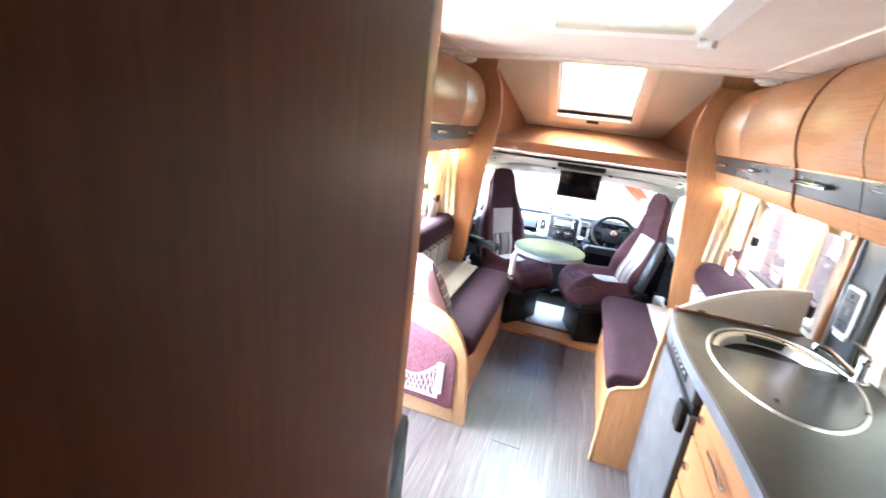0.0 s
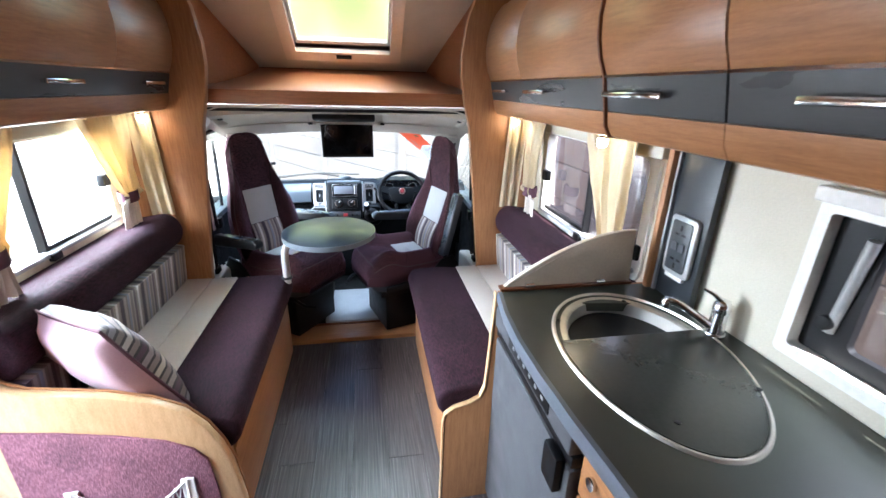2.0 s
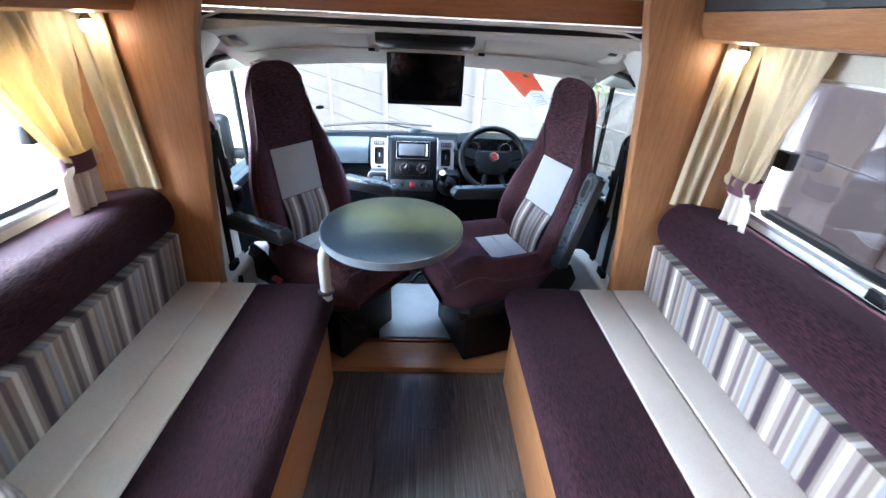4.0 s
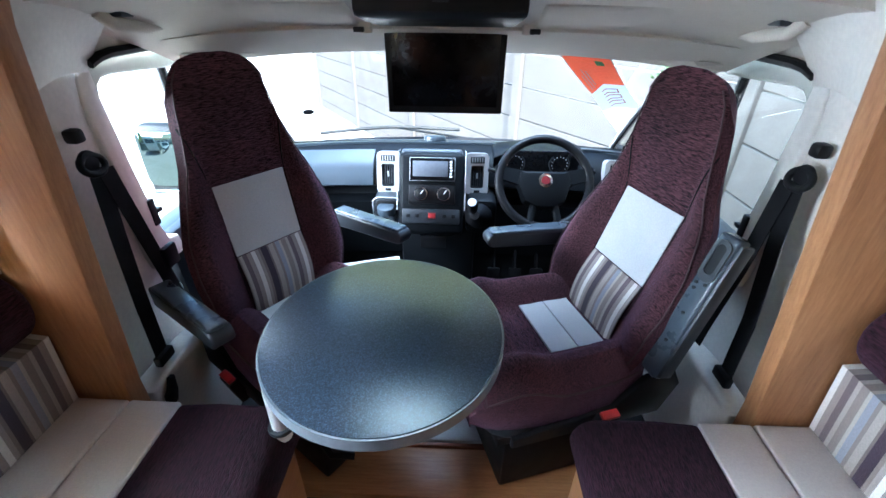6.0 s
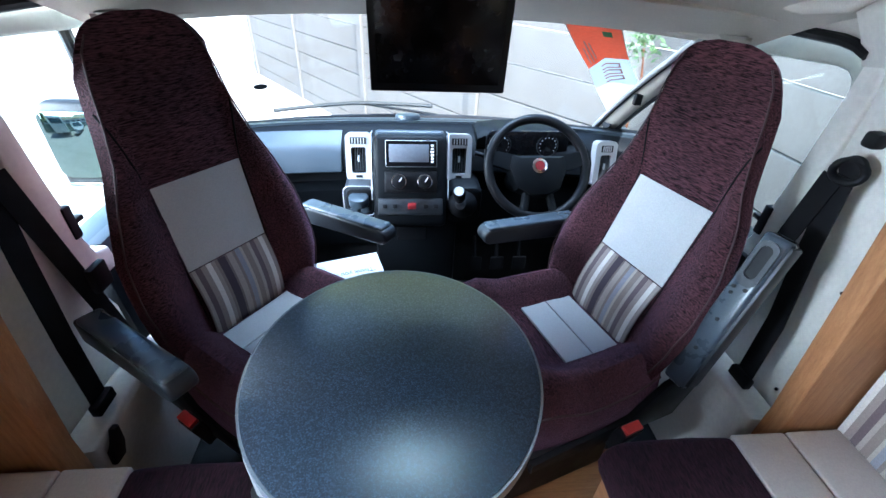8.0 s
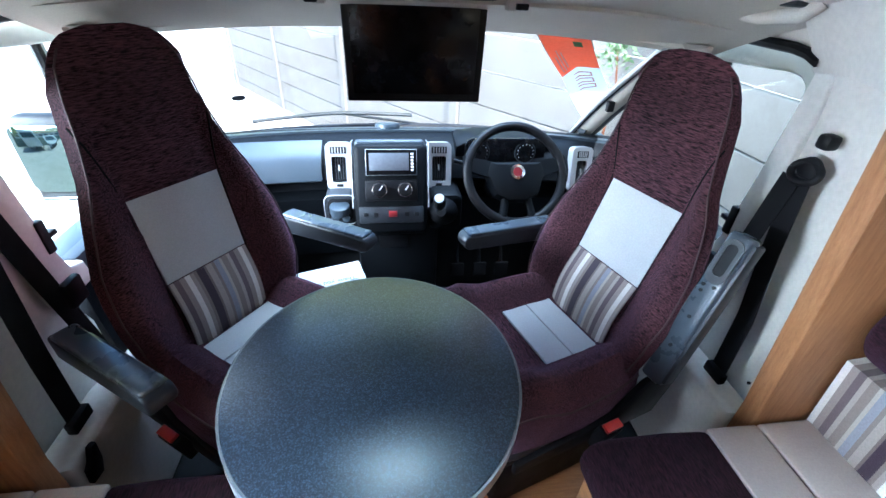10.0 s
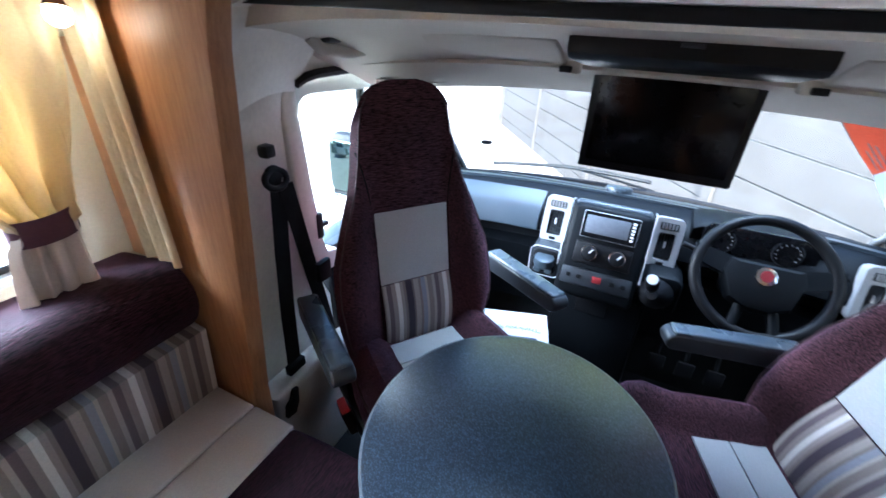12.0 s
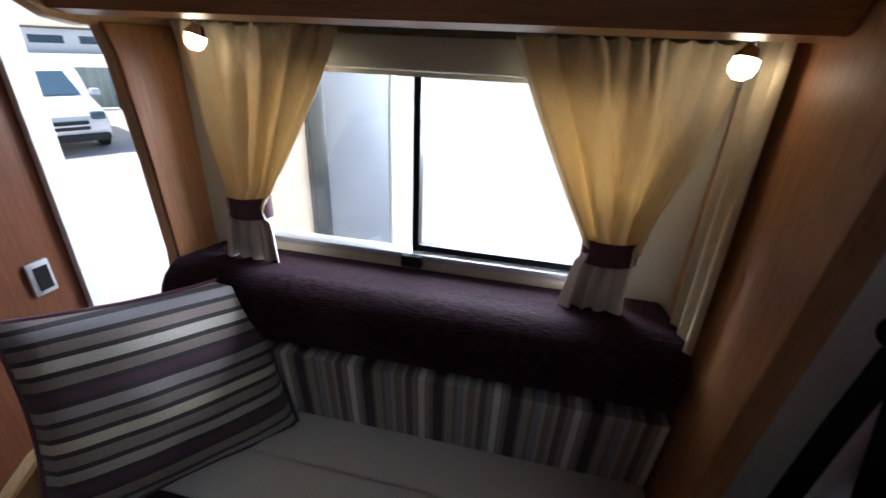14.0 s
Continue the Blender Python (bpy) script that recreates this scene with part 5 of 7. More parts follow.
    part("pedestal", box(-0.17, 0.17, -0.32, 0.02, 0.0, H - 0.202, 0.01), BLACK, t, "black seat pedestal", local=True)
    part("swivel_lever", tube([(-0.19, -0.32, H - 0.18), (-0.2, -0.42, H - 0.20), (-0.16, -0.46, H - 0.215)], 0.009), BLACK, t, local=True)
    bs = Matrix.Translation((buckle * 0.262, -0.09, H - 0.105)) @ Matrix.Rotation(buckle * 0.25, 4, "Y")
    k = part("buckle", box(-0.015, 0.015, -0.028, 0.028, -0.06, 0.03, 0.005, at=bs), BLACK, t, local=True)
    part("buckle_button", box(-0.011, 0.011, -0.024, 0.024, 0.0305, 0.042, 0.002, at=bs), RED, k, "red buckle button", local=True)
    part("cushion_seam", tube([(x, -0.212 - 0.01 * math.cos(x * 7), H + 0.0065) for x in np.linspace(-0.105, 0.105, 11)], 0.0025, 6), WEB, c, local=True)
    for sx in (-1, 1):
        part("cushion_seam", tube([(sx * 0.112, y, H + 0.0085) for y in np.linspace(0.0, -0.215, 9)], 0.002, 6), WEB, c, local=True)
        seam = [(sx * lerp(0.112, half(0.56) - 0.006, max(0.0, (s - 0.40) / 0.16) ** 1.4), s) for s in np.linspace(0.02, 0.56, 16)]
        part("back_seam", tube([on_back(x, front(x, s) - 0.001, s) for x, s in seam], 0.0022, 6), WEB, b, local=True)
    for x, raised in armrests:
        if raised:
            m = Matrix.Translation((x - 0.028, 0.03, H + 0.085)) @ Matrix.Rotation(radians(-105), 4, "X")
            a = part("armrest", box(-0.027, 0.027, -0.335, 0.05, -0.024, 0.016, 0.010, segments=3, at=m), ARM_TOP, t, "raised grey armrest showing its underside", local=True)
            part("armrest_side", box(0.020, 0.033, -0.325, 0.04, -0.018, 0.022, 0.005, at=m), GREY, a, local=True)
            part("slot_rim", ring_frame(rounded(-0.021, 0.021, -0.322, -0.222, 0.018), rounded(-0.012, 0.012, -0.312, -0.240, 0.011), "z", -0.0285, -0.023), GREY, a, local=True).matrix_basis = m
            part("slot", prism(rounded(-0.0125, 0.0125, -0.3125, -0.2395, 0.011), "z", -0.0265, -0.0238), BLACK, a, local=True).matrix_basis = m
            for xx, yy in ((-0.012, -0.212), (0.010, -0.216), (0.0, -0.135), (0.0, -0.055), (-0.010, -0.198)):
                part("screw", disc((xx, yy, -0.0262), (0, 0, 1), 0.0042, 0.003, sides=12), BLACK, a, local=True).matrix_basis = m
        else:
            m = Matrix.Translation((x, 0.05, H + 0.168)) @ Matrix.Rotation(radians(-3), 4, "X")
            arm = [(0.05, 0.008), *arc(-0.262, -0.014, 0.024, 90, 262, 9), (-0.10, -0.043), (0.05, -0.050)]
            bm = prism(arm, "x", -0.028, 0.028, 0.008, segments=3)
            bmesh.ops.transform(bm, matrix=m, verts=bm.verts)
            a = part("armrest", bm, GREY, t, "grey moulded armrest", local=True)
            part("armrest_pad", box(-0.025, 0.025, -0.272, 0.04, 0.000, 0.016, 0.0075, segments=3, at=m), ARM_TOP, a, "blue-grey vinyl pad", local=True)
    return t


cab_seat("passenger_seat", (-0.498, 3.352), (0.578, 0.816), radians(10), 1.0, ((-0.295, False), (0.315, False)), -1, "swivelled passenger seat in aubergine chenille with striped patch, arms down")
cab_seat("driver_seat", (0.442, 3.289), (0.31, -0.951), radians(18), 0.05, ((-0.275, False), (0.285, True)), 1, "swivelled driver seat in aubergine chenille with striped patch, one arm raised")


def dashboard():
    t = thing("dashboard", (0, 4.1, CAB), "charcoal van dashboard with silver vents, radio and heater knobs", "dashboard")
    prof = [(4.02, 0.30), (3.98, 0.50), (3.96, 0.585), (4.03, 0.595), (4.05, 0.648), (3.965, 0.656), (3.945, 0.672), (3.955, 0.715), (3.992, 0.757), (4.055, 0.787), (4.15, 0.80), (4.20, 0.785), (4.46, 0.63), (4.46, 0.30)]
    rows = []
    for x in np.linspace(-0.86, 0.86, 25):
        bend = -0.10 * (abs(x) / 0.86) ** 2.5
        rows.append([(x, y + bend, z) for y, z in prof])
    part("fascia", loft(rows), DASH, t)
    part("glove_panel", loft([[(x, y - 0.006 - 0.10 * (abs(x) / 0.86) ** 2.5, z) for y, z in ((3.972, 0.659), (3.940, 0.672), (3.950, 0.717), (3.988, 0.760), (4.050, 0.7905), (4.07, 0.78), (4.0, 0.655))] for x in np.linspace(-0.78, -0.315, 9)]), DASH_BLUE, t, "slate glovebox lid")
    # centre console leaning back
    cm = Matrix.Translation((-0.060, 3.80, 0.60)) @ Matrix.Rotation(radians(-20), 4, "X")
    part("console", box(-0.135, 0.125, -0.004, 0.16, -0.08, 0.245, 0.022, segments=3, at=cm), DASH, t, "charcoal centre console")
    for x in (-0.139, 0.129):
        part("console_trim", tube([cm @ Vector((x, -0.006, 0.02)), cm @ Vector((x, -0.008, 0.14)), cm @ Vector((x, -0.004, 0.228)), cm @ Vector((x, 0.012, 0.248)), cm @ Vector((x, 0.08, 0.256))], 0.0022, 8), SILVER, t, "silver trim line")
    part("console_top", box(-0.128, 0.118, 0.02, 0.3, 0.225, 0.26, 0.015, segments=3, at=cm), DASH_BLUE, t)
    r = part("radio", box(-0.09, 0.088, -0.012, 0.0, 0.135, 0.225, 0.003, at=cm), SILVER, t, "silver-edged radio screen")
    part("radio_face", box(-0.088, 0.086, -0.014, -0.0125, 0.137, 0.223, 0.0, at=cm), SCREEN, r)
    part("radio_screen", box(-0.078, 0.06, -0.0165, -0.0145, 0.152, 0.212, 0.001, at=cm), surface("grey_lcd", (0.10, 0.11, 0.13), (0.13, 0.14, 0.16), 0.15, bump=0), r)
    for k in range(6):
        part("radio_button", box(0.066, 0.076, -0.0165, -0.0145, 0.15 + k * 0.011, 0.157 + k * 0.011, at=cm), NET, r)
    h = part("heater_panel", box(-0.095, 0.09, -0.010, 0.0, 0.045, 0.12, 0.006, at=cm), BLACK, t)
    for x in (-0.045, 0.045):
        k = part("heater_knob", disc(cm @ Vector((x, -0.010, 0.085)), cm.to_3x3() @ Vector((0, -1, 0)), 0.027, 0.006, bevel=0.002), CHROME, h, "chrome-ringed knob")
        part("knob_cap", disc(cm @ Vector((x, -0.0165, 0.085)), cm.to_3x3() @ Vector((0, -1, 0)), 0.0235, 0.014, bevel=0.003), BLACK, k)
        part("knob_mark", box(x - 0.002, x + 0.002, -0.034, -0.031, 0.086, 0.104, at=cm @ Matrix.Translation((x, 0, 0.085)) @ Matrix.Rotation(0.6, 4, "Y") @ Matrix.Translation((-x, 0, -0.085))), NET, k)
    sw = part("switch_panel", box(-0.12, 0.11, -0.008, 0.0, -0.035, 0.025, 0.006, at=cm), GREY, t)
    part("hazard_button", box(-0.015, 0.015, -0.012, -0.0085, -0.012, 0.010, 0.002, at=cm), surface("deep_red_button", (0.22, 0.014, 0.016), (0.27, 0.02, 0.022), 0.4, bump=0), sw, "red hazard button")
    for x in (-0.095, -0.06, 0.05, 0.085):
        part("switch", box(x - 0.008, x + 0.008, -0.011, -0.0085, -0.01, 0.004, 0.001, at=cm), BLACK, sw)
    # vents
    for x0, x1, y in ((-0.298, -0.205, 3.955), (0.072, 0.165, 3.955), (0.62, 0.70, 3.90)):
        vm = Matrix.Translation(((x0 + x1) / 2, y, 0.72)) @ Matrix.Rotation(radians(-14), 4, "X")
        w = (x1 - x0) / 2
        v = part("vent", ring_frame(rounded(-w, w, -0.085, 0.085, 0.018), rounded(-w + 0.02, w - 0.02, -0.06, 0.035, 0.008), "y", -0.014, 0.03), SILVER, t, "silver vent surround")
        v.matrix_basis = vm
        part("vent_back", box(-w + 0.012, w - 0.012, 0.012, 0.03, -0.07, 0.06), BLACK, v, local=True)
        for k in range(6):
            x = lerp(-w + 0.024, w - 0.024, k / 5)
            part("vent_slat", box(x - 0.0015, x + 0.0015, -0.004, 0.012, -0.06, 0.035), GREY, v, local=True)
        part("vent_tab", box(-0.003, 0.003, -0.010, 0.0, -0.018, 0.004, 0.001), SILVER, v, local=True)
        part("top_vent", box(-w + 0.018, w - 0.018, -0.0165, -0.0145, 0.046, 0.070, 0.001), BLACK, v, local=True)
        for k in range(5):
            x = lerp(-w + 0.026, w - 0.026, k / 4)
            part("top_vent_bar", box(x - 0.002, x + 0.002, -0.0175, -0.0168, 0.048, 0.068), SILVER, v, local=True)
        part("thumbwheel", box(-0.012, 0.012, -0.0165, -0.0145, -0.076, -0.066, 0.001), BLACK, v, local=True)
    # cup tray, gear lever
    tr = part("cup_tray", prism(rounded(-0.305, -0.195, 0.53, 0.645, 0.025), "y", 3.86, 3.97, 0.008), GREY, t, "grey cup tray")
    part("tray_rim", tube([(x, 3.856, z) for x, z in rounded(-0.307, -0.193, 0.528, 0.647, 0.025)] + [(-0.218, 3.856, 0.528)], 0.002, 6), SILVER, tr, "pale rim")
    part("tray_recess", prism(rounded(-0.295, -0.205, 0.545, 0.635, 0.02), "y", 3.852, 3.8595, 0.002), BLACK, tr)
    part("ashtray", disc((-0.25, 3.835, 0.585), (0, -0.1, 1), 0.036, 0.035, bevel=0.006), DASH_BLUE, tr)
    for x in (-0.272, -0.232):
        part("socket", disc((x, 3.855, 0.555), (0, -1, 0.2), 0.014, 0.012, bevel=0.003), DASH_BLUE, tr)
    g = part("gear_console", prism(rounded(0.075, 0.20, 0.50, 0.65, 0.03), "y", 3.84, 3.99, 0.015), DASH, t)
    part("gear_gaiter", tube([(0.13, 3.86, 0.58), (0.118, 3.80, 0.60), (0.108, 3.76, 0.625)], [0.060, 0.044, 0.018], 14), BLACK, g)
    part("gear_stick", tube([(0.108, 3.765, 0.62), (0.10, 3.735, 0.66)], 0.008), CHROME, g)
    part("gear_knob", tube([(0.102, 3.742, 0.65), (0.099, 3.732, 0.668), (0.096, 3.722, 0.69), (0.094, 3.714, 0.70)], [0.013, 0.021, 0.022, 0.014], 14), BLACK, g)
    part("gear_plate", disc((0.0945, 3.7155, 0.697), (-0.1, -0.6, 0.75), 0.016, 0.004), SILVER, g, "pale gear diagram plate")
    # instrument hood and dials
    n = part("instrument_hood", loft([[(x, y, z) for y, z in ((3.99, 0.70), (3.97, 0.785 + 0.45 * b), (3.98, 0.795 + 0.45 * b), (4.08, 0.806 + 0.45 * b), (4.28, 0.76), (4.28, 0.70))] for x, b in ((0.185, 0.0), (0.21, 0.03), (0.27, 0.045), (0.36, 0.05), (0.45, 0.045), (0.53, 0.03), (0.56, 0.0))]), DASH, t)
    part("instrument_face", prism(rounded(0.215, 0.53, 0.70, 0.822, 0.03), "y", 3.955, 3.968, 0.002), SCREEN, n)
    for x in (0.27, 0.45):
        d = part("dial", disc((x, 3.955, 0.77), (0, -1, 0.1), 0.042, 0.003), GREY, n, "dial with pale rim")
        part("dial_face", disc((x, 3.9518, 0.7703), (0, -1, 0.1), 0.038, 0.003), SCREEN, d)
        for a in np.linspace(-2.2, 2.2, 11):
            part("dial_mark", box(x + 0.031 * math.sin(a) - 0.0015, x + 0.031 * math.sin(a) + 0.0015, 3.946, 3.949, 0.771 + 0.031 * math.cos(a) - 0.002, 0.771 + 0.031 * math.cos(a) + 0.002), SILVER, d)
    part("lower_console", box(-0.20, 0.12, 3.89, 4.05, CAB, 0.52, 0.02), DASH, t)
    part("lower_pocket", box(-0.115, -0.005, 3.882, 3.889, 0.40, 0.46, 0.002), BLACK, t)
    part("windscreen_ledge", loft([[(x, y - 0.16 * (abs(x) / 0.86) ** 2.5, z) for y, z in ((4.12, 0.803), (4.20, 0.792), (4.48, 0.66), (4.48, 0.62), (4.12, 0.77))] for x in np.linspace(-0.86, 0.86, 21)]), DASH_BLUE, t)
    part("sensor_pod", disc((-0.07, 4.17, 0.785), (0, 0.2, 1), 0.05, 0.03, bevel=0.01), DASH_BLUE, t)


dashboard()


def steering_wheel():
    c = Vector((0.352, 3.735, 0.775))
    n = Vector((0, -0.80, 0.60))
    m = Matrix.Translation(c) @ n.to_track_quat("Z", "Y").to_matrix().to_4x4()
    t = thing("steering_wheel", c, "black three-spoke steering wheel with red round badge", "steering wheel")
    rim = [m @ Vector((0.164 * math.cos(a), 0.164 * math.sin(a), 0)) for a in np.linspace(0, 2 * math.pi, 49)]
    part("rim", tube(rim, 0.0155, 12), BLACK, t)
    up = (m.inverted().to_3x3() @ Vector((0, 0, 1))).to_2d().normalized()
    side = Vector((-up.y, up.x))
    pt = lambda a, b, h: m @ Vector((*(side * a + up * b), h))
    hub = [(-0.085, 0.035), (0.085, 0.035), (0.095, 0.0), (0.07, -0.07), (0.03, -0.09), (-0.03, -0.09), (-0.07, -0.07), (-0.095, 0.0)]
    part("hub", loft([[pt(a * 1.05, b * 1.05, -0.03) for a, b in hub], [pt(a * 1.05, b * 1.05, 0.0) for a, b in hub], [pt(a, b, 0.018) for a, b in hub], [pt(a * 0.8, b * 0.75, 0.026) for a, b in hub]]), DASH, t)
    for a0, b0, a1, b1 in ((0.07, 0.01, 0.175, 0.045), (-0.07, 0.01, -0.175, 0.045)):
        part("spoke", loft([[pt(a0, b0 + 0.028, -0.012), pt(a0, b0 - 0.03, -0.012), pt(a0, b0 - 0.03, 0.012), pt(a0, b0 + 0.028, 0.012)], [pt(a1, b1 + 0.015, -0.008), pt(a1, b1 - 0.03, -0.008), pt(a1, b1 - 0.03, 0.008), pt(a1, b1 + 0.015, 0.008)]]), DASH, t)
    for a0 in (-0.035, 0.035):
        part("spoke", tube([pt(a0, -0.07, -0.005), pt(a0 * 1.6, -0.172, 0)], 0.014), DASH, t)
    b = part("badge_ring", disc(pt(0, 0.0, 0.025), n, 0.025, 0.004, bevel=0.001), CHROME, t, "chrome badge ring")
    part("badge", disc(pt(0, 0.0, 0.0295), n, 0.0155, 0.002), surface("deep_red_badge", (0.15, 0.012, 0.016), (0.19, 0.018, 0.022), 0.3, bump=0), b, "red badge")
    part("column", tube([c + n * -0.02, c + n * -0.3 + Vector((0, 0, 0.02))], 0.045), DASH, t)
    part("stalk", tube([pt(-0.04, 0.02, -0.06), pt(-0.20, 0.06, -0.05)], 0.008), BLACK, t)
    part("stalk", tube([pt(0.04, 0.02, -0.06), pt(0.20, 0.06, -0.05)], 0.008), BLACK, t)


steering_wheel()


def pedals():
    for k, x in enumerate((0.22, 0.32, 0.42)):
        t = thing("pedal", (x, 3.95, CAB + 0.13), "black rubber foot pedal", "pedal", "foot pedals")
        part("pad", box(x - 0.03, x + 0.03, 3.95, 3.962, CAB + 0.13, CAB + 0.20, 0.006), WEB, t)
        part("arm", tube([(x, 3.962, CAB + 0.17), (x, 4.03, CAB + 0.30)], 0.008), WEB, t)


pedals()


# windscreen and cab shell
def screen_point(u, v):
    """A point of the windscreen, u across from -1 to 1, v from the bottom to the top."""
    w = lerp(0.84, 0.70, v)
    x = u * w
    y = lerp(4.42, 3.66, v) - 0.20 * abs(u) ** 2.2 + 0.03 * math.sin(v * math.pi)
    return Vector((x, y, lerp(0.725, 1.235, v) - 0.03 * abs(u) ** 3 * v))


ws = thing("windscreen", (0, 4.42, 0.73), "curved clear windscreen with black edge and wiper", "windscreen", kind="structure")
ob = part("pane", sheet([[screen_point(u, v) for u in np.linspace(-1, 1, 25)] for v in np.linspace(0, 1, 9)], 0.005), GLASS, ws)
ob.visible_shadow = False
part("lower_edge", tube([screen_point(u, 0.02) + Vector((0, -0.01, 0)) for u in np.linspace(-1, 1, 25)], 0.014, 8), BLACK, ws)
part("upper_edge", tube([screen_point(u, 1.0) for u in np.linspace(-1, 1, 25)], 0.016, 8), CAB_LINING, ws)
part("wiper", tube([screen_point(u, 0.05 + 0.10 * (1 - abs(u + 0.35))) + Vector((0, 0.02, 0.012)) for u in np.linspace(-0.75, 0.05, 12)], 0.008, 6), BLACK, ws, "black wiper blade")
part("wiper_arm", tube([screen_point(0.08, 0.0) + Vector((0, 0.05, 0.0)), screen_point(-0.35, 0.12) + Vector((0, 0.03, 0.02))], 0.006, 6), BLACK, ws)
dot = screen_point(-0.735, 0.455)
nn = (screen_point(-0.635, 0.455) - dot).cross(screen_point(-0.735, 0.555) - dot).normalized()
part("sensor_dot", disc(dot - nn * 0.003 if nn.y > 0 else dot + nn * 0.003, nn, 0.022, 0.003), BLACK, ws, "dark round mark")

# Darker than the cab lining: the screen pillar's shade is in its colour.
PILLAR_SHADED = surface("shaded_pillar_moulding", (0.43, 0.40, 0.345), (0.49, 0.46, 0.40), 0.6, fine=200, bump=0.08)
shell = thing("cab_shell", (0, 3.5, CAB), "white and grey moulded cab interior shell", "cab shell", kind="structure")
part("firewall", box(-0.88, 0.88, 4.06, 4.10, CAB - 0.06, 0.62), CARPET, shell, "black carpeted footwell bulkhead")
for s in (-1, 1):
    pil = [screen_point(s * 0.885, v) for v in np.linspace(-0.04, 1.0, 9)]
    part("front_pillar", loft([[p + Vector((0, 0.004, 0)), p + Vector((s * 0.022, -0.05, 0)), p + Vector((s * 0.055, -0.066, 0)), p + Vector((s * 0.10, -0.04, 0)), p + Vector((s * 0.11, 0.03, 0))] for p in pil]), PILLAR_SHADED, shell, "pale screen pillar")
    part("pillar_trim", tube([p + Vector((s * -0.001, -0.007, 0)) for p in pil], 0.008, 8), SILVER, shell, "pale trim along the screen pillar")
    part("pillar_line", tube([p + Vector((s * 0.006, -0.019, -0.001)) for p in pil], 0.003, 8), BLACK, shell, "thin dark joint on the screen pillar")
    part("pillar_seal", tube([p + Vector((s * 0.060, -0.067, -0.002)) for p in pil[1:8]], 0.007, 8), BLACK, shell, "black door seal on the screen pillar")
    # pillar behind the door, white, with a rounded corner up to the header
    bx = lambda z: 0.775 + 0.045 * max(0, min(1, (1.2 - z) / 0.6))
    rows = []
    for z, y1 in ((CAB, 3.36), (0.55, 3.35), (0.66, 3.30), (0.72, 3.25), (0.85, 3.228), (1.0, 3.216), (1.12, 3.208), (1.20, 3.215), (1.30, 3.25), (1.37, 3.27)):
        x = bx(z)
        rows.append([(s * (x - 0.03), 2.986, z), (s * (x - 0.008), 3.05, z), (s * x, 3.10, z), (s * x, y1 - 0.05, z), (s * (x + 0.012), y1, z), (s * (x + 0.07), y1 + 0.01, z), (s * (x + 0.07), 2.986, z)])
    part("rear_pillar", loft(rows), WHITE, shell, "white metal pillar panel")
    sill = [(2.99, CAB), (3.42, CAB), (3.42, 0.43), (3.20, 0.47), (2.99, 0.47)]
    part("pillar_foot", prism(sill, "x", s * 0.72, s * 0.80, 0.02, segments=3), WHITE, shell, "white moulded pillar foot")
    near = [(0.30, 1.388), (0.45, 1.386), (0.58, 1.38), (0.645, 1.36), (0.668, 1.30), (0.675, 1.24), (0.678, 1.195)]
    far = [(0.30, 1.362), (0.45, 1.358), (0.60, 1.348), (0.66, 1.332), (0.71, 1.29), (0.75, 1.245), (0.785, 1.195)]
    rows = [[(s * lerp(a[0], b[0], k), lerp(2.988, 3.25, k), lerp(a[1], b[1], k) + 0.012 * math.sin(k * math.pi)) for a, b in zip(near, far)] for k in np.linspace(0, 1, 6)]
    part("header_corner", sheet(rows, 0.006), WHITE, shell, "white rounded header corner")
    # door: lower panel, window frame, quarterlight bar, glass
    d = thing("cab_door", (s * 0.86, 3.8, CAB), "grey cab door with clear window", "cab door", "cab doors")
    part("lower_panel", prism([(3.40, CAB), (4.35, CAB), (4.35, 0.735), (3.36, 0.72)], "x", s * 0.835, s * 0.90, 0.015), DASH, d)
    part("door_sill_pad", prism([(3.36, 0.70), (4.30, 0.72), (4.30, 0.755), (3.35, 0.74)], "x", s * 0.80, s * 0.90, 0.01), DASH_BLUE, d)
    surround = [(3.245, 0.68), (3.232, 0.75), (3.215, 0.95), (3.202, 1.14), (3.206, 1.185), (3.225, 1.215), (3.27, 1.232), (3.40, 1.238), (3.66, 1.228),
                (3.66, 1.168), (3.50, 1.172), (3.31, 1.182), (3.28, 1.178), (3.262, 1.165), (3.256, 1.14), (3.274, 0.95), (3.296, 0.79), (3.312, 0.745), (3.35, 0.735), (3.36, 0.68)]
    part("window_frame", prism(surround, "x", s * 0.783, s * 0.835, 0.008, segments=3), WHITE, d)
    part("seal", tube([(s * 0.764, 3.235, 1.214), (s * 0.758, 3.26, 1.226), (s * 0.752, 3.29, 1.232), (s * 0.744, 3.45, 1.236), (s * 0.728, 3.60, 1.218)], 0.011, 8), BLACK, d, "black door seal")
    rail = [(0.764, 3.19, 1.210), (0.764, 3.235, 1.216), (0.755, 3.28, 1.232), (0.748, 3.40, 1.238), (0.740, 3.52, 1.232), (0.728, 3.62, 1.216), (0.715, 3.70, 1.200)]
    part("roof_side_lining", sheet([[(s * (x + dx), y, z + dz) for dx, dz in ((0.012, -0.006), (0.006, 0.02), (-0.012, 0.055), (-0.05, 0.10), (-0.12, 0.13))] for x, y, z in rail], 0.004), CAB_LINING, shell, "pale lining above the door seal")
    part("quarterlight_bar", tube([(s * 0.80, 3.515, 1.18), (s * 0.835, 3.60, 0.74)], 0.011, 8), BLACK, d)
    part("quarterlight_rim", tube([(s * 0.80, 3.535, 1.18), (s * 0.835, 3.625, 0.74)], 0.004, 6), SILVER, d)
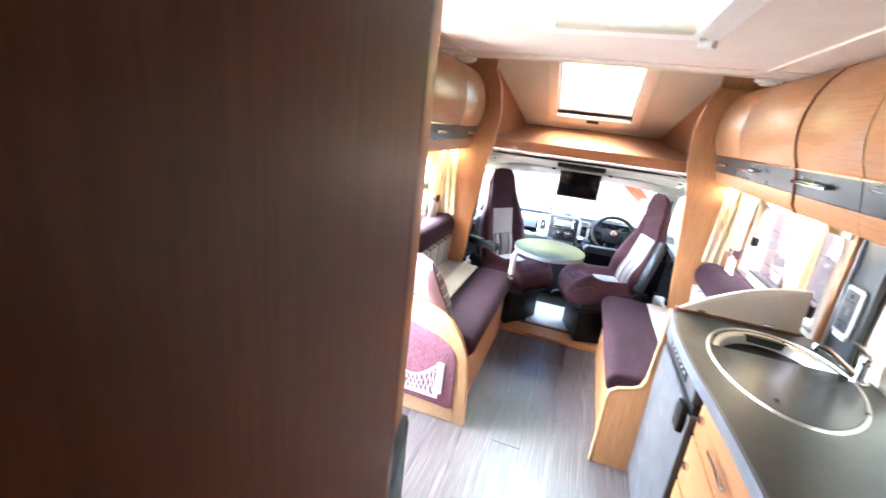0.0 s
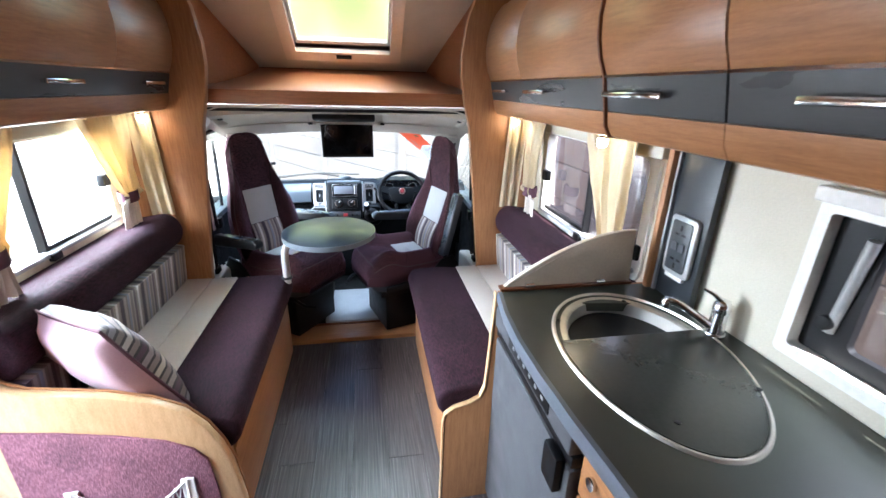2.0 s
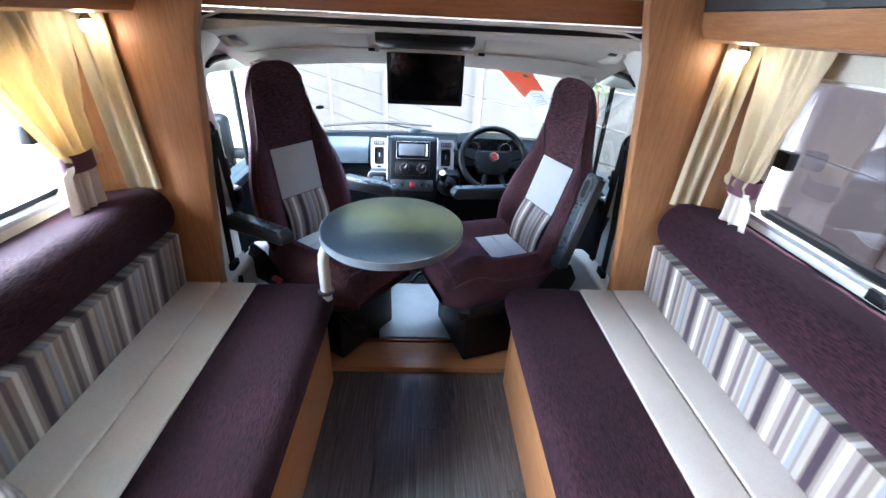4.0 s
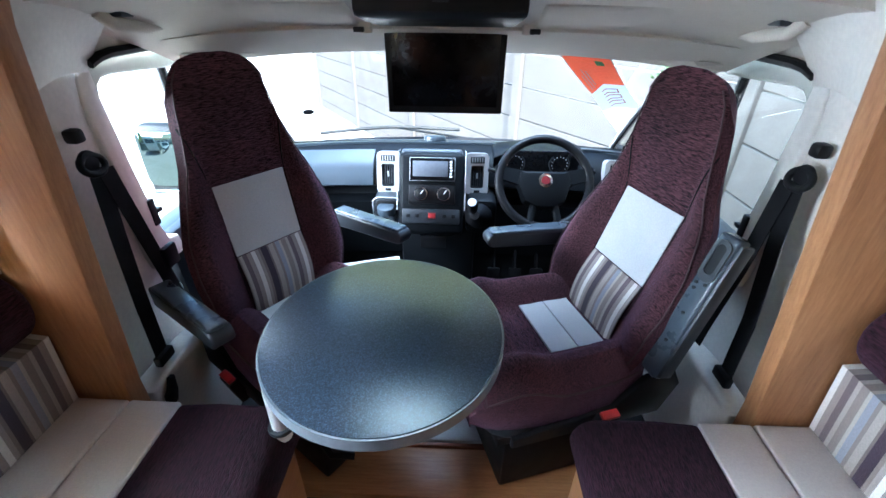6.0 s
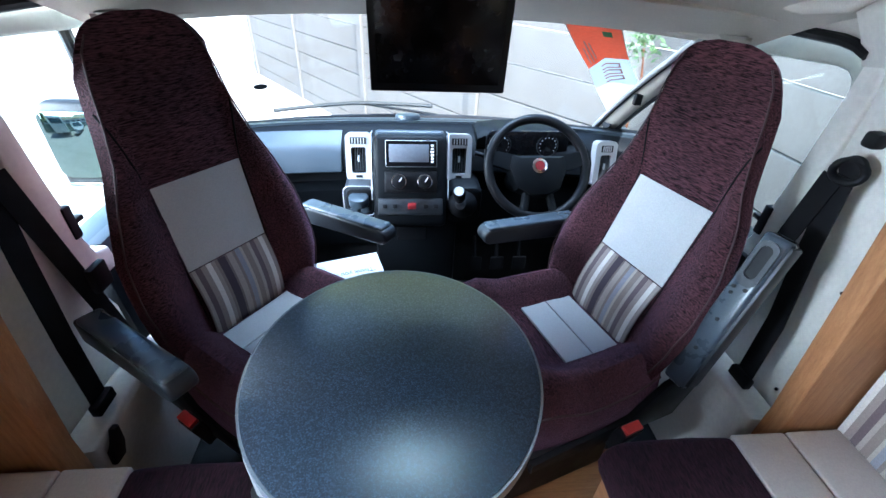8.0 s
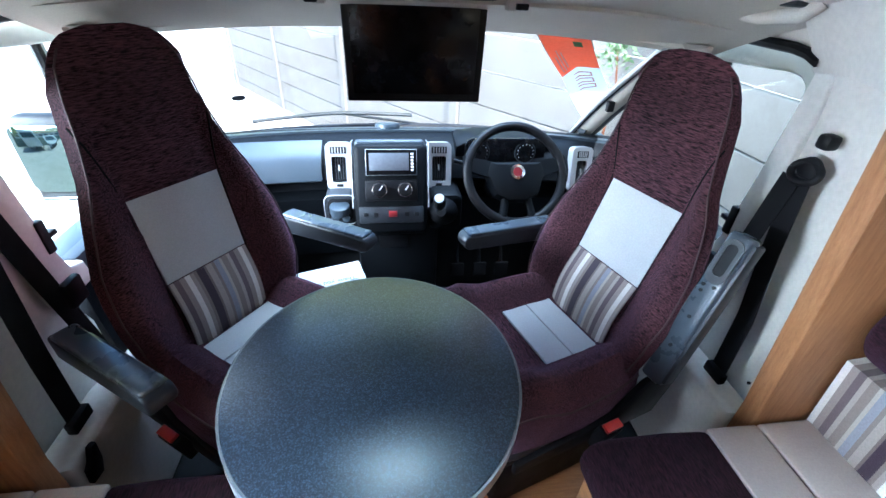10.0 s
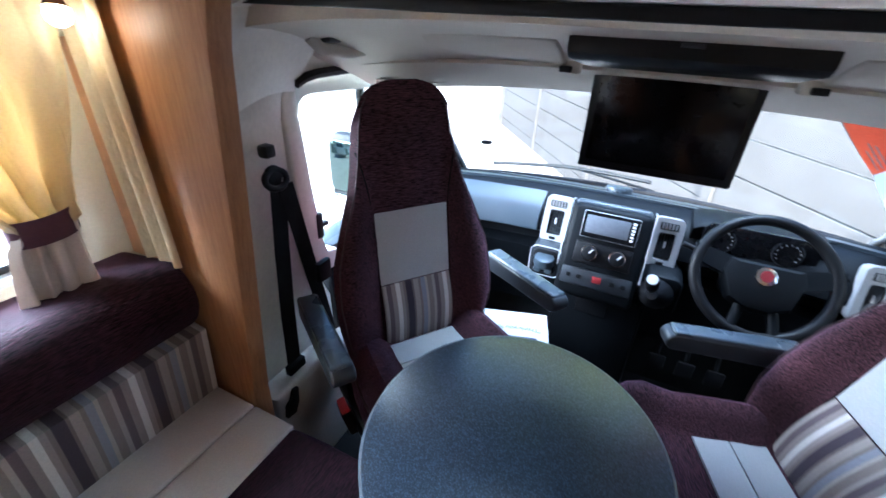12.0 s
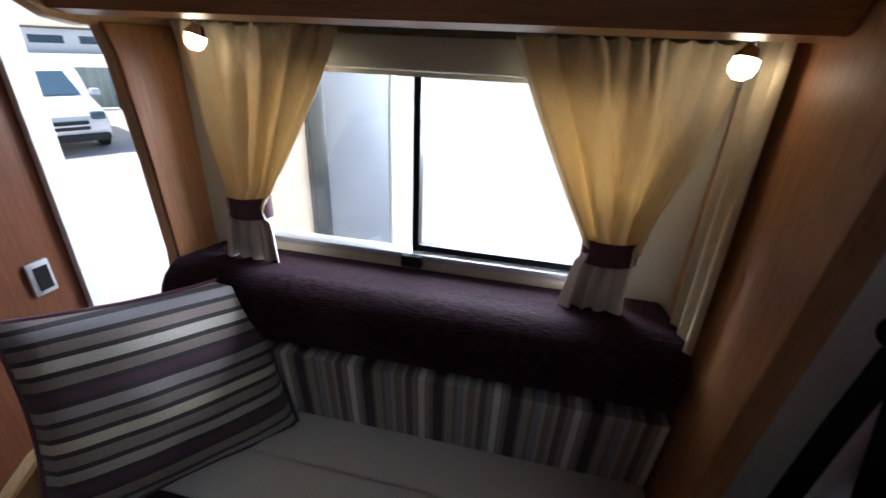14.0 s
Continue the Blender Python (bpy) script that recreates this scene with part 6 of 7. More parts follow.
    ob = part("pane", loft([[(s * 0.835, 3.33, 0.72), (s * 0.84, 4.3, 0.72)], [(s * 0.775, 3.24, 1.22), (s * 0.775, 3.68, 1.22)]], closed=False), CAB_GLASS, d)
    ob.visible_shadow = False
    part("striker", box(s * 0.778, s * 0.80, 3.272, 3.295, 0.80, 0.875, 0.004), BLACK, d, "black door striker")
    part("striker_pin", box(s * 0.778, s * 0.795, 3.29, 3.315, 0.83, 0.842, 0.002), BLACK, d)
    # seat belt
    b = thing("seat_belt", (s * 0.745, 3.10, 0.5), "black seat belt hanging on the white pillar", "seat belt", "cab seat belts")
    oy = 0.014 if s > 0 else 0.0
    part("anchor", box(s * 0.745, s * 0.775, 3.105 + oy, 3.135 + oy, 1.075, 1.105, 0.008), BLACK, b)
    part("guide_plate", disc((s * 0.760, 3.122 + oy, 1.034), (-s, 0, 0), 0.025, 0.012, bevel=0.004), BLACK, b)
    part("guide", tube([(s * (0.747 + 0.008 * math.sin(a)), 3.122 + oy + 0.030 * math.cos(a), 1.028 + 0.019 * math.sin(a)) for a in np.linspace(0, 2 * math.pi, 21)], 0.0075, 10), BLACK, b)
    wb = lambda pts, w: sheet([[(x, y - w / 2, z), (x, y + w / 2, z)] for x, y, z in pts], 0.002)
    part("webbing", wb([(s * 0.742, 3.12 + oy, 1.02), (s * 0.744, 3.105 + oy, 0.86), (s * 0.748, 3.095, 0.68), (s * 0.750, 3.09, 0.50)], 0.046), WEB, b)
    part("webbing_front", wb([(s * 0.736, 3.135 + oy, 1.015), (s * 0.748, 3.19, 0.78), (s * 0.765, 3.25, 0.55), (s * 0.775, 3.28, 0.40)], 0.046), WEB, b)
    part("tongue", box(s * 0.725, s * 0.742, 3.20, 3.25, 0.71, 0.77, 0.005), BLACK, b)
    part("end_plate", box(s * 0.735, s * 0.755, 3.06, 3.12, 0.485, 0.515, 0.004), BLACK, b)

for s in (-1, 1):
    k = part("pillar_speaker", disc((s * 0.742, 4.118, 0.812), (-s * 0.92, -0.38, 0.1), 0.024, 0.006), GREY, shell, "round tweeter grille")
    part("pillar_clip", box(s * 0.690 - 0.012, s * 0.690 + 0.012, 3.835, 3.855, 0.955, 0.99, 0.003), BLACK, shell, "black pillar clip")

for s, y in ((-1, 3.016), (1, 3.041)):
    for z, x in ((0.81, 0.784), (0.512, 0.797)):
        part("trim_screw", disc((s * x, y, z), (-s, -0.3, 0), 0.004, 0.004, sides=10), BLACK, shell)
part("strap_loop", prism([(3.00, 0.405), (3.03, 0.40), (3.045, 0.43), (3.05, 0.475), (3.035, 0.478), (3.02, 0.45), (3.005, 0.44)], "x", -0.714, -0.700, 0.003), BLACK, shell, "black strap end")
lab = part("label", box(-0.7825, -0.7815, 3.245, 3.285, 0.70, 0.735), PAPER, shell, "small white airbag label")
part("label_mark", box(-0.7812, -0.7806, 3.258, 3.273, 0.712, 0.724), BLACK, lab)

# roof lining of the cab, from the header to the windscreen
rows = []
for v in np.linspace(0, 1, 9):
    y = lerp(3.03, 3.67, v)
    rows.append([(u * lerp(0.80, 0.73, v), y - 0.18 * abs(u) ** 2.2 * v, lerp(1.388, 1.240, v ** 1.3) + 0.02 * math.sin(v * 3.1) - 0.055 * abs(u) ** 4 * (1 - 0.5 * v)) for u in np.linspace(-1, 1, 21)])
structure("cab_ceiling", sheet(rows, 0.03), CAB_LINING, "pale grey felt cab roof lining", "ceiling")
for s in (-1, 1):
    v = thing("sun_visor", (s * 0.42, 3.36, 1.31), "pale grey sun visor folded up under the cab roof", "sun visor", "sun visors")
    vm = Matrix.Translation((s * 0.435, 3.345, 1.316)) @ Matrix.Rotation(s * -0.10, 4, "Z") @ Matrix.Rotation(radians(-14.5), 4, "X")
    part("blade", box(-0.225, 0.225, -0.115, 0.115, -0.011, 0.011, 0.010, segments=3, at=vm), CAB_LINING, v)
    part("edge_seam", tube([vm @ Vector((x, 0.112, -0.006)) for x in np.linspace(-0.21, 0.21, 8)], 0.003, 6), CAB_LINING, v)
    part("hinge", box(s * 0.185, s * 0.215, 3.425, 3.465, 1.268, 1.32, 0.006), CAB_LINING, v)
    part("clip", box(s * 0.20, s * 0.225, 3.413, 3.428, 1.272, 1.284, 0.002), BLACK, v)
    g = thing("grab_handle", (s * 0.60, 3.36, 1.30), "pale grey roof grab handle", "grab handle", "grab handles")
    part("bar", tube([(s * 0.68, 3.20, 1.315), (s * 0.668, 3.22, 1.292), (s * 0.66, 3.30, 1.283), (s * 0.65, 3.38, 1.290), (s * 0.65, 3.40, 1.31)], 0.014), CAB_LINING, g)
    part("recess", box(s * 0.638, s * 0.690, 3.21, 3.39, 1.304, 1.325, 0.008), GREY, g)


strip = lambda x, k: Vector((x, lerp(3.455, 3.655, k) - 0.15 * abs(x / 0.70) ** 2.2 * lerp(0.5, 1, k), lerp(1.290, 1.222, k) - 0.03 * abs(x / 0.70) ** 3))
structure("windscreen_header", sheet([[strip(x, k) for x in np.linspace(-0.70, 0.70, 25)] for k in np.linspace(0, 1, 5)], 0.012), CAB_LINING, "pale grey lining strip above the windscreen", "trim")
wl = thing("warning_label", strip(-0.41, 0.3), "small white airbag warning label over the windscreen", "label")
lab = part("sheet", sheet([[strip(x, k) + Vector((0, -0.003, -0.003)) for x in np.linspace(-0.47, -0.35, 6)] for k in (0.08, 0.3, 0.55)], 0.0006), PAPER, wl)
part("yellow_panel", sheet([[strip(x, k) + Vector((0, -0.0045, -0.0045)) for x in np.linspace(-0.408, -0.355, 5)] for k in (0.12, 0.30)], 0.0006), YELLOW, lab)
part("red_mark", disc(strip(-0.44, 0.2) + Vector((0, -0.004, -0.004)), (0, -0.45, -1), 0.013, 0.0015), RED, lab)
for k in (0.36, 0.42, 0.48):
    part("text_bar", sheet([[strip(x, q) + Vector((0, -0.0045, -0.0045)) for x in np.linspace(-0.46, -0.36, 5)] for q in (k, k + 0.025)], 0.0005), GREY, lab)


def flip_screen():
    t = thing("television", (0, 3.45, 1.31), "black flip-down television under the cab roof", "television")
    side = [(3.20, 1.372), (3.20, 1.322), (3.212, 1.312), (3.30, 1.300), (3.46, 1.284), (3.53, 1.284), (3.57, 1.33), (3.57, 1.36)]
    h = part("housing", prism(side, "x", -0.176, 0.164, 0.008), BLACK, t)
    for k in range(16):
        part("vent_slot", box(-0.125 + k * 0.016, -0.113 + k * 0.016, 3.196, 3.1985, 1.350, 1.358), GREY, h)
    part("catch", box(-0.02, 0.01, 3.194, 3.1985, 1.338, 1.344, 0.001), GREY, h)
    m = Matrix.Translation((-0.004, 3.488, 1.312)) @ Matrix.Rotation(radians(4), 4, "X")
    part("panel", box(-0.158, 0.158, -0.012, 0.014, -0.245, 0.0, 0.005, at=m), BLACK, t)
    part("screen", box(-0.142, 0.142, -0.0145, -0.0125, -0.225, -0.022, 0.001, at=m), SCREEN, t, "dark glass screen")
    part("hinge", tube([(-0.12, 3.49, 1.316), (0.112, 3.49, 1.316)], 0.014), BLACK, t)


flip_screen()


def paper_note():
    t = thing("paper_note", (-0.28, 3.62, 0.5), "white thank-you leaflet lying by the passenger seat", "leaflet")
    m = Matrix.Translation((-0.285, 3.60, 0.437)) @ Matrix.Rotation(radians(18), 4, "Z") @ Matrix.Rotation(radians(8), 4, "X")
    part("sheet", box(-0.13, 0.13, -0.09, 0.09, -0.002, 0.0, at=m), PAPER, t)
    part("side_tray", box(-0.41, -0.165, 3.5, 3.7, CAB, 0.420, 0.01), DASH, t)
    f = bpy.data.curves.new("writing", "FONT")
    f.body, f.size, f.extrude, f.align_x = '"Thank you for your', 0.026, 0.0004, "CENTER"
    f.materials.append(INK)
    w = new("writing", f)
    w.parent = t
    w.matrix_parent_inverse = t.matrix_basis.inverted()
    w.matrix_basis = m @ Matrix.Translation((0, 0.02, 0.0006)) @ Matrix.Rotation(math.pi, 4, "Z")
    for k in range(3):
        part("text_bar", box(-0.09, 0.09 - 0.02 * k, -0.03 - k * 0.018, -0.024 - k * 0.018, 0.0003, 0.0008, at=m), INK, t)


paper_note()


def mirror():
    s = -1
    t = thing("door_mirror", (s * 1.12, 3.95, 0.56), "large van door mirror in a dark housing", "door mirror")
    part("housing", box(s * 1.05, s * 1.265, 3.90, 4.0, 0.56, 0.905, 0.04, segments=4), BLACK, t)
    part("glass", prism(rounded(min(s * 1.07, s * 1.243), max(s * 1.07, s * 1.243), 0.66, 0.885, 0.03), "y", 3.888, 3.8995, 0.002), surface("mirror_glass", (0.08, 0.11, 0.11), (0.10, 0.13, 0.13), 0.03, 1.0, bump=0), t)
    part("lower_glass", prism(rounded(min(s * 1.07, s * 1.243), max(s * 1.07, s * 1.243), 0.575, 0.64, 0.015), "y", 3.888, 3.8995, 0.002), surface("mirror_glass_small", (0.8, 0.85, 0.85), (0.82, 0.87, 0.87), 0.03, 1.0, bump=0), t)
    part("arm", box(s * 0.905, s * 1.07, 3.94, 3.99, 0.66, 0.72, 0.015), BLACK, t)


mirror()

# unseen body added outside, so that light enters only by the openings
roof = bmesh.new()
for a, b, c, d in ((-1.1, HATCH[0] - 0.03, -1.3, 2.25), (HATCH[1] + 0.03, 1.1, -1.3, 2.25), (HATCH[0] - 0.03, HATCH[1] + 0.03, -1.3, HATCH[2] - 0.03), (HATCH[0] - 0.03, HATCH[1] + 0.03, HATCH[3] + 0.03, 2.25)):
    box(a, b, c, d, 2.02, 2.16, bm=roof)
structure("outer_roof", roof, VAN_WHITE, "unseen white outer roof that shuts out light", "roof", smooth=False)
# ---- outside ----
GZ = -0.75
structure("ground", box(-400, 400, -400, 400, GZ - 0.2, GZ), GRAVEL, "pale sunlit gravel yard", "ground", smooth=False)
bay = bmesh.new()
box(0, 1.76, -0.02, 0.02, 0, 0.292, 0.006, bm=bay, segments=1)
panel_mesh = bpy.data.meshes.new("wall_panel")
bay.to_mesh(panel_mesh)
bay.free()
panel_mesh.materials.append(CONCRETE)
postb = box(-0.06, 0.06, -0.05, 0.05, 0, 2.22, 0.008, segments=1)
post_mesh = bpy.data.meshes.new("wall_post")
postb.to_mesh(post_mesh)
postb.free()
post_mesh.materials.append(CONCRETE)


def precast_wall(name, start, direction, bays, rows_high, bay, label):
    a = math.atan2(direction[1], direction[0])
    t = thing(name, (*start, GZ - 0.12), label, "wall", kind="structure", turn=a)
    for k in range(bays + 1):
        p = new("post", post_mesh)
        p.parent = t
        p.matrix_basis = Matrix.Translation((k * bay, 0, 0))
        if k < bays:
            for r in range(rows_high):
                q = new("panel", panel_mesh)
                q.parent = t
                q.matrix_basis = Matrix.Translation((k * bay + 0.06, 0, r * 0.30)) @ Matrix.Diagonal(((bay - 0.12) / 1.76, 1, 1, 1))


precast_wall("boundary_wall_side", (1.75, -4.5), (0, 1), 5, 9, 1.88, "grey precast concrete panel wall beside the van")
precast_wall("boundary_wall_front", (1.848, 4.902), (-0.566, 0.824), 4, 8, 2.17, "sunlit precast concrete panel wall ahead of the van")


def windscreen_sticker():
    """A slanting trade sticker on the inside of the glass, read from outside."""
    t = thing("windscreen_sticker", screen_point(0.7, 0.7), "slanting red and white trade sticker on the windscreen", "sticker")
    top = lambda w: (lerp(0.44, 0.63, w), 1.0)
    mid = lambda w: (float(np.interp(w, [0, 0.42, 1], [0.67, 0.69, 0.77])), float(np.interp(w, [0, 0.42, 1], [0.685, 0.78, 0.79])))
    low = lambda w: (lerp(0.88, 0.97, w), lerp(0.31, 0.50, w))

    def on_glass(p, q, w, f, lift):
        (u0, v0), (u1, v1) = p(w), q(w)
        return screen_point(lerp(u0, u1, f), lerp(v0, v1, f)) + Vector((-0.25, -0.6, -0.75)) * lift

    def patch(name, p, q, w0, w1, f0, f1, lift, material, parent, label=""):
        rows = [[on_glass(p, q, w, f, lift) for w in np.linspace(w0, w1, 13)] for f in np.linspace(f0, f1, 9)]
        return part(name, sheet(rows, 0.0006), material, parent, label)

    r = patch("red_field", top, mid, 0, 1, 0, 1, 0.004, leafy("sticker_red", (0.56, 0.14, 0.07), (0.80, 0.28, 0.17)), t, "orange-red field")
    w = patch("white_field", mid, low, 0, 1, 0, 1, 0.004, leafy("sticker_white", (0.70, 0.72, 0.72), (0.76, 0.78, 0.78)), t, "white field")
    patch("border", top, mid, -0.03, 0.0, 0, 1, 0.004, PAPER, t, "white edge")
    patch("border", top, mid, 1.0, 1.03, 0, 1, 0.004, PAPER, t, "white edge")
    for k, (a, b) in enumerate(((0.06, 0.40), (0.06, 0.52), (0.10, 0.46))):
        patch("text_bar", top, mid, 0.10 + k * 0.075, 0.125 + k * 0.075, 1 - b, 1 - a, 0.0052, PAPER, r)
    patch("green_mark", top, mid, 0.62, 0.80, 0.30, 0.42, 0.0052, surface("sticker_green", (0.06, 0.26, 0.10), (0.08, 0.30, 0.12), 0.5, bump=0), r)
    rust = surface("sticker_rust", (0.40, 0.15, 0.11), (0.44, 0.18, 0.13), 0.5, bump=0)
    for f in (0.08, 0.20, 0.32):
        for a, b, g in ((0.30, 0.75, f), (0.30, 0.75, f + 0.07)):
            patch("mark", mid, low, a, b, g, g + 0.016, 0.0052, rust, w)
        patch("mark", mid, low, 0.71, 0.75, f, f + 0.07, 0.0052, rust, w)


windscreen_sticker()


def shrub(x, y, z, r, n, seed):
    rnd = random.Random(seed)
    t = thing("shrub", (x, y, GZ), "small leafy green shrub before the concrete wall", "shrub")
    part("stem", tube([(x, y, GZ), (x + 0.03, y, z - 0.2), (x, y + 0.03, z)], [0.012, 0.008, 0.004]), WOOD_DARK, t)
    bm = bmesh.new()
    for _ in range(n):
        v = Vector((rnd.gauss(0, 1), rnd.gauss(0, 1), rnd.gauss(0, 0.8)))
        p = Vector((x, y, z)) + v * r * 0.45
        d = Vector((rnd.gauss(0, 1), rnd.gauss(0, 1), rnd.gauss(0, 1))).normalized()
        e = d.cross(Vector((rnd.gauss(0, 1), rnd.gauss(0, 1), rnd.gauss(0, 1)))).normalized()
        s = 0.014 + 0.016 * rnd.random()
        vs = [bm.verts.new(q) for q in (p, p + d * s + e * s * 0.4, p + d * 2 * s, p + d * s - e * s * 0.4)]
        bm.faces.new(vs)
    part("leaves", bm, LEAF, t, smooth=False)


shrub(1.40, 5.20, 0.97, 0.15, 110, 3)


def parked_car(x, y, turn, label):
    t = thing("parked_car", (x, y, GZ), label, "car", turn=turn)
    side = [(-2.0, 0.25), (-2.08, 0.50), (-2.02, 0.68), (-1.80, 0.80), (-1.05, 0.93), (-0.45, 1.34), (-0.15, 1.42), (1.2, 1.40), (1.75, 1.05), (1.98, 0.95), (2.02, 0.30)]
    part("body", prism(side, "y", -0.83, 0.83, 0.10, segments=3), VAN_WHITE, t, local=True)
    part("windscreen", loft([[(-1.06, -0.66, 0.955), (-1.06, 0.66, 0.955)], [(-0.48, -0.56, 1.345), (-0.48, 0.56, 1.345)]], closed=False), VEHICLE_GLASS, t, local=True)
    g = part("grille", box(-2.09, -2.04, -0.50, 0.50, 0.44, 0.60, 0.01), TYRE, t, local=True)
    part("grille_bar", box(-2.10, -2.091, -0.50, 0.50, 0.505, 0.535, 0.003), VAN_WHITE, g, local=True)
    part("bumper", box(-2.12, -2.0, -0.78, 0.78, 0.24, 0.36, 0.03), TYRE, t, local=True)
    for s in (-1, 1):
        part("headlight", box(-2.06, -1.85, s * 0.55, s * 0.78, 0.60, 0.74, 0.03), VEHICLE_GLASS, t, local=True)
        part("side_window", box(-0.4, 1.0, s * 0.825, s * 0.84, 0.96, 1.30, 0.02), VEHICLE_GLASS, t, local=True)
        part("door_mirror", box(-0.95, -0.80, s * 0.84, s * 1.0, 0.92, 1.04, 0.03), VAN_WHITE, t, local=True)
        for xx in (-1.3, 1.25):
            part("wheel", disc((xx, s * 0.68, 0.30), (0, s, 0), 0.30, 0.18, bevel=0.03), TYRE, t, local=True)


def caravan(x, y, turn, label):
    t = thing("caravan", (x, y, GZ), label, "caravan", turn=turn)
    side = [(-2.6, 0.45), (-2.75, 0.9), (-2.6, 1.6), (-2.2, 2.35), (-1.9, 2.5), (2.3, 2.5), (2.5, 2.2), (2.55, 0.45)]
    part("body", prism(side, "y", -1.05, 1.05, 0.1, segments=3), VAN_WHITE, t, local=True)
    part("front_window", box(-2.72, -2.5, -0.8, 0.8, 1.35, 1.85, 0.04), VEHICLE_GLASS, t, local=True)
    for s in (-1, 1):
        part("side_window", box(-1.6, -0.5, s * 1.045, s * 1.06, 1.3, 1.9, 0.02), VEHICLE_GLASS, t, local=True)
        part("wheel", disc((0.1, s * 0.95, 0.32), (0, s, 0), 0.32, 0.15, bevel=0.03), TYRE, t, local=True)
    part("hitch", tube([(-2.6, 0, 0.45), (-3.6, 0, 0.45)], 0.05), TYRE, t, local=True)


parked_car(-7.2, -7.5, radians(240), "white parked car in the sunny yard")
caravan(-10.4, -7.2, radians(232), "white parked caravan in the sunny yard")


def yard_fence():
    t = thing("yard_fence", (-12, -9.5, GZ), "low grey-green corrugated fence behind the parked vehicles", "fence")
    a = Vector((-14.5, -6.5, GZ))
    b = Vector((-6.0, -14.5, GZ))
    d = (b - a).normalized()
    n = Vector((-d.y, d.x, 0))
    steel = surface("grey_green_steel", (0.22, 0.27, 0.24), (0.28, 0.33, 0.29), 0.5)
    rows = [[a.lerp(b, k / 240) + n * 0.03 * math.sin(k * 1.3) + Vector((0, 0, z)) for k in range(241)] for z in (0.05, 1.15)]
    part("sheet", sheet(rows, 0.003), steel, t)
    for k in range(6):
        p = a.lerp(b, k / 5)
        part("post", box(p.x - 0.04, p.x + 0.04, p.y - 0.04, p.y + 0.04, GZ, GZ + 1.25, 0.005), GREY, t)


def far_building():
    t = thing("low_building", (-38, -46, GZ), "long low white building with a row of windows", "building", turn=radians(-40))
    part("wall", box(-18, 18, -3, 3, 0, 2.1, 0.02), VAN_WHITE, t, local=True)
    part("roof", box(-18.4, 18.4, -3.4, 3.4, 2.1, 2.3, 0.02), CONCRETE, t, local=True)
    for k in range(9):
        part("window", box(-16 + k * 3.8, -13.4 + k * 3.8, 3.0, 3.04, 0.85, 1.55), VEHICLE_GLASS, t, local=True)


yard_fence()
far_building()



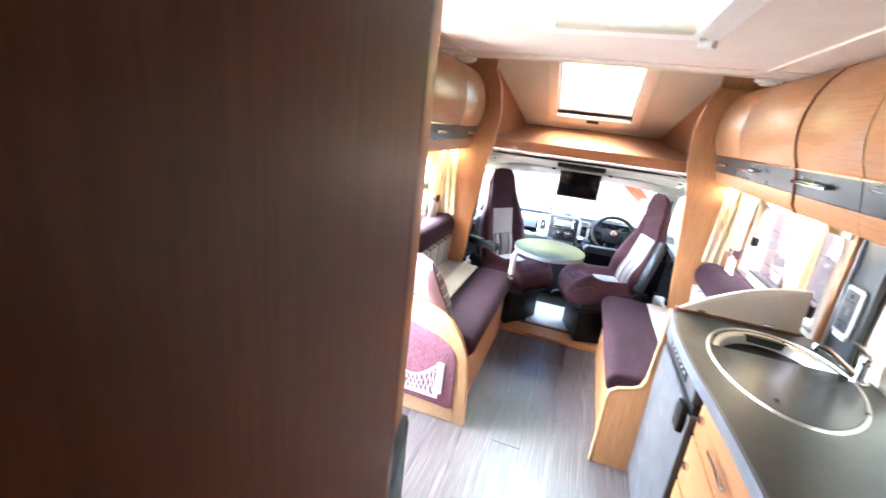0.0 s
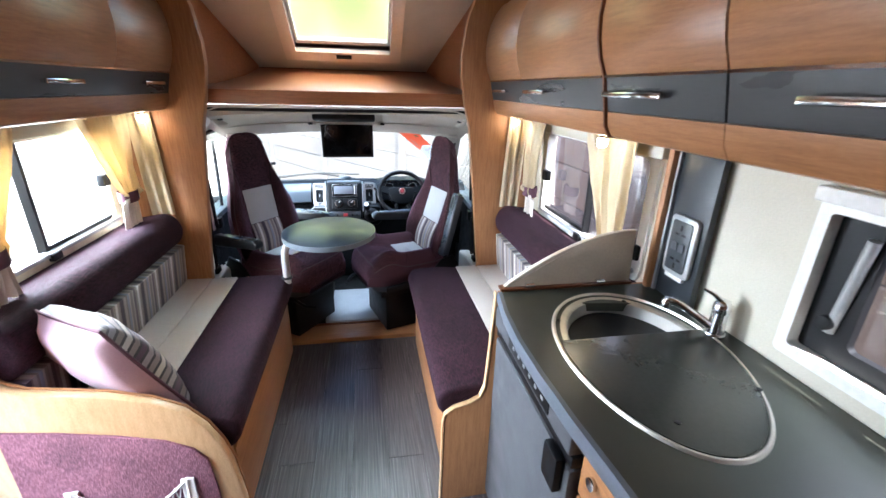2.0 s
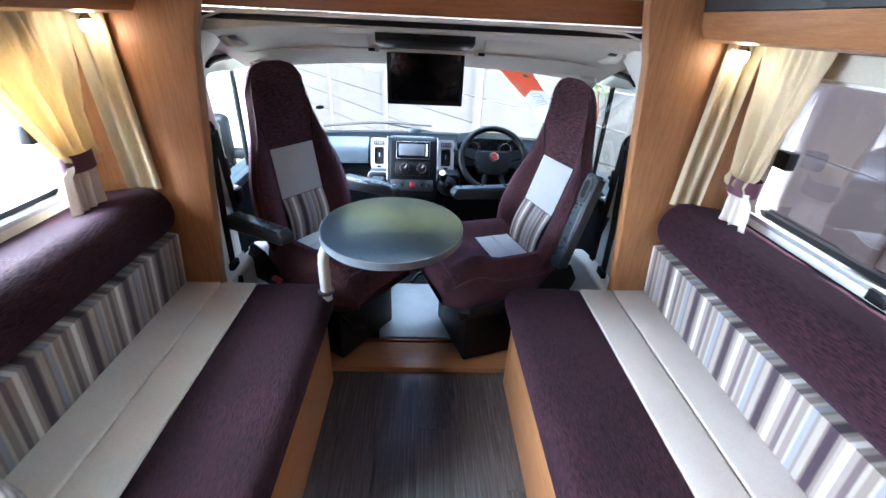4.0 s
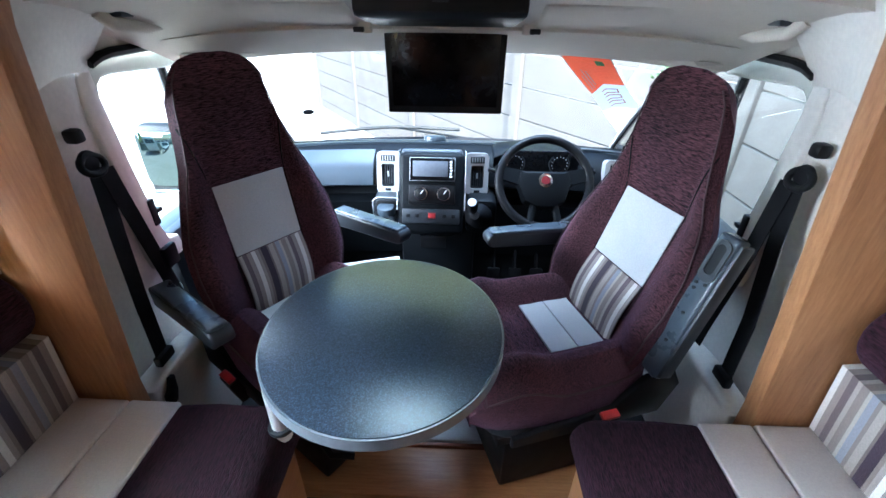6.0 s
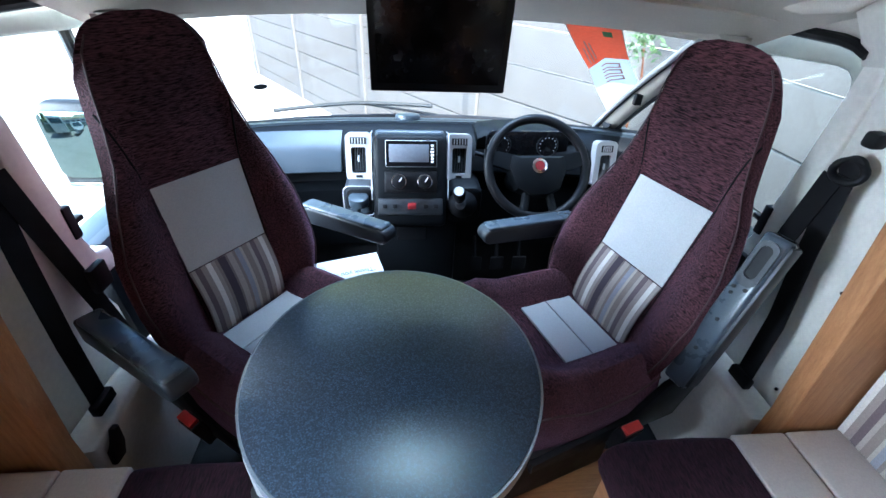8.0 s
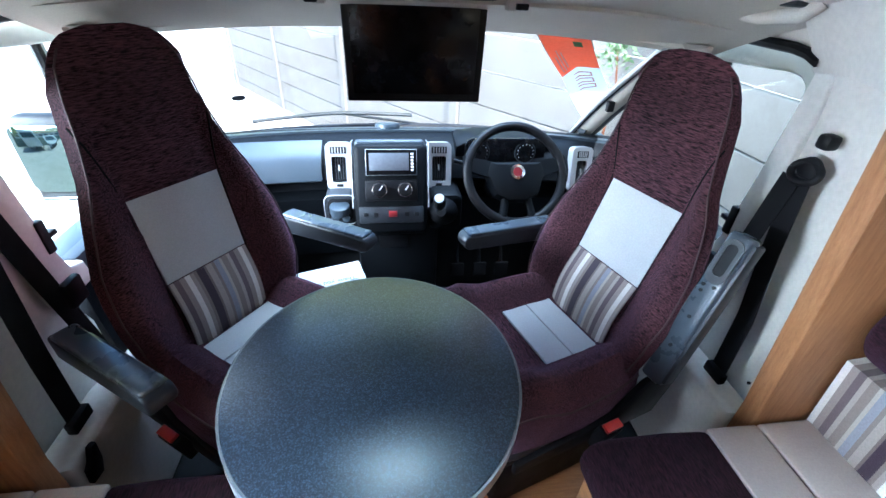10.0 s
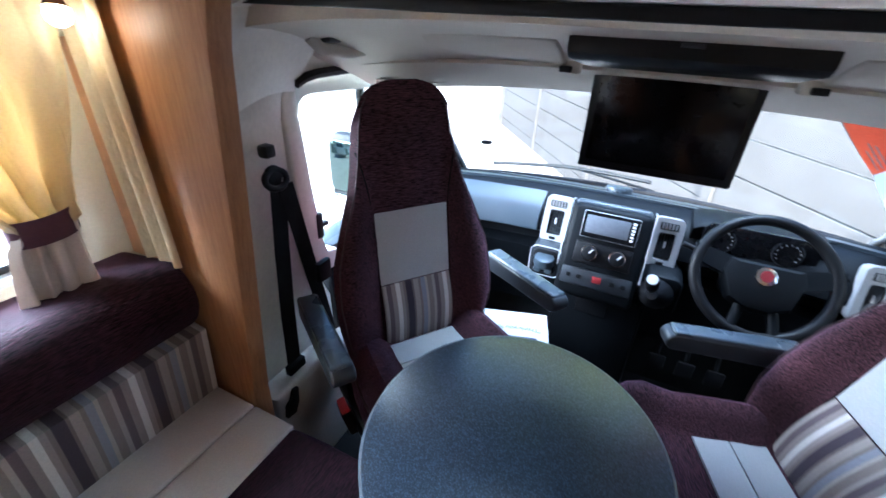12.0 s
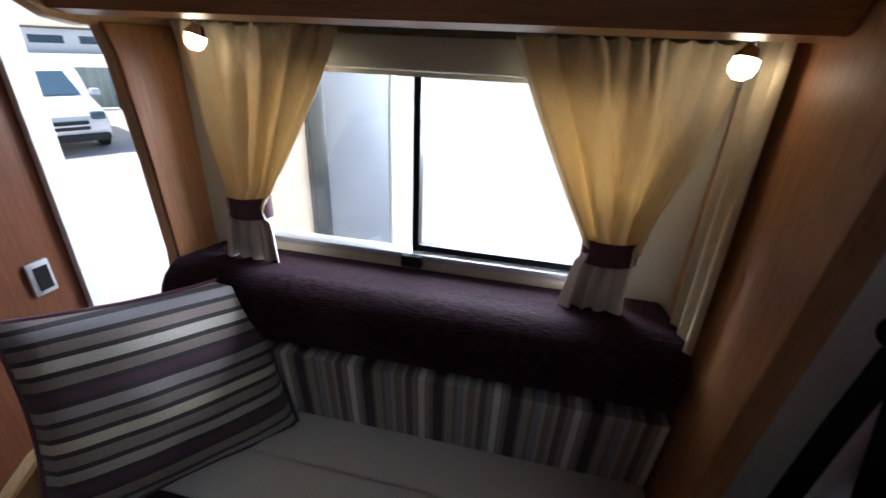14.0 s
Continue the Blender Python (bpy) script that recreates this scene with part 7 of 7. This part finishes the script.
def tree(x, y, high, spread, seed):
    """A tapered trunk with limbs and a crown of many small leaves."""
    rnd = random.Random(seed)
    t = thing("tree", (x, y, GZ), "sunlit yellow-green leafy tree beyond the wall", "tree", "trees beyond the wall")
    part("trunk", tube([(x, y, GZ), (x + 0.1, y, GZ + high * 0.3), (x, y + 0.1, GZ + high * 0.75)], [0.4, 0.3, 0.1]), WOOD_DARK, t)
    limbs, bm = [], bmesh.new()
    for k in range(14):
        a, h = rnd.random() * 6.28, high * (0.20 + 0.6 * rnd.random())
        tip = Vector((x + math.cos(a) * spread * (0.5 + 0.5 * rnd.random()), y + math.sin(a) * spread * (0.5 + 0.5 * rnd.random()), GZ + h + high * 0.15))
        root = Vector((x, y, GZ + h * 0.8))
        tube([root, (root + tip) / 2 + Vector((0, 0, 0.15)), tip], [0.15, 0.1, 0.04], 6, bm)
        limbs += [tip, (root + tip) / 2, tip.lerp(root, 0.25)]
    part("limbs", bm, WOOD_DARK, t)
    verts, faces = [], []
    for k in range(9000):
        c = rnd.choice(limbs)
        p = c + Vector((rnd.gauss(0, 1), rnd.gauss(0, 1), rnd.gauss(0, 0.8))) * spread * 0.24
        d = Vector((rnd.gauss(0, 1), rnd.gauss(0, 1), rnd.gauss(0, 1))).normalized()
        e = d.cross(Vector((rnd.gauss(0, 1), rnd.gauss(0, 1), rnd.gauss(0, 1)))).normalized()
        s = 0.30 + 0.28 * rnd.random()
        n = len(verts)
        verts += [p, p + d * s + e * s * 0.45, p + d * 2 * s, p + d * s - e * s * 0.45]
        faces.append((n, n + 1, n + 2, n + 3))
    me = bpy.data.meshes.new("crown")
    me.from_pydata(verts, [], faces)
    me.materials.append(TREE_LEAF)
    ob = new("crown", me)
    ob.parent = t
    ob.matrix_parent_inverse = t.matrix_basis.inverted()


TREE_LEAF = leafy("yellow_green_leaves", (0.50, 0.55, 0.26), (0.67, 0.71, 0.42))
for x, y, h, s, k in ((-11.0, 34.0, 15.0, 5.5, 1), (-5.0, 36.0, 17.0, 5.5, 4), (0.5, 33.0, 16.0, 6.0, 2), (6.0, 36.0, 17.0, 5.5, 5), (12.0, 35.0, 15.0, 5.5, 3), (-40.0, -30.0, 8.0, 4.0, 6)):
    tree(x, y, h, s, k)

# ---- floor planks ----
rnd = random.Random(5)
m, nt, b = nodes_of("vinyl_plank")
v = coords(nt, (30, 1.2, 1))
oi = nt.nodes.new("ShaderNodeObjectInfo")
grain = noise_of(nt, v, 5.0, 6.0, 0.65)
col = ramp_of(nt, grain, [(0.30, (0.022, 0.017, 0.016)), (0.44, (0.052, 0.042, 0.040)), (0.58, (0.092, 0.077, 0.074)), (0.72, (0.165, 0.146, 0.141))])
tone = ramp_of(nt, oi.outputs["Random"], [(0.0, (0.92, 0.94, 0.98)), (0.5, (1, 1, 1)), (1.0, (1.07, 1.0, 0.95))])
nt.links.new(mixed(nt, 1.0, col, tone, "MULTIPLY"), b.inputs["Base Color"])
b.inputs["Roughness"].default_value = 0.36
bumped(nt, b, grain, 0.15, 0.001)
PLANK = m
pm = bpy.data.meshes.new("plank")
pb = box(-0.0747, 0.0747, 0, 0.7, -0.006, 0, 0.0008, segments=1)
pb.to_mesh(pm)
pb.free()
pm.materials.append(PLANK)
for k in range(14):
    y = -1.2 - rnd.random() * 1.3
    while y < 2.99:
        q = new("plank", pm)
        q.parent = floor
        y0, y1 = max(y, -1.2), min(y + 1.5, 2.99)
        q.matrix_basis = Matrix.Translation((-0.975 + k * 0.15, y0, FZ)) @ Matrix.Diagonal((1, (y1 - y0 - 0.001) / 0.7, 1, 1))
        y += 1.5
